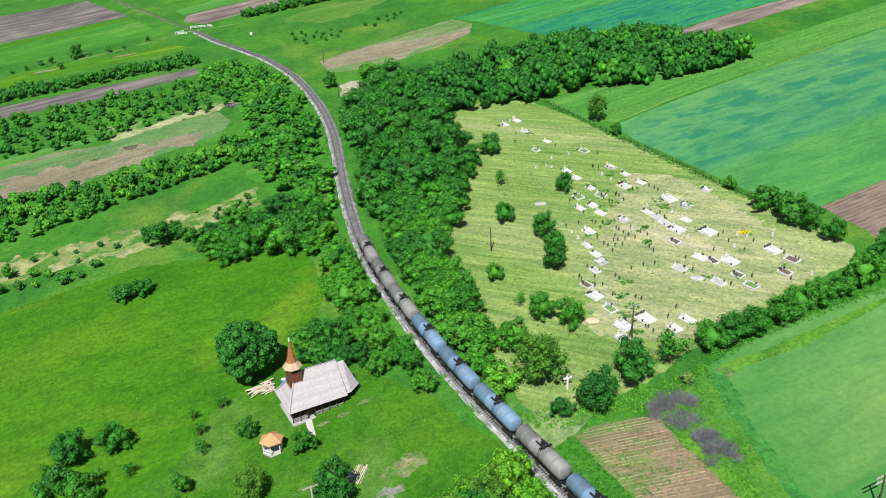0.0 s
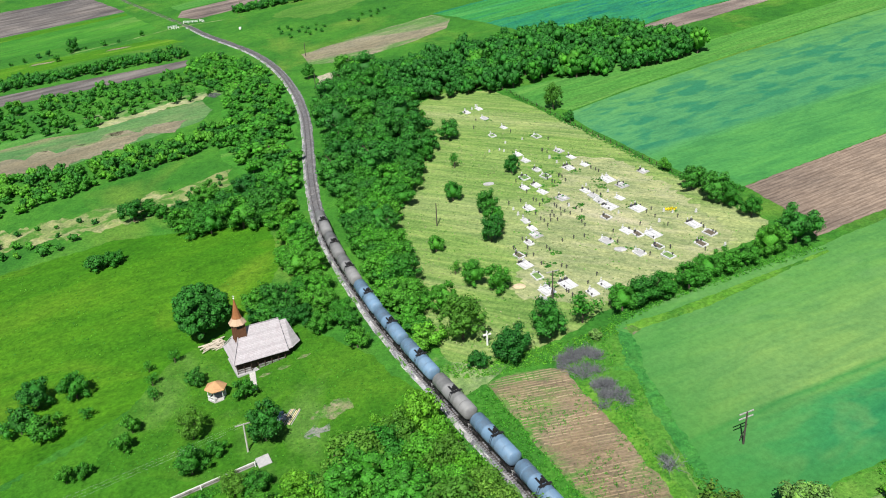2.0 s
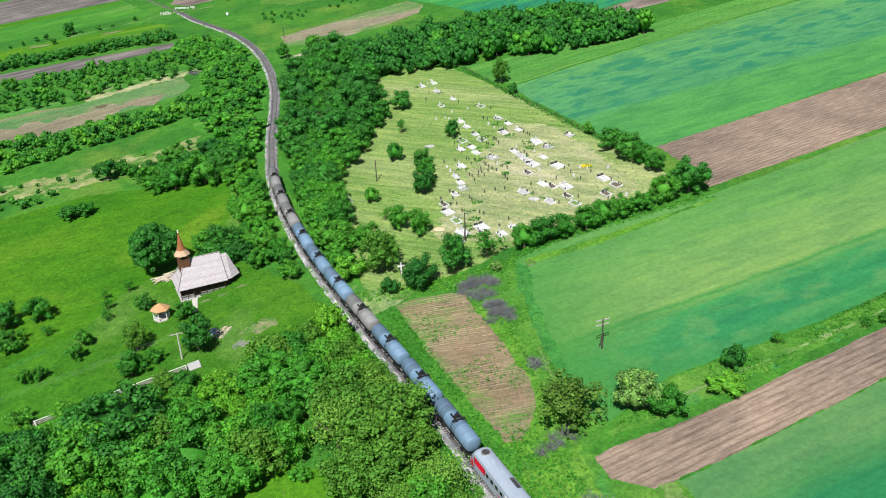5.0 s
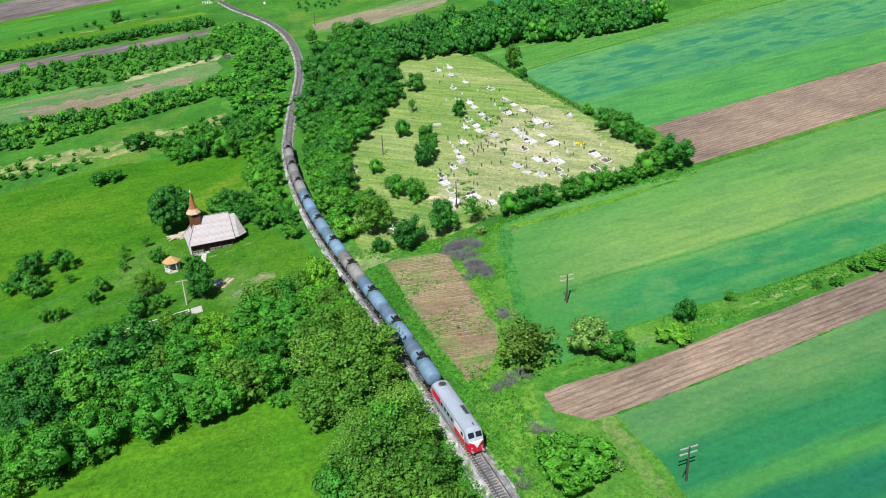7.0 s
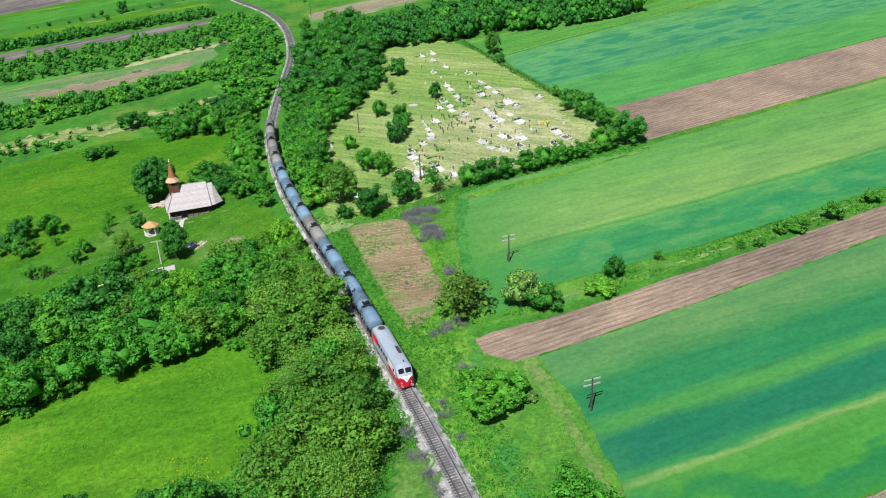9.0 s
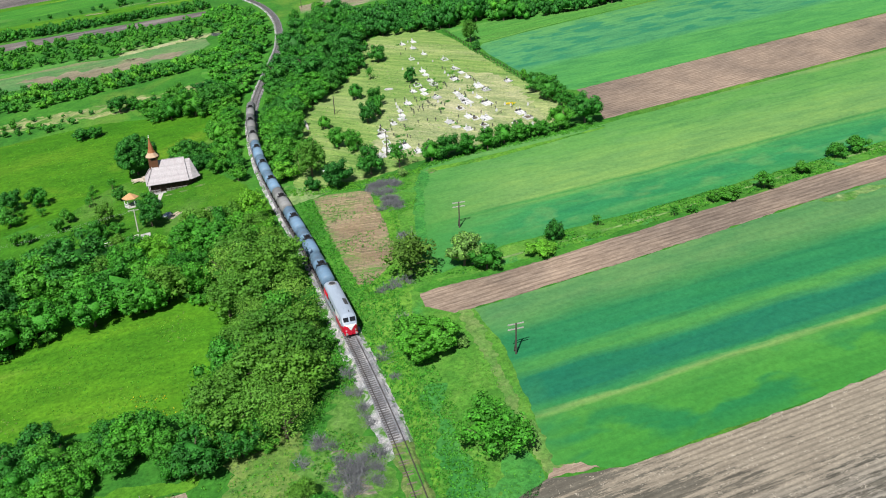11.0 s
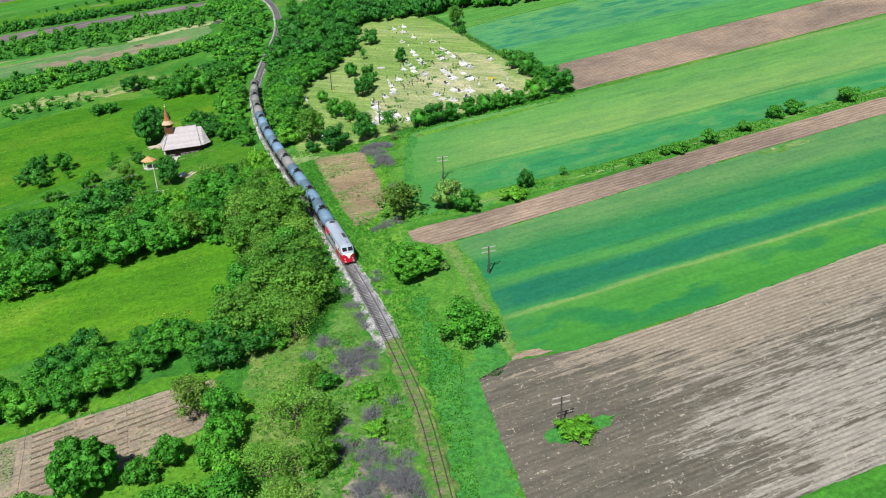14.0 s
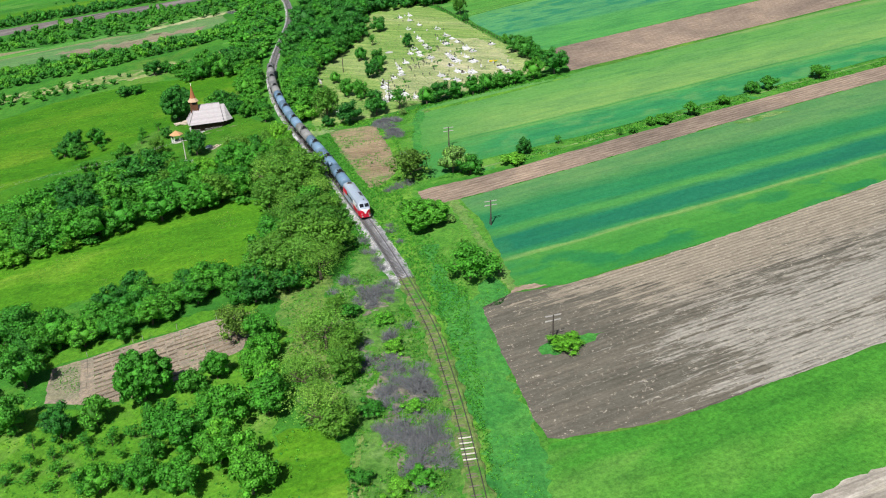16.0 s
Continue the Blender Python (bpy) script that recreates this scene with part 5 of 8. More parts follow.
# single trees and bushes: kind, then place, height and radius
for key, *spot in (
        ("round", 7.6, -23.0, 7.6, 4.2), ("deep", -3.3, -32.4, 5, 2.8), ("bush", 1.8, -29.5, 4.2, 2.6), ("bush", 15.6, -21.2, 3.5, 2.2), ("fresh", 19.1, -17.6, 4, 2.6), ("rust", 18.8, -6.2, 5.6, 3.7),
        ("fresh", 24.4, -7.8, 5.5, 3), ("fresh", 26.9, -18.4, 4.5, 3), ("fresh", 31.9, -27.7, 5.5, 3.2), ("fresh", 20.5, -35.9, 6, 3.5), ("fresh", 25.4, -29.8, 6, 3.4), ("fresh", 27.9, -39.3, 5, 3),
        ("fresh", 10.4, -45, 4, 2.4), ("fresh", 24.1, -44.8, 4.5, 3), ("fresh", 35.2, -45.5, 5.5, 3.2), ("bush", 14, -43.4, 3, 1.8), ("bush", 16.3, -38, 3.2, 1.8), ("wispy", 42, -31.4, 6, 4.4), ("wispy", 37.4, -9.8, 6.4, 4.6), ("wispy", 37, -22, 5.5, 3.8), ("bush", 27.6, 12.6, 1.8, 1.5), ("olive", 45, -33.5, 5.0, 3.2), ("olive", 43.2, -19.0, 4.8, 2.8),
        ("bright", 56.5, -28, 1.6, 1.6), ("bright", 60, -43.5, 1.8, 2), ("bush", 49.5, -28.5, 2, 2), ("bright", 50.6, -11.4, 1.6, 2.2), ("bush", 39.6, 0.5, 2.2, 2.2), ("bright", 46.8, -2, 1.6, 2), ("bush", 43.5, -17.5, 2.4, 2.2), ("bright", 57, -46, 1.8, 2), ("bush", 51, -44, 2, 1.8), ("olive", 41.5, -11, 4.4, 2.8), ("olive", 36.6, 1.0, 3.6, 2.2), ("mid", -27.5, -5.1, 7, 4), ("mid", -18.6, -18.4, 6.4, 3.4), ("mid", -13.8, -31.1, 6, 3.2), ("fresh", -24, -28, 7, 4)):
    plant(key, *spot)
for k, (u, v) in enumerate(((-6.8, -43.4), (-7.5, -40.9), (-4.6, -39.6), (-3.3, -42.7), (-1.6, -37.8), (1.5, -41.6), (-0.3, -35.9), (2.1, -34.6), (5.4, -38.0), (1.8, -44.7), (5.7, -43.7), (7.2, -34.7), (10.1, -37.5), (10.3, -32.8), (-7.0, -35.0))):
    plant("sapling", u, v, 1.3 + 0.5 * (k % 3), 0.9 + 0.25 * (k % 2))
for key, *spot in (
        ("fresh", 15.2, -32.6, 5, 2.8), ("fresh", 24.1, -33.4, 5, 2.8), ("bright", 28, -37.4, 5, 2.8), ("bright", 33, -40.6, 5, 2.8), ("fresh", 26.9, -13.4, 4.5, 2.8), ("bright", 30.5, -22.6, 5, 2.8), ("fresh", 17.4, -44.4, 4.4, 2.4), ("bush", 8.8, -44.2, 3.4, 2.2)):
    plant(key, *spot)
for key, *spot in (
        ("mid", -9.6, 65.4, 6, 3.4), ("fresh", -4.6, 62.0, 5.5, 3.2), ("round", 48.9, 36.8, 5.2, 4.6), ("blossom", 55.4, 38.2, 1.5, 1.1), ("walnut", 62.1, 12.7, 5.2, 4.6), ("rust", 41.8, 64.6, 6, 5.3), ("blossom", 52.6, 66.3, 5.8, 3.6), ("mid", 57.3, 64.9, 4.2, 3.0), ("dbush", 70.6, 75, 4, 1.9),
        ("bright", 68.1, 69.6, 2.2, 3), ("bush", 116.5, 93.7, 3, 2.2), ("bush", 108.6, 90.5, 1.8, 2.6), ("sapling", 79.9, 81, 1.8, 0.9), ("sapling", 96.2, 83.5, 1.6, 0.9), ("bush", 135, 107.6, 3, 2),
        ("bush", 140, 109.7, 3, 2.2), ("bush", 155.3, 115.6, 3, 2.6), ("bush", 126, 100.5, 2, 2), ("bush", 104.8, 88.8, 2, 1.4), ("sunny", 81, -12.6, 1.9, 2.6), ("bush", 100, 84.6, 1.3, 1.2)):
    plant(key, *spot)
for key, *spot in (
        ("olive", 5.1, 120.1, 8.2, 4.4), ("mid", 1.5, 129.9, 6, 2.8), ("deep", 14, 111.8, 5.6, 3.4), ("deep", 22.2, 118, 6.2, 3.4), ("sapling", 29.2, 121.6, 5, 2.4), ("mid", 7.5, 139.9, 5, 2.6),
        ("mid", 13, 136.3, 5, 2.4), ("deep", 12.4, 159.4, 5.5, 2.6), ("deep", 11.4, 174.9, 5, 2.4), ("mid", 13.6, 166, 4.6, 2.2), ("mid", 2.9, 184.2, 4.5, 2.2), ("mid", -1.1, 157.1, 3.5, 1.8), ("deep", 1.8, 228.7, 5, 3),
        ("deep", 19.6, 197.4, 4.5, 1.9), ("sapling", 3.3, 206.2, 3.5, 1.4), ("bush", -8, 248.6, 3, 1.4), ("sapling", 3.6, 145.6, 2.5, 1), ("dbush", 8, 110.4, 3, 2),
        ("deep", -4.5, 222, 5, 2.8), ("mid", -5.5, 214, 4.5, 2.4)):
    plant(key, *spot)
for key, *spot in (
        ("blossom", 31.1, 115.9, 1.6, 1.3), ("mid", 37.6, 124.6, 4.5, 2.8), ("deep", 41.9, 126.2, 5, 3.2), ("mid", 46.8, 127.8, 4.5, 2.8), ("mid", 52.3, 129.9, 4.5, 2.6), ("mid", 56.6, 133, 4.5, 2.6), ("mid", 61.3, 135, 4.5, 2.6), ("mid", 65.9, 136.9, 4, 2.4),
        ("mid", 71.7, 140.3, 5.5, 3), ("deep", 78.7, 143.8, 7, 3.8), ("deep", 64.1, 175.2, 5, 3), ("deep", 68, 168.5, 5.5, 3.2), ("mid", 70.3, 164, 5, 2.6), ("mid", 73.5, 157.8, 4, 2.4),
        ("bush", 60, 187.6, 3, 1.6), ("olive", 36.2, 245.6, 7, 3.2), ("dbush", 39.6, 232, 3, 1.5)):
    plant(key, *spot)
for key, *spot in (
        ("dome", -51.8, 131.4, 9.2, 5.6), ("deep", -36.7, 135.5, 6, 3.4), ("dbush", -48.2, 113.4, 3, 1.8), ("mid", -16.5, 120.8, 3.6, 2.2), ("bush", -19.2, 127.6, 3.4, 2.2), ("fresh", -20.6, 131.4, 4, 2.4), ("bush", -23.4, 129.6, 2.6, 1.8), ("deep", -30.4, 95.2, 6.2, 3.0), ("bush", -37, 108.2, 3.2, 2.0),
        ("olive", -44.3, 97.3, 5, 2.4), ("mid", -41.9, 88.3, 4.5, 2.6), ("bush", -56.9, 100.6, 3.2, 1.7), ("bush", -56.7, 95.5, 3, 1.6), ("sapling", -60.1, 119.5, 2, 0.9), ("sapling", -57.7, 114.6, 2.2, 1),
        ("sapling", -55.9, 109.9, 2.2, 1), ("sapling", -55.3, 121.8, 2.4, 1), ("bush", -64.7, 88.8, 2.6, 1.5), ("bush", -61.9, 90.1, 2.4, 1.3), ("deep", -80.2, 111.2, 5, 3), ("mid", -72.9, 113, 4.5, 2.6)):
    plant(key, *spot)
for key, *spot in (
        ("dbush", -79.9, 103.3, 4.5, 3), ("bush", -74.3, 100.7, 4, 2.6), ("sapling", -68.1, 106.1, 2, 1.2), ("sapling", -73.4, 105.1, 2.2, 1.2), ("sunny", -2.6, 92.5, 6.5, 3.8), ("sunny", 1.2, 87.6, 5.2, 3.0), ("olive", -5.6, 88.6, 6.4, 3.4), ("sunny", -8.2, 91.2, 4.6, 2.8), ("olive", 2.4, 82.6, 6.2, 3.4), ("fresh", -2.6, 83.4, 6.2, 3.4), ("sunny", 6.0, 79.6, 4.8, 2.8), ("olive", 8.4, 75.2, 6.2, 3.4), ("fresh", 4.2, 76.4, 6.0, 3.4), ("mid", -7.4, 86, 6.4, 3.6),
        ("bush", -38.6, 92.3, 2.4, 1.6), ("dbush", -90.3, 167.9, 3.2, 3.3), ("bush", -86.2, 169, 3, 2.6), ("bush", -59.0, 75.4, 2.6, 2.2), ("bright", -51.0, 77.4, 2.4, 2.2), ("bush", -47.6, 75.6, 2.6, 2.4), ("bright", -44.0, 74.8, 2.8, 2.4), ("bush", -40.6, 76.4, 2.8, 2.4), ("bright", -37.0, 77.4, 2.8, 2.2), ("olive", -33.0, 82.6, 3.4, 2.4), ("bush", -29.4, 83.0, 3.0, 2.2), ("deep", -52.8, 194.6, 6, 3.6), ("deep", -57, 188.4, 6, 3.4),
        ("mid", -63.2, 180.8, 5, 3), ("mid", -67.8, 179.5, 4, 2.8), ("mid", -57.5, 315.1, 5, 2.4), ("deep", -204.2, 422.2, 6, 2.8), ("bush", -205.4, 403.3, 3, 1.4)):
    plant(key, *spot)


# ---- the train ----
def stand(u, v, h=0.0, heading=(1, 0)):
    """An upright pose on the slope, its x axis along the heading."""
    return Matrix.Translation(G(u, v, h)) @ Matrix.Rotation(math.atan2(heading[1], heading[0]), 4, "Z")


def lie(u, v, h=0.0, heading=(1, 0)):
    """A pose that follows the slope, its x axis along the heading."""
    return Matrix.Translation(G(u, v, h)) @ SLOPE.to_4x4() @ Matrix.Rotation(math.atan2(heading[1], heading[0]), 4, "Z")


def on_rails(s, half):
    """The pose of a vehicle whose bogies stand half a metre-count before and behind s, nose to the south."""
    a, b = G(*line_at(s - half)[0], 0.52), G(*line_at(s + half)[0], 0.52)
    x = (a - b).normalized()
    y = Vector((0, 0, 1)).cross(x).normalized()
    z = x.cross(y)
    return Matrix.Translation((a + b) / 2) @ Matrix((x, y, z)).transposed().to_4x4()


def section(x, w, zb, zs, zt):
    """Half round roof over straight sides."""
    pts = [(x, -w, zb), (x, -w, zs)]
    for k in range(1, 8):
        a = math.pi * k / 8
        pts.append((x, -w * math.cos(a), zs + (zt - zs) * math.sin(a) ** 0.8))
    return pts + [(x, w, zs), (x, w, zb)]


def wheelset(parent, x, r=0.48):
    bm = bmesh.new()
    for y in (-0.75, 0.75):
        rod(bm, (x, y - 0.06, r), (x, y + 0.06, r), r, None, 14)
    rod(bm, (x, -0.75, r), (x, 0.75, r), 0.08, None, 6)
    return part("wheelset", bm, STEEL, parent)


def bogie(root, x, axles, length):
    bm = bmesh.new()
    for y in (-1.0, 1.0):
        box(bm, length, 0.16, 0.34, Matrix.Translation((x, y, 0.42)), 0.03)
        for a in axles:
            box(bm, 0.34, 0.2, 0.3, Matrix.Translation((x + a, y * 1.08, 0.32)), 0.03)
    box(bm, 0.5, 2.2, 0.3, Matrix.Translation((x, 0, 0.5)))
    b = part("bogie", bm, BLACK, root)
    for a in axles:
        wheelset(b, x + a)


def buffers(root, x, sgn):
    for y in (-0.88, 0.88):
        bm = bmesh.new()
        rod(bm, (x, y, 1.02), (x + sgn * 0.5, y, 1.02), 0.09, None, 8)
        rod(bm, (x + sgn * 0.5, y, 1.02), (x + sgn * 0.56, y, 1.02), 0.22, None, 12)
        part("buffer", bm, SILVER if sgn > 0 else BLACK, root)


def build_loco():
    root = thing("diesel_locomotive", "red, white and grey diesel locomotive with a sooty pale roof", "locomotive")
    bm = bmesh.new()
    loft(bm, [section(x, w, 0.95, zs, zt) for x, w, zs, zt in ((-8.0, 1.22, 2.35, 2.6), (-7.55, 1.38, 2.7, 3.2), (-7.05, 1.45, 3.15, 4.0), (-6.6, 1.47, 3.3, 4.2), (6.6, 1.47, 3.3, 4.2), (7.05, 1.45, 3.15, 4.0), (7.55, 1.38, 2.7, 3.2), (8.0, 1.22, 2.35, 2.6))])
    part("body", bm, LOCO_GREY, root, "pale grey body and rounded roof")
    # painted side sheets
    for y in (-1, 1):
        for x0, x1, z0, z1, mt, lab in ((-6.6, -3.0, 2.05, 3.28, RED, "red rear side sheet"), (-3.0, 2.8, 1.75, 3.28, LOCO_GREY, "pale grey side sheet"), (2.8, 6.6, 2.15, 3.28, LOCO_WHITE, "white cab side sheet"), (-6.6, -3.0, 1.75, 2.05, LOCO_GREY, "pale grey rear strip"), (0.4, 2.8, 1.4, 1.6, RED, "thin red side stripe"),
                                        (-6.6, 2.8, 0.95, 1.75, LOCO_BLUE, "blue-grey lower side"), (2.8, 6.6, 0.95, 2.15, RED, "red lower side")):
            bm = bmesh.new()
            box(bm, x1 - x0 - 0.02, 0.05, z1 - z0 - 0.02, Matrix.Translation(((x0 + x1) / 2, y * (1.475 if z1 - z0 > 0.25 else 1.483), z0)))
            part("side_sheet", bm, mt, root, lab)
        for x in (-2.4, -1.0, 0.4, 1.8):
            bm = bmesh.new()
            box(bm, 0.75, 0.04, 0.62, Matrix.Translation((x, y * 1.51, 2.35)), 0.01)
            part("side_window", bm, GLASS, root)
        bm = bmesh.new()
        box(bm, 0.8, 0.04, 0.66, Matrix.Translation((5.9, y * 1.51, 2.45)), 0.01)
        part("cab_window", bm, GLASS, root)
        bm = bmesh.new()
        box(bm, 2.6, 0.04, 0.9, Matrix.Translation((-4.9, y * 1.51, 2.1)))
        for k in range(7):
            box(bm, 2.6, 0.03, 0.04, Matrix.Translation((-4.9, y * 1.535, 2.16 + k * 0.12)))
        part("louvre", bm, RED, root)
    # noses
    for sg in (1, -1):
        bm = bmesh.new()
        loft(bm, [[(sg * x, -w, 0.85), (sg * x, w, 0.85), (sg * x, w, zt - 0.35), (sg * x, w * 0.86, zt), (sg * x, -w * 0.86, zt), (sg * x, -w, zt - 0.35)] for x, w, zt in ((6.9, 1.50, 2.2), (7.5, 1.44, 2.5), (7.95, 1.28, 2.44), (8.2, 1.02, 2.36), (8.32, 0.66, 2.26))])
        part("nose", bm, RED, root, "rounded red nose")
        bm = bmesh.new()
        loft(bm, [[(sg * x, -w, z), (sg * x, w, z), (sg * (x + ox), w, z + oz), (sg * (x + ox), -w, z + oz)] for x, w, z, ox, oz in ((7.46, 1.34, 2.54, 0, 0.06), (7.97, 1.16, 2.45, 0, 0.06), (8.2, 0.84, 2.36, 0.02, 0.05), (8.33, 0.56, 2.24, 0.05, 0.04), (8.335, 0.30, 1.85, 0.05, 0), (8.34, 0.02, 1.45, 0.05, 0))])
        part("nose_chevron", bm, LOCO_WHITE, root, "white chevron on the nose")
        for y in (-0.62, 0.62):
            bm = bmesh.new()
            m = Matrix.Translation((sg * 7.49, y, 3.28)) @ Matrix.Rotation(sg * radians(-33), 4, "Y") @ Matrix.Translation((0, 0, -0.42))
            box(bm, 0.16, 0.98, 0.84, m, 0.06)
            part("windscreen", bm, GLASS, root)
        for y in (-0.85, 0.85):
            bm = bmesh.new()
            rod(bm, (sg * 8.0, y, 1.42), (sg * 8.3, y, 1.42), 0.17, 0.15, 12)
            part("headlight", bm, SILVER, root)
        bm = bmesh.new()
        box(bm, 0.14, 2.5, 0.45, Matrix.Translation((sg * 8.25, 0, 0.5)), 0.02)
        rod(bm, (sg * 8.25, 0, 1.0), (sg * 8.6, 0, 0.9), 0.07)
        part("buffer_beam", bm, RED, root)
        buffers(root, sg * 8.26, sg)
    # roof gear
    bm = bmesh.new()
    rod(bm, (-5.6, 0, 4.12), (-5.6, 0, 4.28), 0.78, 0.74, 24)
    fan = part("roof_fan", bm, SILVER, root, "round roof fan ring")
    bm = bmesh.new()
    rod(bm, (-5.6, 0, 4.2), (-5.6, 0, 4.295), 0.62, None, 24)
    part("fan_grille", bm, SOOT, fan)
    bm = bmesh.new()
    box(bm, 2.4, 0.75, 0.1, Matrix.Translation((2.1, 0.66, 4.055)) @ Matrix.Rotation(radians(-20), 4, "X"), 0.03)
    part("exhaust_panel", bm, SOOT, root, "soot-blackened exhaust panel")
    for x in (-3.4, -0.6, 0.6, 4.4):
        bm = bmesh.new()
        box(bm, 0.9, 0.8, 0.09, Matrix.Translation((x, 0, 4.16)), 0.03)
        part("roof_hatch", bm, LOCO_GREY, root)
    bm = bmesh.new()
    box(bm, 0.5, 0.12, 0.14, Matrix.Translation((6.0, 0.35, 4.15)))
    part("horn", bm, BLACK, root)
    bm = bmesh.new()
    box(bm, 3.2, 2.2, 0.6, Matrix.Translation((0, 0, 0.35)), 0.06)
    part("fuel_tank", bm, BLACK, root)
    bm = bmesh.new()
    box(bm, 15.8, 2.4, 0.2, Matrix.Translation((0, 0, 0.8)))
    part("underframe", bm, BLACK, root)
    for x in (-4.6, 4.6):
        bogie(root, x, (-1.7, 0, 1.7), 4.4)
    return root


def build_wagon(paint, label):
    root = thing("tank_wagon", label, "railway wagon", "wagons of the train")
    bm = bmesh.new()
    R, L, zc, n = 1.42, 5.75, 2.62, 28
    prof = [(-L - 0.42, 0.25), (-L - 0.36, 0.75), (-L - 0.2, 1.2), (-L, R), (-2.05, R), (-2.02, R + 0.02), (-1.94, R + 0.02), (-1.9, R), (1.9, R), (1.94, R + 0.02), (2.02, R + 0.02), (2.05, R), (L, R), (L + 0.2, 1.2), (L + 0.36, 0.75), (L + 0.42, 0.25)]
    loft(bm, [[(x, r * math.cos(2 * math.pi * k / n), zc + r * math.sin(2 * math.pi * k / n)) for k in range(n)] for x, r in prof])
    part("tank", bm, paint, root, smooth=True)
    for x in (-3.9, 3.9):
        bm = bmesh.new()
        loft(bm, [[(xx, (R + 0.03) * math.cos(2 * math.pi * k / n), zc + (R + 0.03) * math.sin(2 * math.pi * k / n)) for k in range(n)] for xx in (x - 0.06, x + 0.06)])
        part("tank_band", bm, paint, root)
    bm = bmesh.new()
    rod(bm, (0, 0, zc + R - 0.1), (0, 0, zc + R + 0.42), 0.42, 0.40, 16)
    dome = part("manhole", bm, BLACK, root, "black manhole dome")
    bm = bmesh.new()
    rod(bm, (0, 0, zc + R + 0.42), (0, 0, zc + R + 0.5), 0.30, None, 12)
    part("manhole_lid", bm, BLACK, dome)
    bm = bmesh.new()
    box(bm, 2.3, 0.34, 0.06, Matrix.Translation((0, 0.52, zc + R + 0.02)))
    box(bm, 2.3, 0.34, 0.06, Matrix.Translation((0, -0.52, zc + R + 0.02)))
    box(bm, 0.5, 2.3, 0.06, Matrix.Translation((0.75, 0, zc + R - 0.02)))
    part("walkway", bm, BLACK, root, "dark top walkway")
    for y in (-1, 1):
        bm = bmesh.new()
        for x in (0.55, 0.95):
            rod(bm, (x, y * 1.1, zc + R), (x, y * 1.56, zc), 0.03)
            rod(bm, (x, y * 1.56, zc), (x, y * 1.5, 0.9), 0.03)
        for z in (1.1, 1.5, 1.9, 2.3, 2.7, 3.1):
            yy = 1.52 if z < zc else 1.56 - 0.46 * (z - zc) / R
            rod(bm, (0.55, y * yy, z), (0.95, y * yy, z), 0.02)
        part("ladder", bm, BLACK, root)
    bm = bmesh.new()
    for y in (-0.8, 0.8):
        box(bm, 12.6, 0.18, 0.28, Matrix.Translation((0, y, 0.92)))
    for x in (-6.2, -3.9, 0, 3.9, 6.2):
        box(bm, 0.22, 2.5, 0.22, Matrix.Translation((x, 0, 0.94)))
    for x in (-3.9, 3.9):
        box(bm, 0.7, 2.2, 0.45, Matrix.Translation((x, 0, 1.1)))
    part("underframe", bm, BLACK, root)
    for x in (-4.4, 4.4):
        bogie(root, x, (-0.9, 0.9), 2.5)
    buffers(root, -6.3, -1)
    buffers(root, 6.3, 1)
    return root


S0 = min(range(len(LINE)), key=lambda i: (LINE[i] - Vector((34.0, 41.3))).length) * 0.6
loco = build_loco()
loco.matrix_basis = on_rails(S0 + 8.5, 4.6)
wagon_blue = build_wagon(TANK, "blue-grey steel tank wagon with a black top walkway")
wagon_grey = build_wagon(TANK_GREY, "sooty grey steel tank wagon with a black top walkway")
used = set()
for i, grey in enumerate((0, 0, 0, 1, 0, 0, 0, 1, 1, 1)):
    w = (wagon_blue, wagon_grey)[grey]
    m = on_rails(S0 + 17.2 + 13.65 * i + 6.83, 4.4)
    if w.name in used:
        copy_thing(w, m)
    else:
        used.add(w.name)
        w.matrix_basis = m


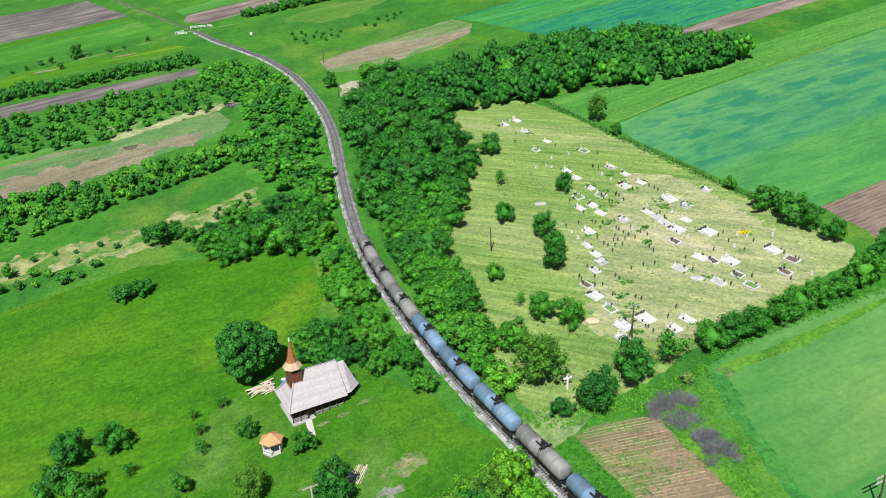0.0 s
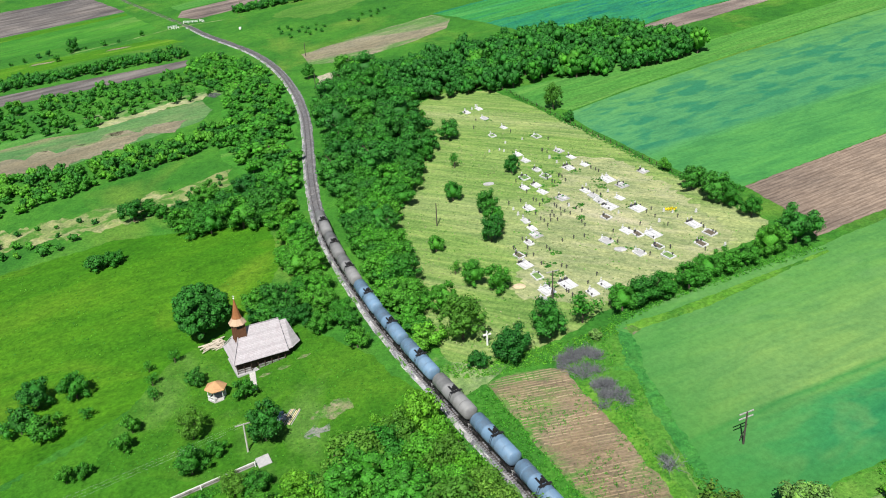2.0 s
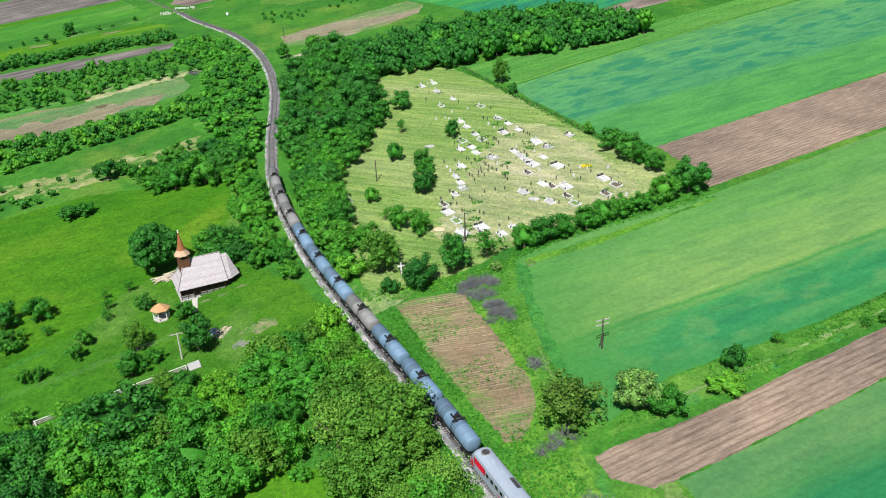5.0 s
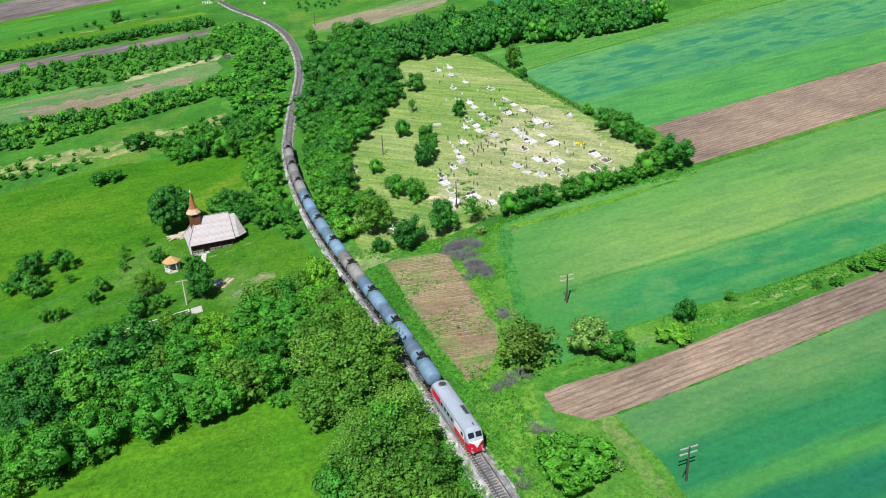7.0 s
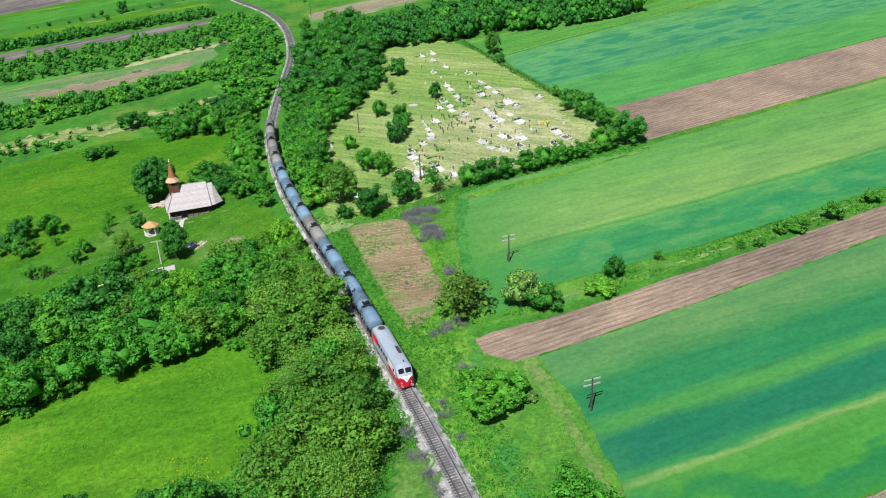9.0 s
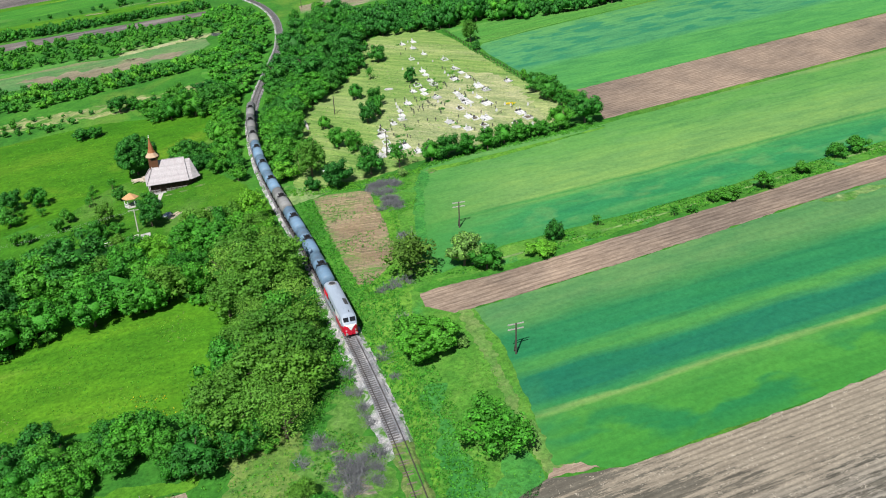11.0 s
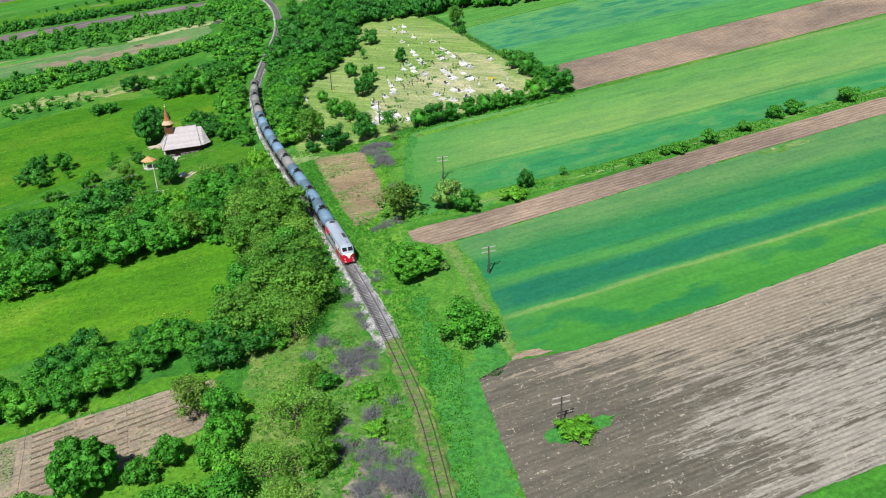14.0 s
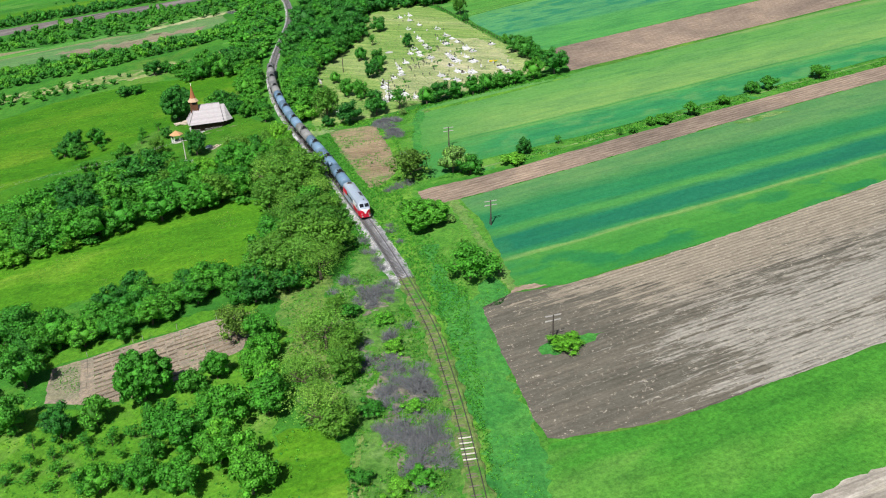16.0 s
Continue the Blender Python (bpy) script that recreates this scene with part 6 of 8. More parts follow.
# ---- the wooden church ----
def build_church():
    root = thing("wooden_church", "small dark timber church with a grey shingled roof and brown spire", "church")
    bm = bmesh.new()
    box(bm, 12.0, 7.6, 2.0, Matrix.Translation((6.4, 4.0, -1.85)), 0.05)
    part("stone_base", bm, GREYSTONE, root)
    bm = bmesh.new()
    box(bm, 10.2, 5.4, 3.1, Matrix.Translation((6.0, 4.2, 0.1)))
    loft(bm, [[(11.0, 1.9, z), (12.6, 3.0, z), (12.6, 5.4, z), (11.0, 6.5, z)] for z in (0.1, 3.2)])
    part("wall", bm, TIMBER, root, "dark weathered timber wall")

    # roof in stepped courses of shingles, hipped at the west, round an apse at the east
    def roof(name, eave, ridge, z0, z1, courses):
        whole = new(name)
        whole.parent = root
        whole["label"] = "weathered grey shingle roof in courses"
        for k in range(courses):
            bm = bmesh.new()
            a, b = k / courses, (k + 1.12) / courses
            lo = [tuple(p[i] + (q[i] - p[i]) * a for i in (0, 1)) for p, q in zip(eave, ridge)]
            hi = [tuple(p[i] + (q[i] - p[i]) * min(1, b) for i in (0, 1)) for p, q in zip(eave, ridge)]
            f = lambda t: z0 + (z1 - z0) * (t ** 1.12)
            n = len(lo)
            lv = [bm.verts.new((*p, f(a) + 0.05)) for p in lo]
            lb = [bm.verts.new((*p, f(a) - 0.03)) for p in lo]
            hv = [bm.verts.new((*p, f(min(1, b)))) for p in hi]
            for i in range(n):
                j = (i + 1) % n
                bm.faces.new((lv[i], lv[j], hv[j], hv[i]))
                bm.faces.new((lb[i], lb[j], lv[j], lv[i]))
            part("shingle_course", bm, SHINGLE, whole)
        return whole
    roof("roof", [(0, 0), (10.6, 0), (10.6, 8.4), (0, 8.4)], [(2.9, 4.2), (10.4, 4.1), (10.4, 4.3), (2.9, 4.2)], 2.75, 8.2, 22)
    roof("apse_roof", [(10.0, 0.45), (11.6, 0.8), (13.7, 2.6), (13.7, 5.8), (11.6, 7.6), (10.0, 7.95)], [(10.0, 4.15), (11.6, 4.18), (11.8, 4.2), (11.8, 4.22), (11.6, 4.24), (10.0, 4.26)], 2.7, 7.7, 20)
    for a, b in (((0, 0, 2.85), (2.9, 4.2, 8.3)), ((0, 8.4, 2.85), (2.9, 4.2, 8.3)), ((2.9, 4.2, 8.3), (10.4, 4.2, 8.3))):
        bm = bmesh.new()
        rod(bm, a, b, 0.10, 0.08, 5)
        part("ridge_cap", bm, SHINGLE, root)
    # tower
    tx, ty = 2.75, 4.2
    bm = bmesh.new()
    box(bm, 2.1, 2.1, 5.6, Matrix.Translation((tx, ty, 4.2)))
    for dx in (-1, 1):
        for dy in (-1, 1):
            box(bm, 0.2, 0.2, 5.6, Matrix.Translation((tx + dx * 1.02, ty + dy * 1.02, 4.2)))
    for k in range(9):
        for dy in (-1, 1):
            box(bm, 0.05, 0.04, 5.5, Matrix.Translation((tx - 0.9 + k * 0.225, ty + dy * 1.065, 4.25)))
            box(bm, 0.04, 0.05, 5.5, Matrix.Translation((tx + dy * 1.065, ty - 0.9 + k * 0.225, 4.25)))
    tower = part("tower", bm, plain("brown_tower_boards", (0.13, 0.055, 0.028), 0.8, 0, 0.3, 2.5, 0.4, (1, 1, 0.3)), root, "brown boarded bell tower")
    # Black sheets on the closed tower stand for the shaded belfry openings.
    for sx, sy in ((0, -1), (0, 1), (1, 0), (-1, 0)):
        bm = bmesh.new()
        box(bm, 1.0 if sy else 0.05, 1.0 if sx else 0.05, 0.8, Matrix.Translation((tx + sx * 1.08, ty + sy * 1.08, 8.75)))
        part("belfry_opening", bm, BLACK, tower)
    ring = lambda r, z, n=8: [(tx + r * math.cos(2 * math.pi * (k + 0.5) / n), ty + r * math.sin(2 * math.pi * (k + 0.5) / n), z) for k in range(n)]
    bm = bmesh.new()
    loft(bm, [ring(1.72, 9.6), ring(1.72, 9.72), ring(1.25, 10.35), ring(0.85, 11.0), ring(0.8, 11.05)])
    part("spire_skirt", bm, SHINGLE_NEW, tower, "pale flared shingle skirt")
    bm = bmesh.new()
    loft(bm, [ring(0.98, 10.8), ring(0.72, 11.6), ring(0.4, 13.2), ring(0.07, 15.0)])
    part("spire", bm, COPPER, tower, "brown pointed spire")
    bm = bmesh.new()
    bmesh.ops.create_icosphere(bm, subdivisions=2, radius=0.16, matrix=Matrix.Translation((tx, ty, 15.05)))
    rod(bm, (tx, ty, 15.0), (tx, ty, 15.75), 0.035)
    rod(bm, (tx - 0.2, ty, 15.5), (tx + 0.2, ty, 15.5), 0.03)
    part("spire_cross", bm, WHITE, tower)
    # porch posts and rail along the long side; posts coloured dark for the eave's shade
    for k in range(8):
        bm = bmesh.new()
        box(bm, 0.16, 0.16, 2.75, Matrix.Translation((0.7 + k * 1.32, 0.7, 0.05)))
        part("porch_post", bm, TIMBER, root)
    for x0, x1 in ((0.7, 3.2), (4.7, 9.9)):
        bm = bmesh.new()
        for z in (0.35, 0.95):
            box(bm, x1 - x0, 0.08, 0.1, Matrix.Translation(((x0 + x1) / 2, 0.7, z)))
        k = x0
        while k < x1:
            box(bm, 0.07, 0.05, 0.85, Matrix.Translation((k, 0.7, 0.12)))
            k += 0.2
        part("porch_railing", bm, TIMBER_GREY, root, "grey wooden porch railing")
    bm = bmesh.new()
    box(bm, 10.6, 1.7, 0.3, Matrix.Translation((5.8, 1.1, -0.2)))
    part("porch_floor", bm, TIMBER_GREY, root)
    bm = bmesh.new()
    box(bm, 0.9, 0.06, 1.9, Matrix.Translation((3.9, 1.47, 0.15)))
    part("door", bm, plain("church_door_wood", (0.05, 0.03, 0.02), 0.8), root, "dark wooden door")
    return root


CH = Vector((0.876, 0.482))
church = build_church()
church.matrix_basis = stand(-39.6 - 0.9 * CH.x, 114.4 - 0.9 * CH.y, 0.45, CH) @ Matrix.Diagonal((1.07, 1.02, 1.0, 1))

gaz = thing("garden_gazebo", "small six-sided gazebo with an orange shingle roof and white rails", "gazebo")
hexa = lambda r, z: [(r * math.cos(math.pi * k / 3), r * math.sin(math.pi * k / 3), z) for k in range(6)]
bm = bmesh.new()
loft(bm, [hexa(2.0, 2.15), hexa(2.0, 2.25), hexa(1.0, 2.85), hexa(0.08, 3.35)])
part("roof", bm, plain("orange_shingles", (0.50, 0.29, 0.14), 0.8, 0, 0.25, 3, 0.4), gaz, "orange-brown shingle roof")
for k in range(6):
    x, y, _ = hexa(1.5, 0)[k]
    x2, y2, _ = hexa(1.5, 0)[(k + 1) % 6]
    bm = bmesh.new()
    box(bm, 0.12, 0.12, 2.3, Matrix.Translation((x, y, 0)))
    part("post", bm, WHITE, gaz)
    if k != 4:
        bm = bmesh.new()
        for z in (0.3, 0.85):
            rod(bm, (x, y, z), (x2, y2, z), 0.05)
        for t in (0.2, 0.4, 0.6, 0.8):
            rod(bm, (x + (x2 - x) * t, y + (y2 - y) * t, 0.3), (x + (x2 - x) * t, y + (y2 - y) * t, 0.85), 0.03)
        part("railing", bm, WHITE, gaz)
bm = bmesh.new()
loft(bm, [hexa(1.6, -0.1), hexa(1.6, 0.12)])
part("floor_deck", bm, CONCRETE, gaz)
gaz.matrix_basis = stand(-42.8, 108.8, 0.05, CH) @ Matrix.Scale(1.12, 4)


# ---- poles ----
def pole(u, v, h, arms, label, heading=(0.9, 0.45), pale=False):
    root = thing("utility_pole", label, "utility pole", "poles along the railway")
    bm = bmesh.new()
    rod(bm, (0, 0, -0.2), (0, 0, h), 0.17, 0.12, 8)
    part("shaft", bm, CONCRETE if pale else plain("tarred_pole", (0.06, 0.05, 0.045), 0.85), root)
    for k in range(arms):
        z = h - 0.3 - k * 0.95
        bm = bmesh.new()
        box(bm, 2.9, 0.14, 0.17, Matrix.Translation((0, 0.13, z)))
        arm = part("crossarm", bm, plain("weathered_arm", (0.36, 0.35, 0.34), 0.85), root, "grey weathered crossarm")
        for x in (-1.3, -0.8, 0.8, 1.3):
            bm = bmesh.new()
            rod(bm, (x, 0.13, z + 0.12), (x, 0.13, z + 0.28), 0.04, 0.03, 6)
            part("insulator", bm, GREYSTONE, arm)
    # Dark brace added for the shadow bars at the pole's foot.
    if arms:
        bm = bmesh.new()
        rod(bm, (0, 0.9, -0.1), (0, 0.1, h * 0.45), 0.09, 0.08, 6)
        part("strut", bm, plain("shadow_dark_strut", (0.06, 0.05, 0.045), 0.85), root)
    root.matrix_basis = stand(u, v, 0, heading)
    return root


pole(49.6, 84.0, 6.2, 2, "dark wooden telegraph pole with two dark crossarms in the wheat")
pole(64.7, 35.5, 6.0, 2, "dark wooden telegraph pole with two dark crossarms in the dark wheat")
pole(78.7, -11.4, 6.0, 2, "dark wooden telegraph pole with crossarms in the ploughed field")
pole(-1.2, 170.6, 6.2, 0, "bare dark wooden pole in the mown cemetery")
pole(24.1, 130.4, 7.2, 1, "dark wooden power pole beside white graves")
pole(-33.1, 92.7, 6.0, 1, "pale concrete power pole beside the footbridge", pale=True)
pole(-52.8, 302.0, 6.0, 0, "bare wooden pole beside the railway curve")
pole(-65.0, 352.0, 6.0, 0, "distant bare wooden pole by the bare field")


# ---- cemetery ----
GDIR = Vector((3.1, -5.1)).normalized()
grave_rng = random.Random(8)


def wreath_mesh(mat):
    """A round wreath lying flat."""
    V, F = [], []
    for i in range(10):
        a = 2 * math.pi * i / 10
        for j in range(5):
            b = 2 * math.pi * j / 5
            r = 0.30 + 0.13 * math.cos(b)
            V.append((r * math.cos(a), r * math.sin(a), 0.11 * math.sin(b)))
            F.append((i * 5 + j, (i + 1) % 10 * 5 + j, (i + 1) % 10 * 5 + (j + 1) % 5, i * 5 + (j + 1) % 5))
    return mesh_of("wreath", V, F, mat)


WREATHS = [wreath_mesh(m) for m in (MARBLE, LEAF_DARK, MARBLE)]


def grave(u, v, size, style, label):
    root = thing("grave", label, "grave", "graves of the cemetery")
    L, Wd = {"slab": (2.9, 1.7), "double": (3.7, 2.5), "kerb": (3.0, 1.9), "grey": (3.0, 2.1)}[style]
    L, Wd = L * size, Wd * size * grave_rng.uniform(0.9, 1.15)
    stone_mat = GREYSTONE if style == "grey" else MARBLE
    bm = bmesh.new()
    if style == "kerb":
        for sx, sy, dx, dy in ((L, 0.26, 0, Wd / 2), (L, 0.26, 0, -Wd / 2), (0.26, Wd, L / 2, 0), (0.26, Wd, -L / 2, 0)):
            box(bm, sx, sy, 0.42, Matrix.Translation((dx, dy, -0.08)), 0.02)
        part("kerb", bm, MARBLE, root)
        bm = bmesh.new()
        box(bm, L - 0.26, Wd - 0.26, 0.3, Matrix.Translation((0, 0, -0.08)), 0.05)
        part("soil_bed", bm, grave_rng.choice((GRAVESOIL, DRYGRASS, GREYSTONE)), root)
    else:
        box(bm, L + 0.35, Wd + 0.35, 0.28, Matrix.Translation((0, 0, -0.08)), 0.03)
        part("plinth", bm, stone_mat, root)
        for y in ((-0.25, 0.25) if style == "double" else (0,)):
            bm = bmesh.new()
            box(bm, L * 0.78, Wd * (0.42 if style == "double" else 0.7), 0.26, Matrix.Translation((0.1 * L, y * Wd, 0.19)), 0.06)
            part("slab", bm, stone_mat, root)
    if style == "grey":
        for k in range(9):
            wreath = new("wreath", WREATHS[k % 3])
            wreath.parent = root
            wreath.matrix_basis = Matrix.Translation((grave_rng.uniform(-0.42, 0.42) * L, grave_rng.uniform(-0.42, 0.42) * Wd, grave_rng.uniform(0.24, 0.45))) @ Matrix.Rotation(grave_rng.uniform(0, 3), 4, "Z") @ Matrix.Rotation(grave_rng.uniform(-0.5, 0.5), 4, "X")
    for y in ((-0.25, 0.25) if style == "double" else (0,)):
        bm = bmesh.new()
        w = min(1.1, Wd * 0.42)
        loft(bm, [[(x, y * Wd - w / 2, 0.1), (x, y * Wd + w / 2, 0.1), (x, y * Wd + w / 2, 0.62), (x, y * Wd + 0.25 * w, 0.8), (x, y * Wd - 0.25 * w, 0.8), (x, y * Wd - w / 2, 0.62)] for x in (-L / 2 + 0.02, -L / 2 + 0.2)])
        stone = part("headstone", bm, MARBLE if grave_rng.random() < 0.55 else DARKSTONE, root)
        bm = bmesh.new()
        rod(bm, (-L / 2 + 0.1, y * Wd, 0.78), (-L / 2 + 0.1, y * Wd, 1.4), 0.055)
        rod(bm, (-L / 2 + 0.1, y * Wd - 0.24, 1.18), (-L / 2 + 0.1, y * Wd + 0.24, 1.18), 0.05)
        part("cross", bm, MARBLE, stone)
    for _ in range(grave_rng.choice((0, 1, 1, 2))):
        bm = bmesh.new()
        rod(bm, (0, 0, 0), (0, 0, 0.5), 0.12, 0.2, 8)
        vase = part("flower_vase", bm, DARKSTONE, root)
        vase.location = (grave_rng.uniform(-0.4, 0.45) * L, grave_rng.choice((-0.48, 0.48)) * Wd, 0.18)
    root.matrix_basis = lie(u, v, 0, Vector(GDIR).lerp(Vector((grave_rng.uniform(-1, 1), -1)), 0.10))
    return root


SLABS = [(22.1, 210.5), (24.0, 205.3), (22.4, 187.2), (25.6, 188.0), (26.9, 183.4), (37.0, 204.1), (40.0, 197.8), (37.9, 181.2), (45.8, 174.8), (22.6, 174.7), (21.2, 167.9), (22.5, 163.6), (7.4, 251.8), (11.6, 254.0), (19.1, 233.6), (35.8, 134.6), (32.8, 132.1), (44.4, 157.2)]
DOUBLES = [(35.4, 197.0), (44.7, 186.6), (42.6, 170.7), (49.1, 168.0), (60.0, 156.9), (19.6, 146.5), (23.4, 134.6), (28.0, 136.4), (50.0, 154.2)]
KERBS = [(22.8, 193.6), (26.6, 198.0), (28.6, 193.0), (39.5, 177.6), (40.6, 174.4), (40.9, 165.1), (28.7, 222.8), (15.2, 227.8), (13.2, 243.8), (21.2, 156.4), (18.5, 150.9), (21.8, 141.0), (39.0, 153.4), (62.4, 152.0), (59.3, 147.5), (46.6, 155.0), (49.9, 148.4), (51.2, 143.9), (45.3, 146.4)]
GREYS = [(34.1, 209.7), (47.6, 182.0), (31.6, 178.5), (54.5, 189.2), (22.4, 130.6), (23.2, 160.0)]
GRAVE_LABELS = {"slab": "white stone grave slab with a headstone and cross", "double": "wide white double grave with two headstones", "kerb": "white kerbed grave filled with earth", "grey": "grey grave heaped with pale wreaths"}
for st, places in (("slab", SLABS), ("double", DOUBLES), ("kerb", KERBS), ("grey", GREYS)):
    for u, v in places:
        grave(u, v, grave_rng.uniform(0.78, 1.02), st, GRAVE_LABELS[st])
headstone_root = thing("white_headstone", "small pale upright headstone in mown grass", "headstone", "headstones of the cemetery")
bm = bmesh.new()
box(bm, 0.5, 0.75, 0.16, Matrix.Translation((0, 0, -0.05)), 0.02)
part("footing", bm, GREYSTONE, headstone_root)
bm = bmesh.new()
loft(bm, [[(x, -0.3, 0.1), (x, 0.3, 0.1), (x, 0.3, 0.75), (x, 0.16, 0.98), (x, -0.16, 0.98), (x, -0.3, 0.75)] for x in (-0.09, 0.09)])
part("stone", bm, MARBLE, headstone_root)
STONES = [(30.9, 205.3), (32.6, 201.5), (43.5, 179.2), (44.1, 166.7), (32.7, 173.5), (18.6, 175.0), (19.6, 171.7), (16.9, 215.6), (13.8, 215.1), (18.2, 214.0), (18.9, 220.4), (47.6, 169.3), (62.0, 162.9), (52.6, 160.0), (54.8, 165.1), (56.7, 164.0), (10.5, 256.8), (24.2, 221.9), (64.0, 145.6), (9.2, 254.4), (38.6, 184.4)]
for i, (u, v) in enumerate(STONES):
    m = stand(u, v, 0, Vector(GDIR).lerp(Vector((grave_rng.uniform(-1, 1), -1)), 0.2)) @ Matrix.Scale(grave_rng.uniform(0.7, 1.0), 4)
    if i:
        copy_thing(headstone_root, m)
    else:
        headstone_root.matrix_basis = m
cross_root = thing("grave_cross", "small dark wooden grave cross in mown grass", "grave cross", "crosses of the cemetery")
bm = bmesh.new()
box(bm, 0.15, 0.15, 1.15, Matrix.Translation((0, 0, -0.1)))
part("upright", bm, DARKSTONE, cross_root)
bm = bmesh.new()
box(bm, 0.12, 0.55, 0.14, Matrix.Translation((0, 0, 0.66)))
part("crossbar", bm, DARKSTONE, cross_root)
CROSSES = [(32.1, 191.8), (32.9, 191.0), (33.6, 188.5), (28.9, 190.9), (30.0, 188.9), (24.1, 178.8), (24.7, 178.1), (25.4, 175.3), (29.1, 174.4), (29.5, 173.3), (28.1, 170.6), (28.4, 168.3), (29.0, 166.1), (30.3, 171.6), (31.3, 170.2), (32.4, 168.6), (24.0, 170.6), (25.0, 167.5), (25.7, 166.3), (29.3, 210.7), (20.3, 191.5), (22.7, 184.0), (20.7, 178.9), (17.6, 178.3), (41.3, 194.7), (35.2, 161.8), (34.7, 163.8), (34.2, 171.1), (35.4, 169.3), (40.7, 179.4), (41.2, 177.1), (43.0, 191.8), (42.3, 193.2), (36.9, 194.1)]
CROSSES_SOUTH = [(50.6, 165.2), (52.1, 162.4), (54.1, 157.7), (57.2, 161.2), (47.9, 159.3), (61.6, 154.7), (9.4, 235.9), (21.0, 229.0), (29.2, 211.1), (17.3, 154.3), (17.7, 153.0), (19.7, 158.1), (21.8, 150.0), (25.6, 151.7), (25.1, 153.0), (29.0, 155.4), (31.8, 156.3), (34.6, 138.8), (41.2, 157.2), (27.4, 133.4), (27.8, 133.0), (28.4, 131.5), (32.2, 135.7), (28.6, 143.1), (23.2, 145.7), (20.7, 153.6)]
spots = list(CROSSES + CROSSES_SOUTH)
for u, v in CROSSES[:20:2] + CROSSES_SOUTH[::4] + KERBS[::2]:
    spots.append((u + grave_rng.gauss(0, 2.2), v + grave_rng.gauss(0, 3.0)))
for i, (u, v) in enumerate(spots):
    m = stand(u, v, 0, Vector(GDIR).lerp(Vector((grave_rng.uniform(-1, 1), -1)), 0.2)) @ Matrix.Rotation(radians(grave_rng.uniform(-6, 6)), 4, "X")
    if i:
        copy_thing(cross_root, m)
    else:
        cross_root.matrix_basis = m

big_cross = thing("white_cross", "tall white roadside cross beside a tree", "cross")
bm = bmesh.new()
box(bm, 0.3, 0.3, 3.4, Matrix.Translation((0, 0, -0.1)), 0.03)
part("upright", bm, WHITE, big_cross)
bm = bmesh.new()
box(bm, 1.7, 0.28, 0.3, Matrix.Translation((0, 0, 2.3)), 0.03)
part("crossbar", bm, WHITE, big_cross)
big_cross.matrix_basis = stand(9.9, 117.2, 0, (0.9, 0.4))

low = thing("concrete_wall", "low pale concrete wall at the wood's edge", "wall")
bm = bmesh.new()
box(bm, 7.8, 0.7, 0.8, Matrix(), 0.03)
part("wall_block", bm, CONCRETE, low)
low.matrix_basis = lie(-8.3, 161.5, 0, (3.2, -7.2))


# ---- low growth ----
def strewn(poly, n, rng, hole=None):
    xs, ys = [p[0] for p in poly], [p[1] for p in poly]
    out, guard = [], 0
    while len(out) < n and guard < 30 * n:
        guard += 1
        p = (rng.uniform(min(xs), max(xs)), rng.uniform(min(ys), max(ys)))
        if inside(p, poly) and not (hole and hole(*p)):
            out.append(p)
    return out


def weeds(name, poly, n, label, mats, weights, size, seed, leaves=10, leaf=0.34, patchy=0.0, hole=None):
    """Low leafy hummocks over a stretch of ground, as one object."""
    rng, nr = random.Random(seed), np.random.default_rng(seed)
    V, S = [], []
    for u, v in strewn(poly, n, rng, hole):
        if patchy and noise.noise((u * 0.12, v * 0.12, seed)) < patchy:
            continue
        s = rng.uniform(*size)
        e = nr.normal(size=(leaves, 3))
        e[:, 2] = np.abs(e[:, 2]) + 0.2
        e /= np.linalg.norm(e, axis=1)[:, None]
        pos = e * s * nr.uniform(0.5, 1.0, (leaves, 1)) * (1, 1, 0.75) + np.array(G(u, v, 0.03))
        nrm = e + nr.normal(scale=0.5, size=(leaves, 3))
        nrm /= np.linalg.norm(nrm, axis=1)[:, None]
        t1 = np.cross(nrm, nr.normal(size=(leaves, 3)))
        t1 /= np.linalg.norm(t1, axis=1)[:, None]
        t2 = np.cross(nrm, t1)
        w = leaf * nr.uniform(0.6, 1.4, (leaves, 1)) * (0.6 + 0.5 * s)
        V.append(np.stack([pos - t1 * w * 0.5, pos + t2 * w * 0.34, pos + t1 * w * 0.5, pos - t2 * w * 0.34], 1).reshape(-1, 3))
        S.append(np.full(leaves, rng.choices(range(len(mats)), weights)[0]))
    V = np.concatenate(V)
    ob = new(name, quad_mesh(name, V, np.arange(len(V)).reshape(-1, 4), mats, np.concatenate(S)))
    return tagged(ob, label, "plants", "", "stuff")


def near_track(u, v):
    return not off_track(u, v, 2.4)


EAST_VERGE = [(25, 106), (35, 119), (41, 81), (47, 63), (43.5, 57), (51, 48), (60, 36), (67, 15), (70, 7), (65, 1), (71, -16), (78, -36), (81, -60), (72, -60), (62, -10), (51, 14), (38, 42), (37.5, 62), (31, 90)]
weeds("weeds", EAST_VERGE, 2600, "rank weeds and tall grass beside the railway", [LEAF_SUNNY, LEAF_BRIGHT, LEAF_FRESH], (3, 5, 2), (0.1, 0.3), 41, 8, 0.2, patchy=0.05, hole=near_track)
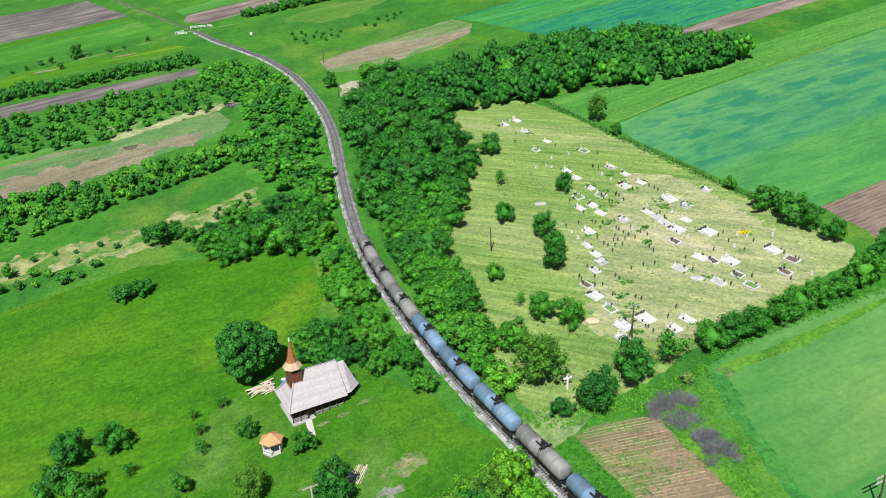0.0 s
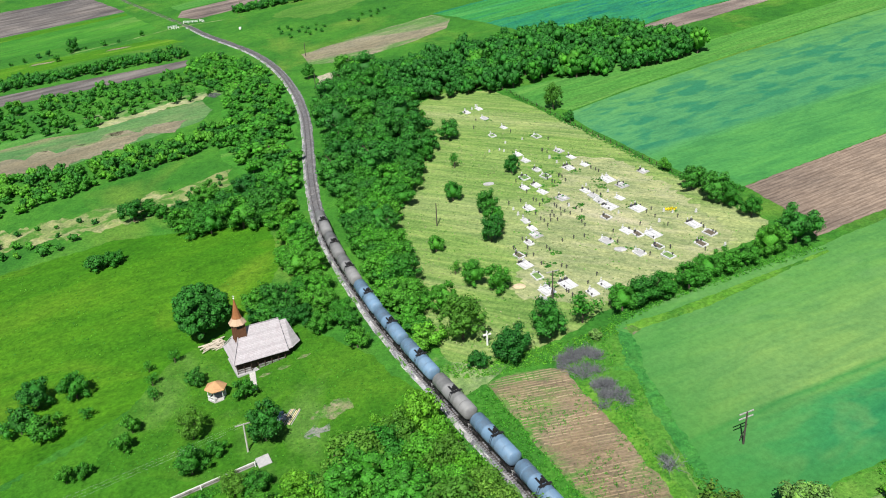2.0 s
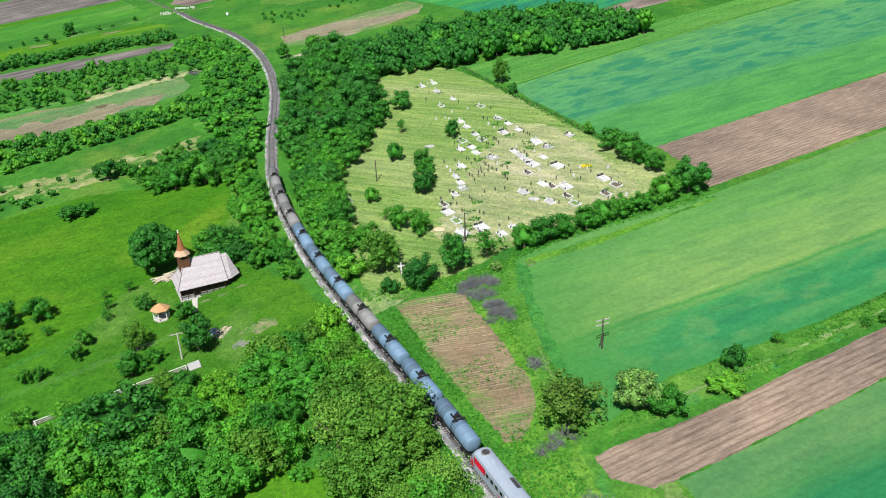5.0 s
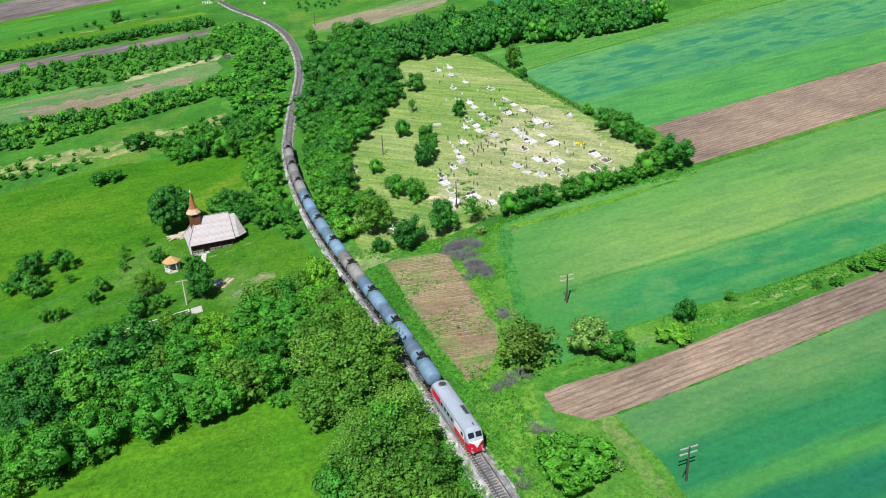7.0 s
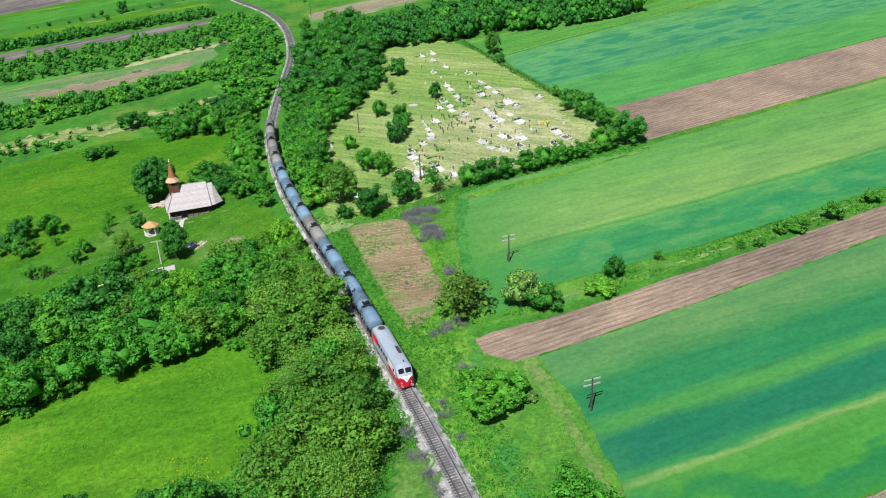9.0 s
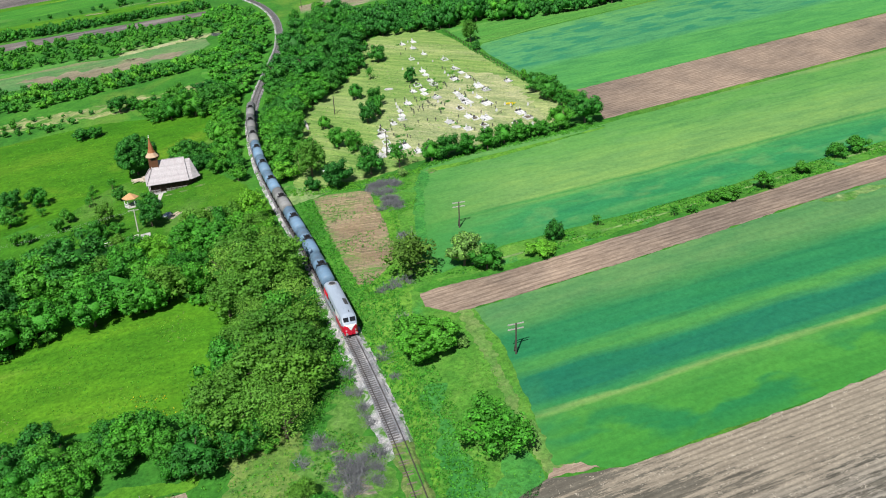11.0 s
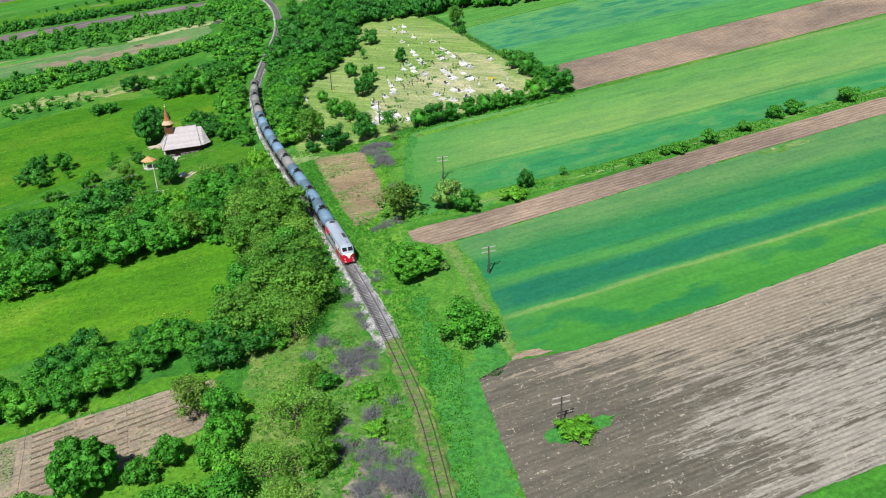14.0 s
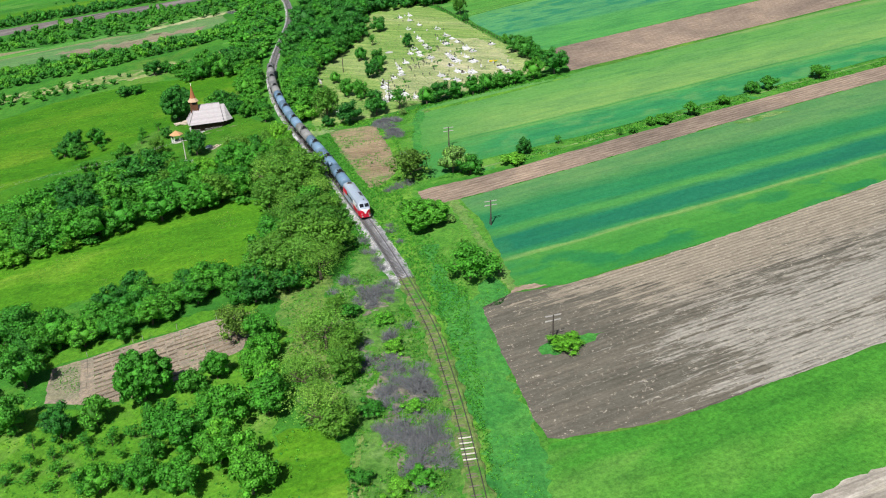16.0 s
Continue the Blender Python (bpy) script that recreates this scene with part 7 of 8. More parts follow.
weeds("weeds", [(47.4, 30), (49.4, 30), (54.9, 12), (61, -8), (63, -15), (69, -34), (73, -50), (71.6, -50), (67.4, -34), (61.9, -15), (59.8, -8.5), (53.8, 11.4)], 520, "rank dark herbs along the trackside ditch", [LEAF_DARK, LEAF, LEAF_OLIVE], (5, 3, 1), (0.12, 0.42), 141, 9, 0.24, patchy=-0.2)
weeds("weeds", [(29, 104), (36, 84), (42, 60), (46, 36), (54, 12), (62, -15), (72, -50), (70, -50), (61, -18), (51, 10), (40, 32), (27, 58), (14, 84), (8, 100)], 2000, "tall yellow-green grass tussocks beside the line", [LEAF_YELLOW, LEAF_BRIGHT, LEAF_FRESH, LEAF], (1, 4, 4, 4), (0.15, 0.55), 142, 10, 0.24, patchy=-0.05, hole=near_track)
weeds("weeds", [(6, 103), (10, 104), (28, 66), (37, 63), (50, 35), (62, 8), (70, -40), (66, -40), (54, 6), (42, 31), (26, 61)], 2600, "green weeds along the ballast edge", [LEAF_FRESH, LEAF_BRIGHT, LEAF], (5, 4, 2), (0.2, 0.55), 42, 8, hole=near_track)
# Green herbs between the shrubs; the LEAF_DARK share stands for shadowed gaps.
weeds("weeds", [(47, -13), (54.3, -14), (60, -19.7), (64, -38), (66, -60), (56, -60), (51.8, -33.4), (48.9, -23.6)], 900, "green herbs growing through dry shrubs, dark ones standing for shadow", [LEAF, LEAF_DARK, LEAF_OLIVE, LEAF_BRIGHT], (4, 4, 3, 2), (0.3, 0.95), 143, 14, 0.26, patchy=-0.05, hole=near_track)
weeds("weeds", [(26, 106), (34, 117), (37, 104), (38, 92), (40.5, 80), (45, 66), (41, 62), (38.4, 72), (34, 88), (29, 100)], 1500, "bright rank weeds between plot and wheat", [LEAF_BRIGHT, LEAF_FRESH, LEAF_DARK, LEAF], (3, 4, 2, 4), (0.12, 0.42), 144, 9, 0.24, patchy=-0.1)
weeds("weeds", [(33, 20), (46, 13), (58, -14), (64, -38), (63, -60), (52, -60), (46, -24), (38, 0)], 2300, "mixed green weeds on the railway bank", [LEAF, LEAF_BRIGHT, LEAF_OLIVE, LEAF_YELLOW], (3, 4, 3, 2), (0.2, 0.6), 43, 9, patchy=-0.15, hole=lambda u, v: near_track(u, v) or (49 < u < 64 and -42 < v < -15 and noise.noise((u * 0.25, v * 0.25, 3)) > -0.1))
weeds("weeds", [(27, 60), (36, 40), (40, 32), (33, 20), (26, 40), (20, 62), (8, 86), (2, 97), (8, 96)], 1500, "weeds between wood and railway", [LEAF, LEAF_BRIGHT, LEAF_OLIVE], (4, 4, 1), (0.2, 0.6), 44, 8, hole=near_track)
weeds("weeds", [(31, 2), (34, 4), (37, 0), (44, -24), (46, -32), (40, -32), (36, -26), (29, -7)], 700, "yellow-green undergrowth below thin trees", [LEAF_YELLOW, LEAF_OLIVE, DRYGRASS], (6, 1, 3), (0.2, 0.7), 45, 9)
weeds("weeds", [(48, 62), (60, 74), (90, 86.5), (131, 107), (200, 140), (198, 133), (128, 99), (61, 66)], 2600, "weeds on the grass strip beside the plough land", [LEAF, LEAF_BRIGHT, LEAF_DARK], (4, 5, 1), (0.2, 0.55), 46, 8, patchy=-0.1)
weeds("meadow_tufts", [(-121, 168), (-92, 182), (-50, 182), (-42, 160), (-44, 142), (-58, 122), (-95, 75), (-150, 120)], 1500, "dark green tufts in the hay meadow", [LEAF, LEAF_DARK, LEAF_BRIGHT], (4, 2, 3), (0.12, 0.35), 47, 6, 0.3, patchy=-0.05)
weeds("meadow_tufts", [(-60, 22), (-39.8, 36), (-23.5, 47), (-2, 54), (6, 43), (12, 24), (-19, 15)], 900, "pale seed heads and tufts in the meadow", [LEAF_BRIGHT, LEAF_FRESH], (6, 3), (0.1, 0.26), 48, 6, 0.22, patchy=0.0)
weeds("meadow_flowers", [(-3.5, 26.5), (3.8, 27.2), (8.4, 22.4), (3.5, 19.6), (-1.5, 21.5)], 420, "yellow flowering patch in the meadow", [LEAF_YELLOW, YELLOWFLOWER, LEAF_BRIGHT], (6, 1, 3), (0.1, 0.28), 56, 6, 0.26, patchy=-0.1)
weeds("seed_heads", [(-60, 23), (-39.8, 37), (-23.5, 48), (-2, 55), (8, 45), (13, 26), (-19, 15)], 2600, "pale seed heads in streaks over the meadow", [LEAF_YELLOW, STRAW, LEAF_BRIGHT], (4, 2, 3), (0.1, 0.24), 57, 5, 0.24, patchy=0.22)
weeds("lawn_tufts", [(-62, 92), (-56, 120), (-42, 134), (-26, 126), (-14, 117), (-2, 100), (-12, 90), (-34, 86)], 900, "small grass tufts in the lawn", [LEAF, LEAF_BRIGHT], (3, 4), (0.1, 0.28), 49, 6, 0.28)
weeds("hay_wisps", [(-8, 262), (30, 246), (72, 166), (72, 150), (46, 134), (12, 113), (-2, 122), (-12, 170), (-12, 190), (-5, 205)], 2200, "wisps of mown hay on the cemetery grass", [DRYGRASS, MOWN_PALE, LEAF_BRIGHT], (3, 5, 2), (0.1, 0.3), 50, 5, 0.4)
weeds("undergrowth", [(-15, -15), (12, 1), (32, 12), (40, -20), (44, -60), (-20, -60), (-20, -30)], 1500, "low undergrowth and herbs in the orchard", [LEAF, LEAF_BRIGHT, LEAF_DARK], (4, 4, 1), (0.15, 0.5), 51, 8, patchy=0.0, hole=lambda u, v: inside((u, v), [(-19, -13), (-10, -9), (10, 1.8), (20, 4), (18, -10), (9, -22), (-3, -24), (-14, -23)]))
weeds("hedge_foot", [(34, 122), (46, 129), (60, 138), (78, 143), (84, 140), (60, 131), (46, 125.5), (36, 119)], 900, "grass and herbs along the hedge foot", [LEAF, LEAF_BRIGHT], (3, 4), (0.2, 0.55), 52, 8)
weeds("hedge_foot", [(-6, 110), (3, 112), (26, 116), (36, 121), (36, 117), (24, 110), (8, 107), (2, 108)], 700, "rank herbs below the cemetery hedge", [LEAF, LEAF_BRIGHT, LEAF_OLIVE], (3, 4, 1), (0.2, 0.6), 53, 8, hole=near_track)


weeds("hay_wisps", [(21, 15), (28, 19.5), (33, 14), (34, 2), (27, -4)], 420, "wisps of dry grass and herbs on the bank", [DRYGRASS, LEAF_YELLOW, LEAF_BRIGHT], (4, 2, 2), (0.1, 0.35), 55, 7, 0.26)


def dead_shrub(u, v, r, seed, sticks=170):
    """A dry bush: bare twigs from one root."""
    nr = np.random.default_rng(seed)
    V = []
    for _ in range(sticks):
        a, tilt = nr.uniform(0, 6.28), nr.uniform(0.2, 1.35)
        d = np.array((math.cos(a) * math.sin(tilt), math.sin(a) * math.sin(tilt), math.cos(tilt)))
        o = np.array((*nr.normal(scale=0.32 * r, size=2), 0.0))
        ln, w = r * nr.uniform(0.45, 1.0), 0.018 + 0.02 * nr.random()
        side = np.cross(d, nr.normal(size=3))
        side /= np.linalg.norm(side)
        p0, p1 = o, o + d * ln * np.array((1, 1, 0.8))
        V += [p0 - side * w, p0 + side * w, p1 + side * w * 0.4, p1 - side * w * 0.4]
    root = thing("dry_shrub", "leafless purple-grey dry shrub among weeds", "shrub", "dry shrubs beside the railway")
    me = quad_mesh("twig_crown", np.array(V), np.arange(len(V)).reshape(-1, 4), [TWIG])
    p = new("twig_crown", me)
    p.parent = root
    root.matrix_basis = stand(u, v, 0)
    return root


shrubs = [dead_shrub(24.8, 110.6, 1.6, 1), dead_shrub(27.2, 111.4, 1.7, 2, 110), dead_shrub(30.2, 111.0, 1.5, 3)]
srng = random.Random(4)
spots = [(-95.7, 306.5), (-94.2, 308.5), (-97.4, 308.0), (-96.0, 310.2), (-71.2, 306.0), (-70.0, 308.4), (-72.4, 308.6), (-69.0, 305.2), (36.8, 82.4), (37.6, 80.6), (43.2, 47.6), (45.0, 46.4), (46.6, 45.4), (42.0, 61.0), (39.8, 60.0), (38.2, 59.4), (38.8, 61.6), (36.6, 58.2), (40.8, 62.2), (41.6, 63.2), (40.8, 38.4), (44.6, 30.0), (41.6, 35.4)]
for poly, n in (([(49.1, -16.0), (54.3, -15.0), (59.2, -19.7), (59.3, -26.2), (53.3, -27.1), (49.9, -23.6)], 75), ([(52.8, -29.7), (60.6, -29.5), (63.2, -36.2), (63.4, -40.9), (59.3, -41.9), (54.6, -39.1), (52.8, -33.4)], 70),
                ([(38.5, 10.1), (41.2, 12.1), (44.8, 4.4), (43.4, 1.5)], 18), ([(43.0, -9.1), (45.3, -8.2), (47.1, -13.4), (45.2, -14.8)], 12), ([(60.5, -43), (64, -43), (64.5, -60), (58, -60)], 26),
                ([(23.3, 111.2), (31.3, 112.1), (31.3, 109.4), (25.3, 109.0)], 20), ([(26.0, 107), (29, 107), (29.4, 104.4), (26.6, 104.4)], 7), ([(27.1, 100.7), (30.5, 102.2), (34.1, 99.1), (31.6, 96.3), (28.5, 98.0)], 24), ([(34.2, 13.9), (37.0, 14.7), (39.0, 9.0), (36.3, 7.2)], 6), ([(39.0, 20.4), (43.0, 18.7), (47.3, 8.3), (45.3, 6.4)], 12), ([(48, -3), (51, -5), (52, -10), (48, -9)], 6), ([(41, 23), (44, 22), (51, 7), (57, -8), (54, -10), (46, 6)], 18), ([(36, 33), (38.5, 31), (43, 21), (40.5, 19)], 12)):
    for p in strewn(poly, n, srng):
        p = (p[0] + srng.gauss(0, 1.1), p[1] + srng.gauss(0, 1.3))
        if noise.noise((p[0] * 0.25, p[1] * 0.25, 3)) > -0.16 and off_track(*p, 3.0):
            spots.append(p)
for i, (u, v) in enumerate(spots):
    copy_thing(shrubs[i % 3], stand(u, v, 0, (srng.uniform(-1, 1), srng.uniform(-1, 1))) @ Matrix.Scale(srng.uniform(0.75, 1.35), 4))


# ---- crops in rows ----
def rowed(name, poly, direction, spacing, every, size, mats, weights, label, seed, jitter=0.12, leaves=6, gaps=-0.45):
    """Plants set in straight rows over a plot."""
    rng, nr = random.Random(seed), np.random.default_rng(seed)
    d = Vector(direction).normalized()
    n = Vector((-d.y, d.x))
    c = Vector((sum(p[0] for p in poly) / len(poly), sum(p[1] for p in poly) / len(poly)))
    V, S = [], []
    for i in range(-60, 61):
        for j in range(-80, 81):
            p = c + n * (i * spacing) + d * (j * every) + Vector((rng.uniform(-jitter, jitter), rng.uniform(-jitter, jitter)))
            if not inside(p, poly) or noise.noise((p.x * 0.2, p.y * 0.2, seed)) < gaps:
                continue
            s = rng.uniform(*size)
            e = nr.normal(size=(leaves, 3))
            e[:, 2] = np.abs(e[:, 2])
            pos = e * s * 0.45 * (1, 1, 0.6) + np.array(G(p.x, p.y, 0.05))
            t1, t2 = nr.normal(size=(2, leaves, 3))
            t1 /= np.linalg.norm(t1, axis=1)[:, None]
            t2 = np.cross(t1, t2)
            t2 /= np.linalg.norm(t2, axis=1)[:, None]
            V.append(np.stack([pos - t1 * s * 0.4, pos + t2 * s * 0.25, pos + t1 * s * 0.4, pos - t2 * s * 0.25], 1).reshape(-1, 3))
            S.append(np.full(leaves, rng.choices(range(len(mats)), weights)[0]))
    V = np.concatenate(V)
    return tagged(new(name, quad_mesh(name, V, np.arange(len(V)).reshape(-1, 4), mats, np.concatenate(S))), label, "crops", "", "stuff")


POTATO = [(9.2, 105), (13.1, 107.2), (20, 108.2), (23.9, 107.5), (27.6, 98), (31, 89.7), (34, 82), (36.1, 76.2), (36.8, 70), (35.4, 64), (33.8, 61), (31.1, 61.2), (22.3, 78)]
SEEDROW = soil("hoed_ridge", (0.185, 0.147, 0.098), (0.23, 0.185, 0.126), (0.275, 0.225, 0.156), -10.5)
rowed("seedlings", POTATO, (14, 2.0), 0.68, 0.4, (0.09, 0.2), [LEAF_OLIVE, LEAF_RUST, LEAF], (4, 3, 1), "rows of small green seedlings in a plot", 60, 0.06, 4, -0.42)


def ridges(name, poly, direction, spacing, width, height, mat, label, seed, broken=0.0, piece=3.0):
    """Earth ridges along the rows, broken where the hoe left gaps."""
    rng = random.Random(seed)
    d = Vector(direction).normalized()
    n = Vector((-d.y, d.x))
    c = Vector((sum(p[0] for p in poly) / len(poly), sum(p[1] for p in poly) / len(poly)))
    V, F = [], []
    for i in range(-60, 61):
        for j in range(-30, 31):
            if rng.random() < broken:
                continue
            a = c + n * (i * spacing + rng.uniform(-0.05, 0.05)) + d * (j * piece)
            b = a + d * piece * rng.uniform(0.75, 1.0)
            if not (inside(a, poly) and inside(b, poly)):
                continue
            k = len(V)
            for p in (a, b):
                V += [G(*(p - n * width / 2), 0.02), G(*p, height * rng.uniform(0.7, 1.2)), G(*(p + n * width / 2), 0.02)]
            F += [(k, k + 1, k + 4, k + 3), (k + 1, k + 2, k + 5, k + 4)]
    return tagged(new(name, mesh_of(name, V, F, mat)), label, "furrows", "", "stuff")


ridges("hoed_ridges", POTATO, (14, 2.0), 0.68, 0.30, 0.13, SEEDROW, "pale hoed earth ridges across the plot", 61, 0.12, 1.2)
VEG = [(-9.8, -10.4), (3.6, -2.9), (9.8, 0.6), (17.4, 2.8), (19.4, -1.2), (19.4, -8.4), (10.0, -18.2), (2.6, -22.2), (-2.9, -22.9)]
VEG_OLD = [(-15.4, -13.2), (-11.8, -11.2), (-6.4, -20.6), (-12.4, -20.6)]
field("fallow_bed", [(-15.8, -13.0), (-11.6, -10.9), (-5.6, -22.4), (-12.2, -22.4), (-13.6, -19.3)], OLDBED, 0.06, "grey-green old vegetable bed", "field", 0.25, 0.5)
# Ridge shadow and dark foliage are put into this row colour.
ROWSHADE = soil("shadow_dark_row", (0.105, 0.088, 0.066), (0.13, 0.108, 0.082), (0.16, 0.134, 0.104), -30)
ridges("bed_ridges", VEG, (12.2, 7.0), 1.5, 0.40, 0.24, ROWSHADE, "planting rows of the vegetable beds, coloured dark for ridge shadow", 62, 0.22, 1.7)
rowed("seedlings", VEG, (12.2, 7.0), 1.5, 0.8, (0.2, 0.36), [LEAF_DARK, LEAF_OLIVE], (3, 1), "rows of dark seedlings in the vegetable beds", 63, 0.08, 5, -0.08)
rowed("seedlings", VEG_OLD, (12.2, 7.0), 0.8, 0.4, (0.2, 0.45), [LEAF_OLIVE, LEAF], (3, 1), "green seedlings in the small old bed", 64, 0.1, 5, -0.05)
for a, b, wide in (((-4.2, -23.6), (-10.9, -10.4), 0.42), ((1.1, -13.4), (-3.8, -6.2), 0.16), ((10.2, -14.9), (3.8, -2.6), 0.26)):
    dx = Vector(b) - Vector(a)
    nn = Vector((-dx.y, dx.x)).normalized() * wide
    field("bed_path", [tuple(Vector(a) - nn), tuple(Vector(b) - nn), tuple(Vector(b) + nn), tuple(Vector(a) + nn)], PLOTVEG, 0.10, "trodden path between vegetable beds", "path", 0.1)
stake = thing("garden_stake", "pale wooden stake in the vegetable beds", "stake", "stakes of the vegetable beds")
bm = bmesh.new()
rod(bm, (0, 0, -0.1), (0, 0, 1.3), 0.05, 0.04, 6)
part("shaft", bm, TIMBER_GREY, stake)
for k, (u, v) in enumerate(((-11.0, -9.4), (-3.4, -5.2), (4.2, -1.2), (11.4, 2.0), (13.2, -8.6), (2.0, -10.6), (-1.5, -4.7), (6.4, -4.4))):
    if k:
        copy_thing(stake, stand(u, v))
    else:
        stake.matrix_basis = stand(u, v)


# ---- round the church ----
logs = thing("log_pile", "pile of pale peeled logs beside the church", "log pile")
lrng = random.Random(3)
for k in range(46):
    bm = bmesh.new()
    ln, r = lrng.uniform(1.4, 2.8), lrng.uniform(0.10, 0.17)
    o = Vector((lrng.uniform(-1.9, 1.9), lrng.uniform(-1.6, 1.6), 0.14 + 0.16 * (k % 4)))
    a = lrng.gauss(0, 0.3)
    dv = Vector((math.cos(a), math.sin(a), lrng.uniform(-0.03, 0.03))) * ln / 2
    rod(bm, o - dv, o + dv, r, r * 0.85, 7)
    part("log", bm, plain("peeled_log", (0.52, 0.46, 0.38), 0.85, 0, 0.3, 3, 0.3) if k == 0 else bpy.data.materials["peeled_log"], logs)
logs.matrix_basis = lie(-48.3, 126.2, 0, (0.82, 0.5))

planks = thing("plank_stack", "pale sawn planks lying side by side on the lawn", "planks")
for k in range(7):
    bm = bmesh.new()
    box(bm, 4.2 + 0.4 * math.sin(k * 2.1), 0.20, 0.07, Matrix.Translation((0.2 * math.sin(k * 3), (k - 3) * 0.33, 0.03)) @ Matrix.Rotation(0.04 * math.sin(k * 5), 4, "Z"), 0.01)
    part("plank", bm, PALEWOOD if k % 3 else TIMBER_GREY, planks)
planks.matrix_basis = lie(-26.9, 101.0, 0, (0.25, 1))

sacks = thing("sack_heap", "heap of white and blue-grey sacks beside sawn planks", "sacks")
SACKBLUE = plain("blue_grey_sack", (0.30, 0.38, 0.46), 0.7)
for k in range(8):
    bm = bmesh.new()
    bmesh.ops.create_icosphere(bm, subdivisions=2, radius=0.5)
    for vtx in bm.verts:
        vtx.co = Vector((vtx.co.x * 1.15, vtx.co.y * 0.75, vtx.co.z * 0.45)) * (1 + 0.22 * noise.noise(vtx.co * 2.4 + Vector((k, 3, 0))))
    bmesh.ops.transform(bm, verts=bm.verts, matrix=Matrix.Translation((0.75 * (k % 3) - 0.7, 0.85 * (k // 3) - 0.8, 0.2 + 0.12 * (k % 2))) @ Matrix.Rotation(k * 1.3, 4, "Z"))
    part("sack", bm, (WHITE, SACKBLUE, GREYSTONE)[k % 3], sacks, smooth=True)
sacks.matrix_basis = lie(-28.9, 101.2, 0)

walkway = thing("garden_path", "narrow pale concrete path leading to the church porch", "path", "", "structure")
for k in range(5):
    bm = bmesh.new()
    box(bm, 1.25, 1.2, 0.14, Matrix.Translation((k * 1.3, 0, -0.04)), 0.02)
    part("paving_slab", bm, CONCRETE, walkway)
walkway.matrix_basis = lie(-37.4, 115.6, 0, (1.7, -5.7))

barrel = thing("water_barrel", "blue plastic barrel beside the church tower", "barrel")
bm = bmesh.new()
loft(bm, [[(r * math.cos(math.pi * k / 8), r * math.sin(math.pi * k / 8), z) for k in range(16)] for r, z in ((0.36, 0.0), (0.42, 0.2), (0.45, 0.6), (0.42, 1.0), (0.37, 1.15))])
part("drum", bm, BLUE, barrel)
bm = bmesh.new()
rod(bm, (0, 0, 1.15), (0, 0, 1.2), 0.38, None, 16)
part("lid", bm, WHITE, barrel)
barrel.matrix_basis = stand(-44.0, 127.2, 0) @ Matrix.Scale(1.2, 4)

bridge = thing("footbridge", "narrow concrete footbridge with one white rail", "bridge")
bm = bmesh.new()
box(bm, 29.0, 0.74, 0.2, Matrix.Translation((14.5, 0, 0.0)), 0.02)
part("deck", bm, plain("stained_concrete", (0.30, 0.295, 0.275), 0.9, 0, 0.35, 1.2, 0.3, dirt=(0.12, 0.13, 0.09), dirt_at=(0.48, 0.62)), bridge, "stained grey concrete deck")
for k in range(7):
    bm = bmesh.new()
    box(bm, 0.16, 0.14, 1.15, Matrix.Translation((0.3 + k * 4.7, 0.62, -0.05)))
    part("rail_post", bm, WHITE, bridge)
bm = bmesh.new()
box(bm, 28.6, 0.1, 0.12, Matrix.Translation((14.4, 0.62, 1.05)))
part("handrail", bm, WHITE, bridge)
bm = bmesh.new()
box(bm, 2.4, 2.6, 0.24, Matrix.Translation((-1.3, 0.1, -0.04)), 0.04)
part("landing", bm, GREYSTONE, bridge, "grey concrete landing slab")
bridge.matrix_basis = lie(-30.9, 89.4, 0.05, (-25.5, -13.7))
weeds("bridge_weeds", [(-33.5, 86.9), (-55.7, 75.0), (-54.6, 72.8), (-32.6, 84.9)], 520, "rank weeds growing up against the footbridge", [LEAF_FRESH, LEAF, LEAF_BRIGHT], (4, 4, 2), (0.25, 0.75), 145, 12, 0.26, patchy=-0.12)

# level crossing far off
for k, (u, v, ln, hd) in enumerate(((-157.5, 448.5, 5.5, (0.6, 0.8)), (-149, 455.5, 8.0, (1, 0.1)), (-142, 454.5, 5.0, (0.7, -0.7)), (-154.5, 444.5, 4.0, (1, 0.3)))):
    gate = thing("crossing_fence", "white level crossing fence with posts", "fence", "fences of the level crossing")
    for z in (0.55, 1.1):
        bm = bmesh.new()
        box(bm, ln, 0.14, 0.18, Matrix.Translation((0, 0, z)))
        part("rail_bar", bm, WHITE, gate)
    for j in range(4):
        bm = bmesh.new()
        box(bm, 0.2, 0.2, 1.4, Matrix.Translation((-ln / 2 + j * ln / 3, 0, -0.05)))
        part("post", bm, WHITE, gate)
    gate.matrix_basis = stand(u, v, 0, hd)
hut = thing("white_marker", "small white painted marker stone in grass", "marker")
bm = bmesh.new()
box(bm, 1.2, 1.0, 1.3, Matrix(), 0.1)
part("stone", bm, WHITE, hut)
hut.matrix_basis = stand(-112.1, 422.8, 0)
rubble = thing("rubble_heap", "heap of pale rubble at the wood's edge", "rubble")
bm = bmesh.new()
for k in range(40):
    bmesh.ops.create_icosphere(bm, subdivisions=1, radius=lrng.uniform(0.3, 0.9), matrix=Matrix.Translation((lrng.gauss(0, 2.2), lrng.gauss(0, 1.6), 0.5 * abs(lrng.gauss(0, 1.0)) + 0.2)))
part("stones", bm, plain("pale_rubble", (0.62, 0.59, 0.54), 0.9, 0, 0.2), rubble)
rubble.matrix_basis = stand(-36.5, 324.5, 0)


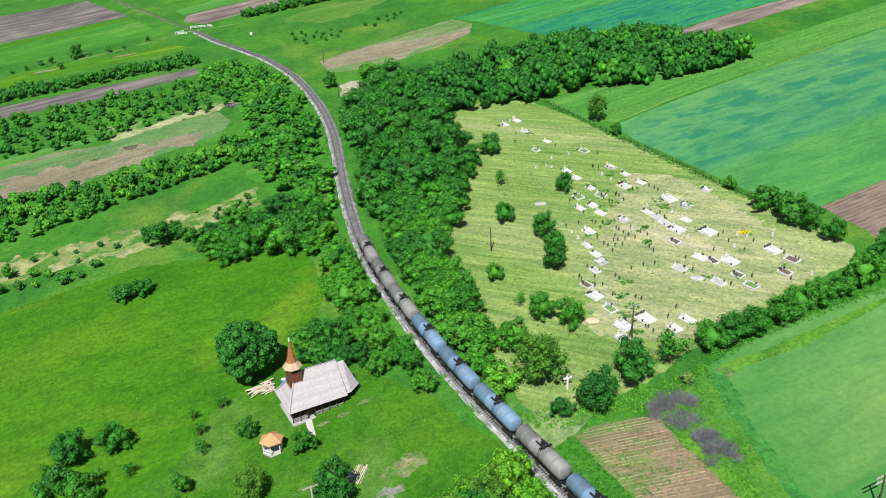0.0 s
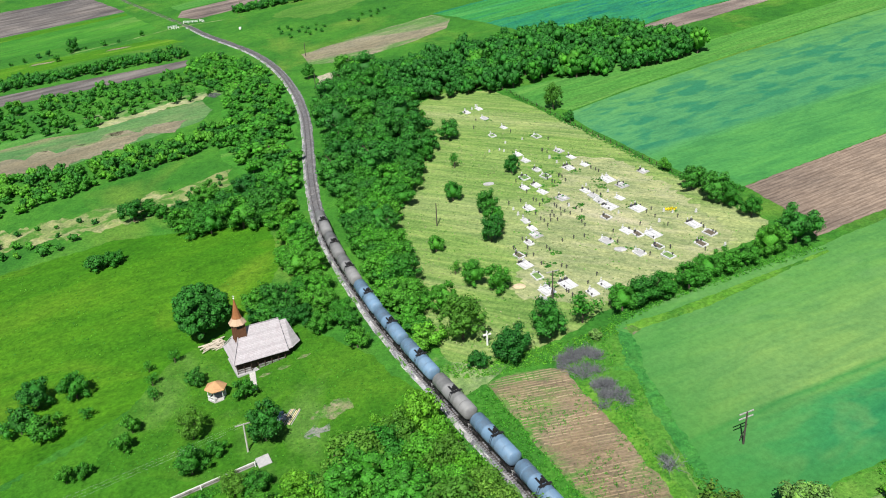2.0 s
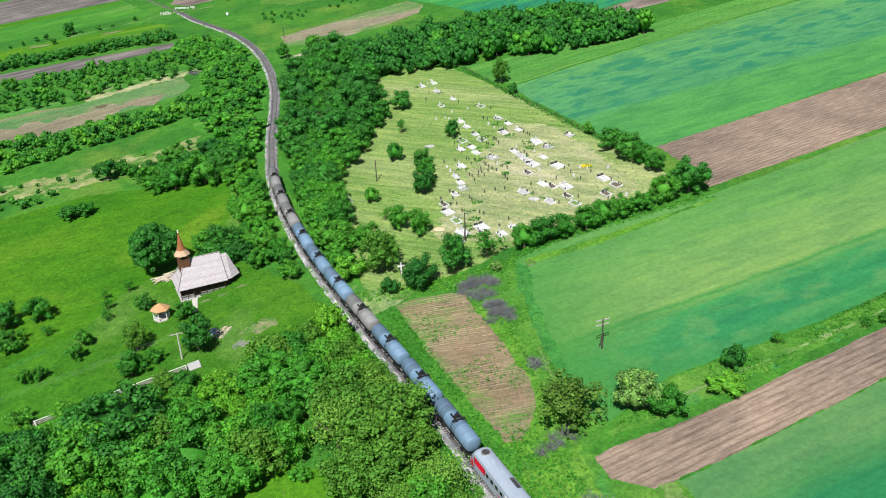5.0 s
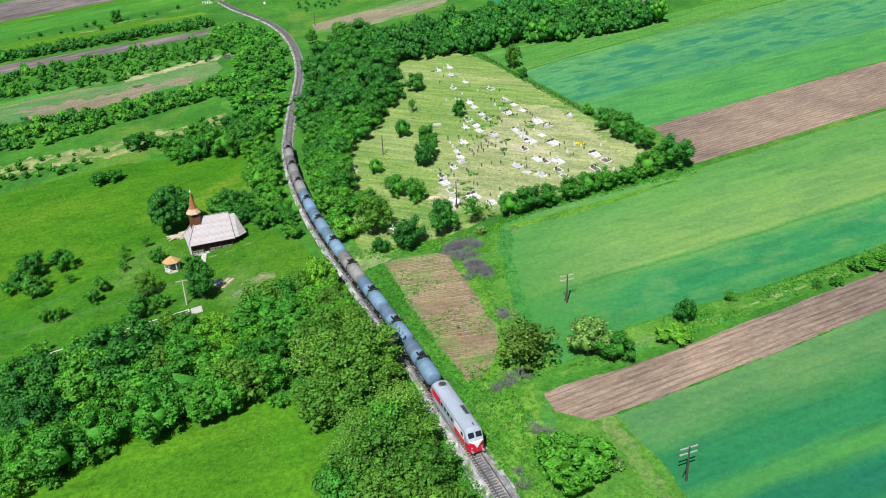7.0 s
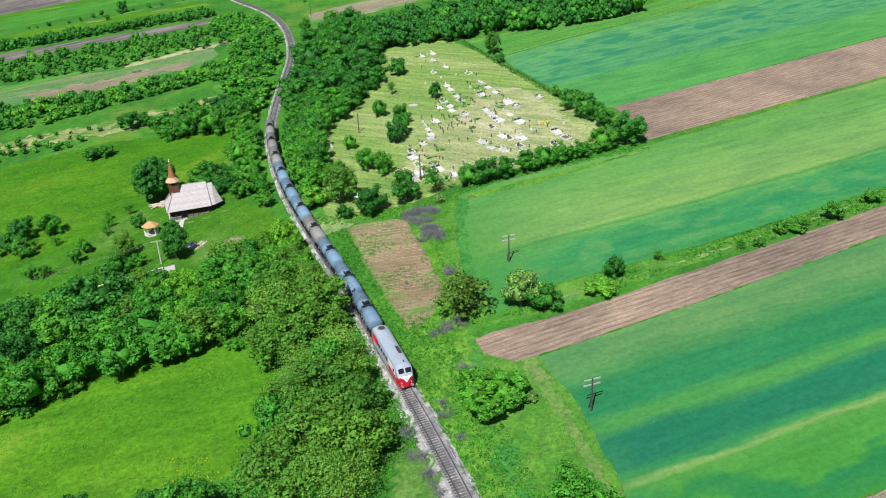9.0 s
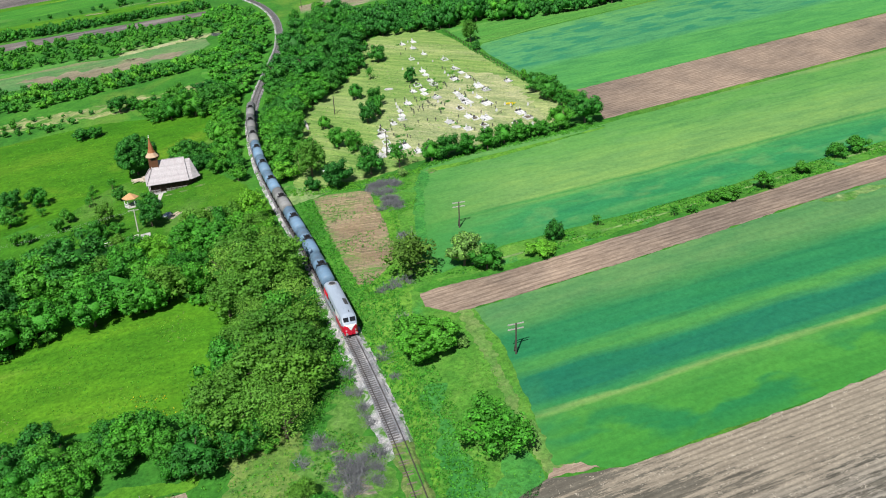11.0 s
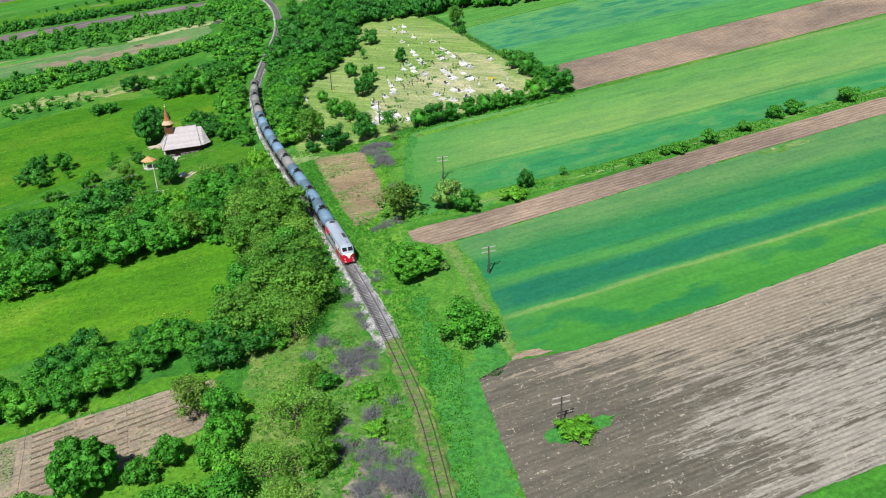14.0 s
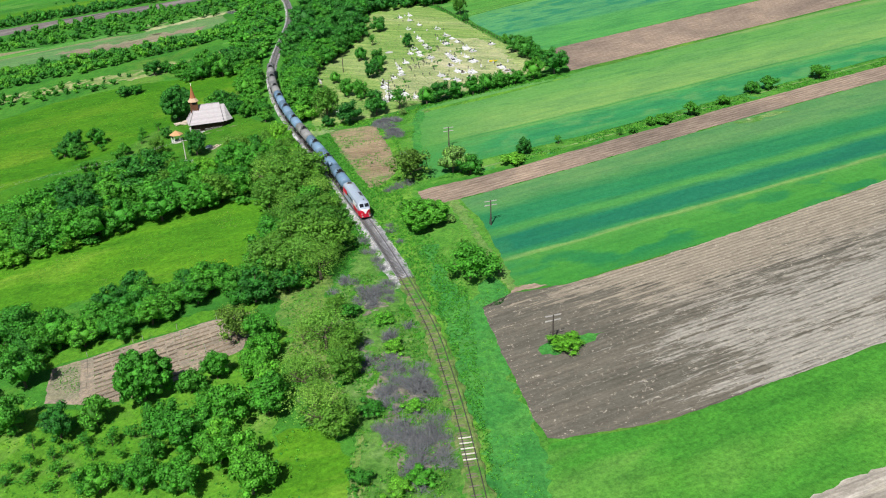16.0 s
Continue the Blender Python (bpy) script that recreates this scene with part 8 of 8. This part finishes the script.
# ---- cemetery details ----
fence = thing("cemetery_fence", "low wire fence with wooden posts along the cemetery", "fence", "", "structure")
line = [(22, 269), (38.6, 233), (60, 189.2), (66, 177), (74, 160)]
for (x0, y0), (x1, y1) in zip(line, line[1:]):
    n = int(math.hypot(x1 - x0, y1 - y0) / 3)
    for k in range(n):
        bm = bmesh.new()
        p = G(x0 + (x1 - x0) * k / n, y0 + (y1 - y0) * k / n)
        box(bm, 0.14, 0.14, 1.25, Matrix.Translation((p.x, p.y, p.z - 0.1)))
        part("post", bm, TIMBER, fence)
    bm = bmesh.new()
    for h in (0.5, 1.05):
        rod(bm, G(x0, y0, h), G(x1, y1, h), 0.02, None, 4)
    part("wire", bm, STEEL, fence)
fence["label"] = "low wire fence with wooden posts along the cemetery"
weeds("fence_weeds", [(21, 268.5), (23, 269.5), (39.4, 233.6), (61, 189.8), (75, 160.6), (73, 159.4), (59, 188.6), (37.8, 232.2)], 700, "dark weeds along the cemetery fence", [LEAF_DARK, LEAF], (3, 2), (0.3, 0.7), 54, 9)


def flowers(u, v, n, mats, weights, seed, label, spread=(1.4, 1.0)):
    rng = random.Random(seed)
    poly = [(u - spread[0], v - spread[1]), (u + spread[0], v - spread[1]), (u + spread[0], v + spread[1]), (u - spread[0], v + spread[1])]
    ob = weeds("flower_bed", poly, n, label, mats, weights, (0.3, 0.6), seed, 14, 0.34)
    return tagged(ob, label, "flowers")


flowers(56.2, 165.8, 40, [YELLOWFLOWER, LEAF], (9, 1), 70, "bright yellow flowers on a grave", (0.9, 0.6))
flowers(57.4, 165.2, 12, [YELLOWFLOWER, LEAF], (6, 2), 69, "loose yellow flowers beside a grave", (0.8, 0.9))
frng = random.Random(17)
for k, (u, v) in enumerate(SLABS[::3] + KERBS[::2] + DOUBLES[::3]):
    flowers(u + frng.uniform(-1.5, 1.5), v + frng.uniform(-2.5, 2.5), 8, [LEAF_DARK, LEAF, BLOSSOM], (4, 3, 1), 71 + k, "low green plants and flowers by a grave")
for k, (u, v) in enumerate(((32.4, 204.8), (26.8, 199.6), (37.0, 194.3), (42.5, 182.7), (30.7, 187.0), (34.9, 173.0), (34.7, 166.6), (28.2, 177.8), (42.1, 186.8), (26.6, 150.6), (25.0, 145.3), (26.2, 141.1), (25.2, 131.8), (24.4, 138.5))):
    flowers(u, v, 16, [LEAF_DARK, LEAF, LEAF_OLIVE], (4, 3, 1), 110 + k, "bed of dark green plants between graves", (1.5, 1.2))
for k in range(3):
    heap = thing("earth_heap", "heap of pale earth and wreaths in the cemetery", "heap")
    bm = bmesh.new()
    bmesh.ops.create_icosphere(bm, subdivisions=2, radius=1.0, matrix=Matrix.Diagonal((1.6, 1.1, 0.45, 1)))
    for vtx in bm.verts:
        vtx.co *= 1 + 0.25 * noise.noise(vtx.co * 2 + Vector((k, 0, 0)))
    part("mound", bm, (GREYSTONE, PALEWOOD, GREYSTONE)[k], heap)
    heap.matrix_basis = stand(*((12.8, 192.3), (17.6, 137.6), (41.6, 149.0))[k], 0.05)


# ---- wires ----
def wire(a, b, sag, name="overhead_wire"):
    bm = bmesh.new()
    pts = [Vector(a).lerp(Vector(b), k / 14) - Vector((0, 0, sag * 4 * (k / 14) * (1 - k / 14))) for k in range(15)]
    for p, q in zip(pts, pts[1:]):
        rod(bm, p, q, 0.006, None, 4)
    ob = part(name, bm, GREYSTONE)
    return tagged(ob, "thin sagging overhead wire between poles", "wire")


for dx in (-0.8, 0.0, 0.8):
    wire(G(-33.1 + dx * 0.6, 92.7 - dx * 0.5, 5.9), G(-95 + dx, 62 - dx, 6.0), 1.2)


# ---- sleepers, last ----
sl_me = {}
for key, mt in (("old", SLEEPER), ("tan", SLEEPER_TAN), ("pale", SLEEPER_PALE)):
    bm = bmesh.new()
    box(bm, 2.5, 0.26, 0.12, Matrix.Translation((0, 0, 0.27)), 0.015)
    sl_me[key] = bpy.data.meshes.new("sleeper")
    bm.to_mesh(sl_me[key])
    bm.free()
    sl_me[key].materials.append(mt)
FIRST = min(range(len(LINE)), key=lambda i: abs(LINE[i].y + 62))
for i in range(FIRST, FIRST + 290):
    y = LINE[i].y
    if i < SPLIT and i % 11 in (1, 2, 4, 5, 8, 9) and not -40 < y < -34:
        continue
    d = LINE[i + 1] - LINE[i]
    key = "pale" if -39.5 < y < -34 and i % 2 else "old" if i > SPLIT else "tan"
    ob = new("sleeper", sl_me[key])
    ob.parent = railway
    ob.matrix_basis = Matrix.Translation(G(LINE[i].x, LINE[i].y, 0.0 if i > SPLIT else -0.06 + (0.06 if key == "pale" else 0))) @ Matrix.Rotation(math.atan2(d.y, d.x) - math.pi / 2, 4, "Z")
V, F = [], []
for i in range(FIRST + 290, BEYOND):
    d = (LINE[i + 1] - LINE[i]).normalized()
    n = Vector((d.y, -d.x))
    k = len(V)
    for a, b in ((-1.25, -0.13), (1.25, -0.13), (1.25, 0.13), (-1.25, 0.13)):
        p = LINE[i] + n * a + d * b
        V += [G(*p, 0.39), G(*p, 0.27)]
    F += [(k, k + 2, k + 4, k + 6), (k, k + 1, k + 3, k + 2), (k + 2, k + 3, k + 5, k + 4), (k + 4, k + 5, k + 7, k + 6), (k + 6, k + 7, k + 1, k)]
far_sl = new("far_sleepers", mesh_of("far_sleepers", V, F, SLEEPER))
far_sl.parent = railway
far_sl["kind"] = "stuff"
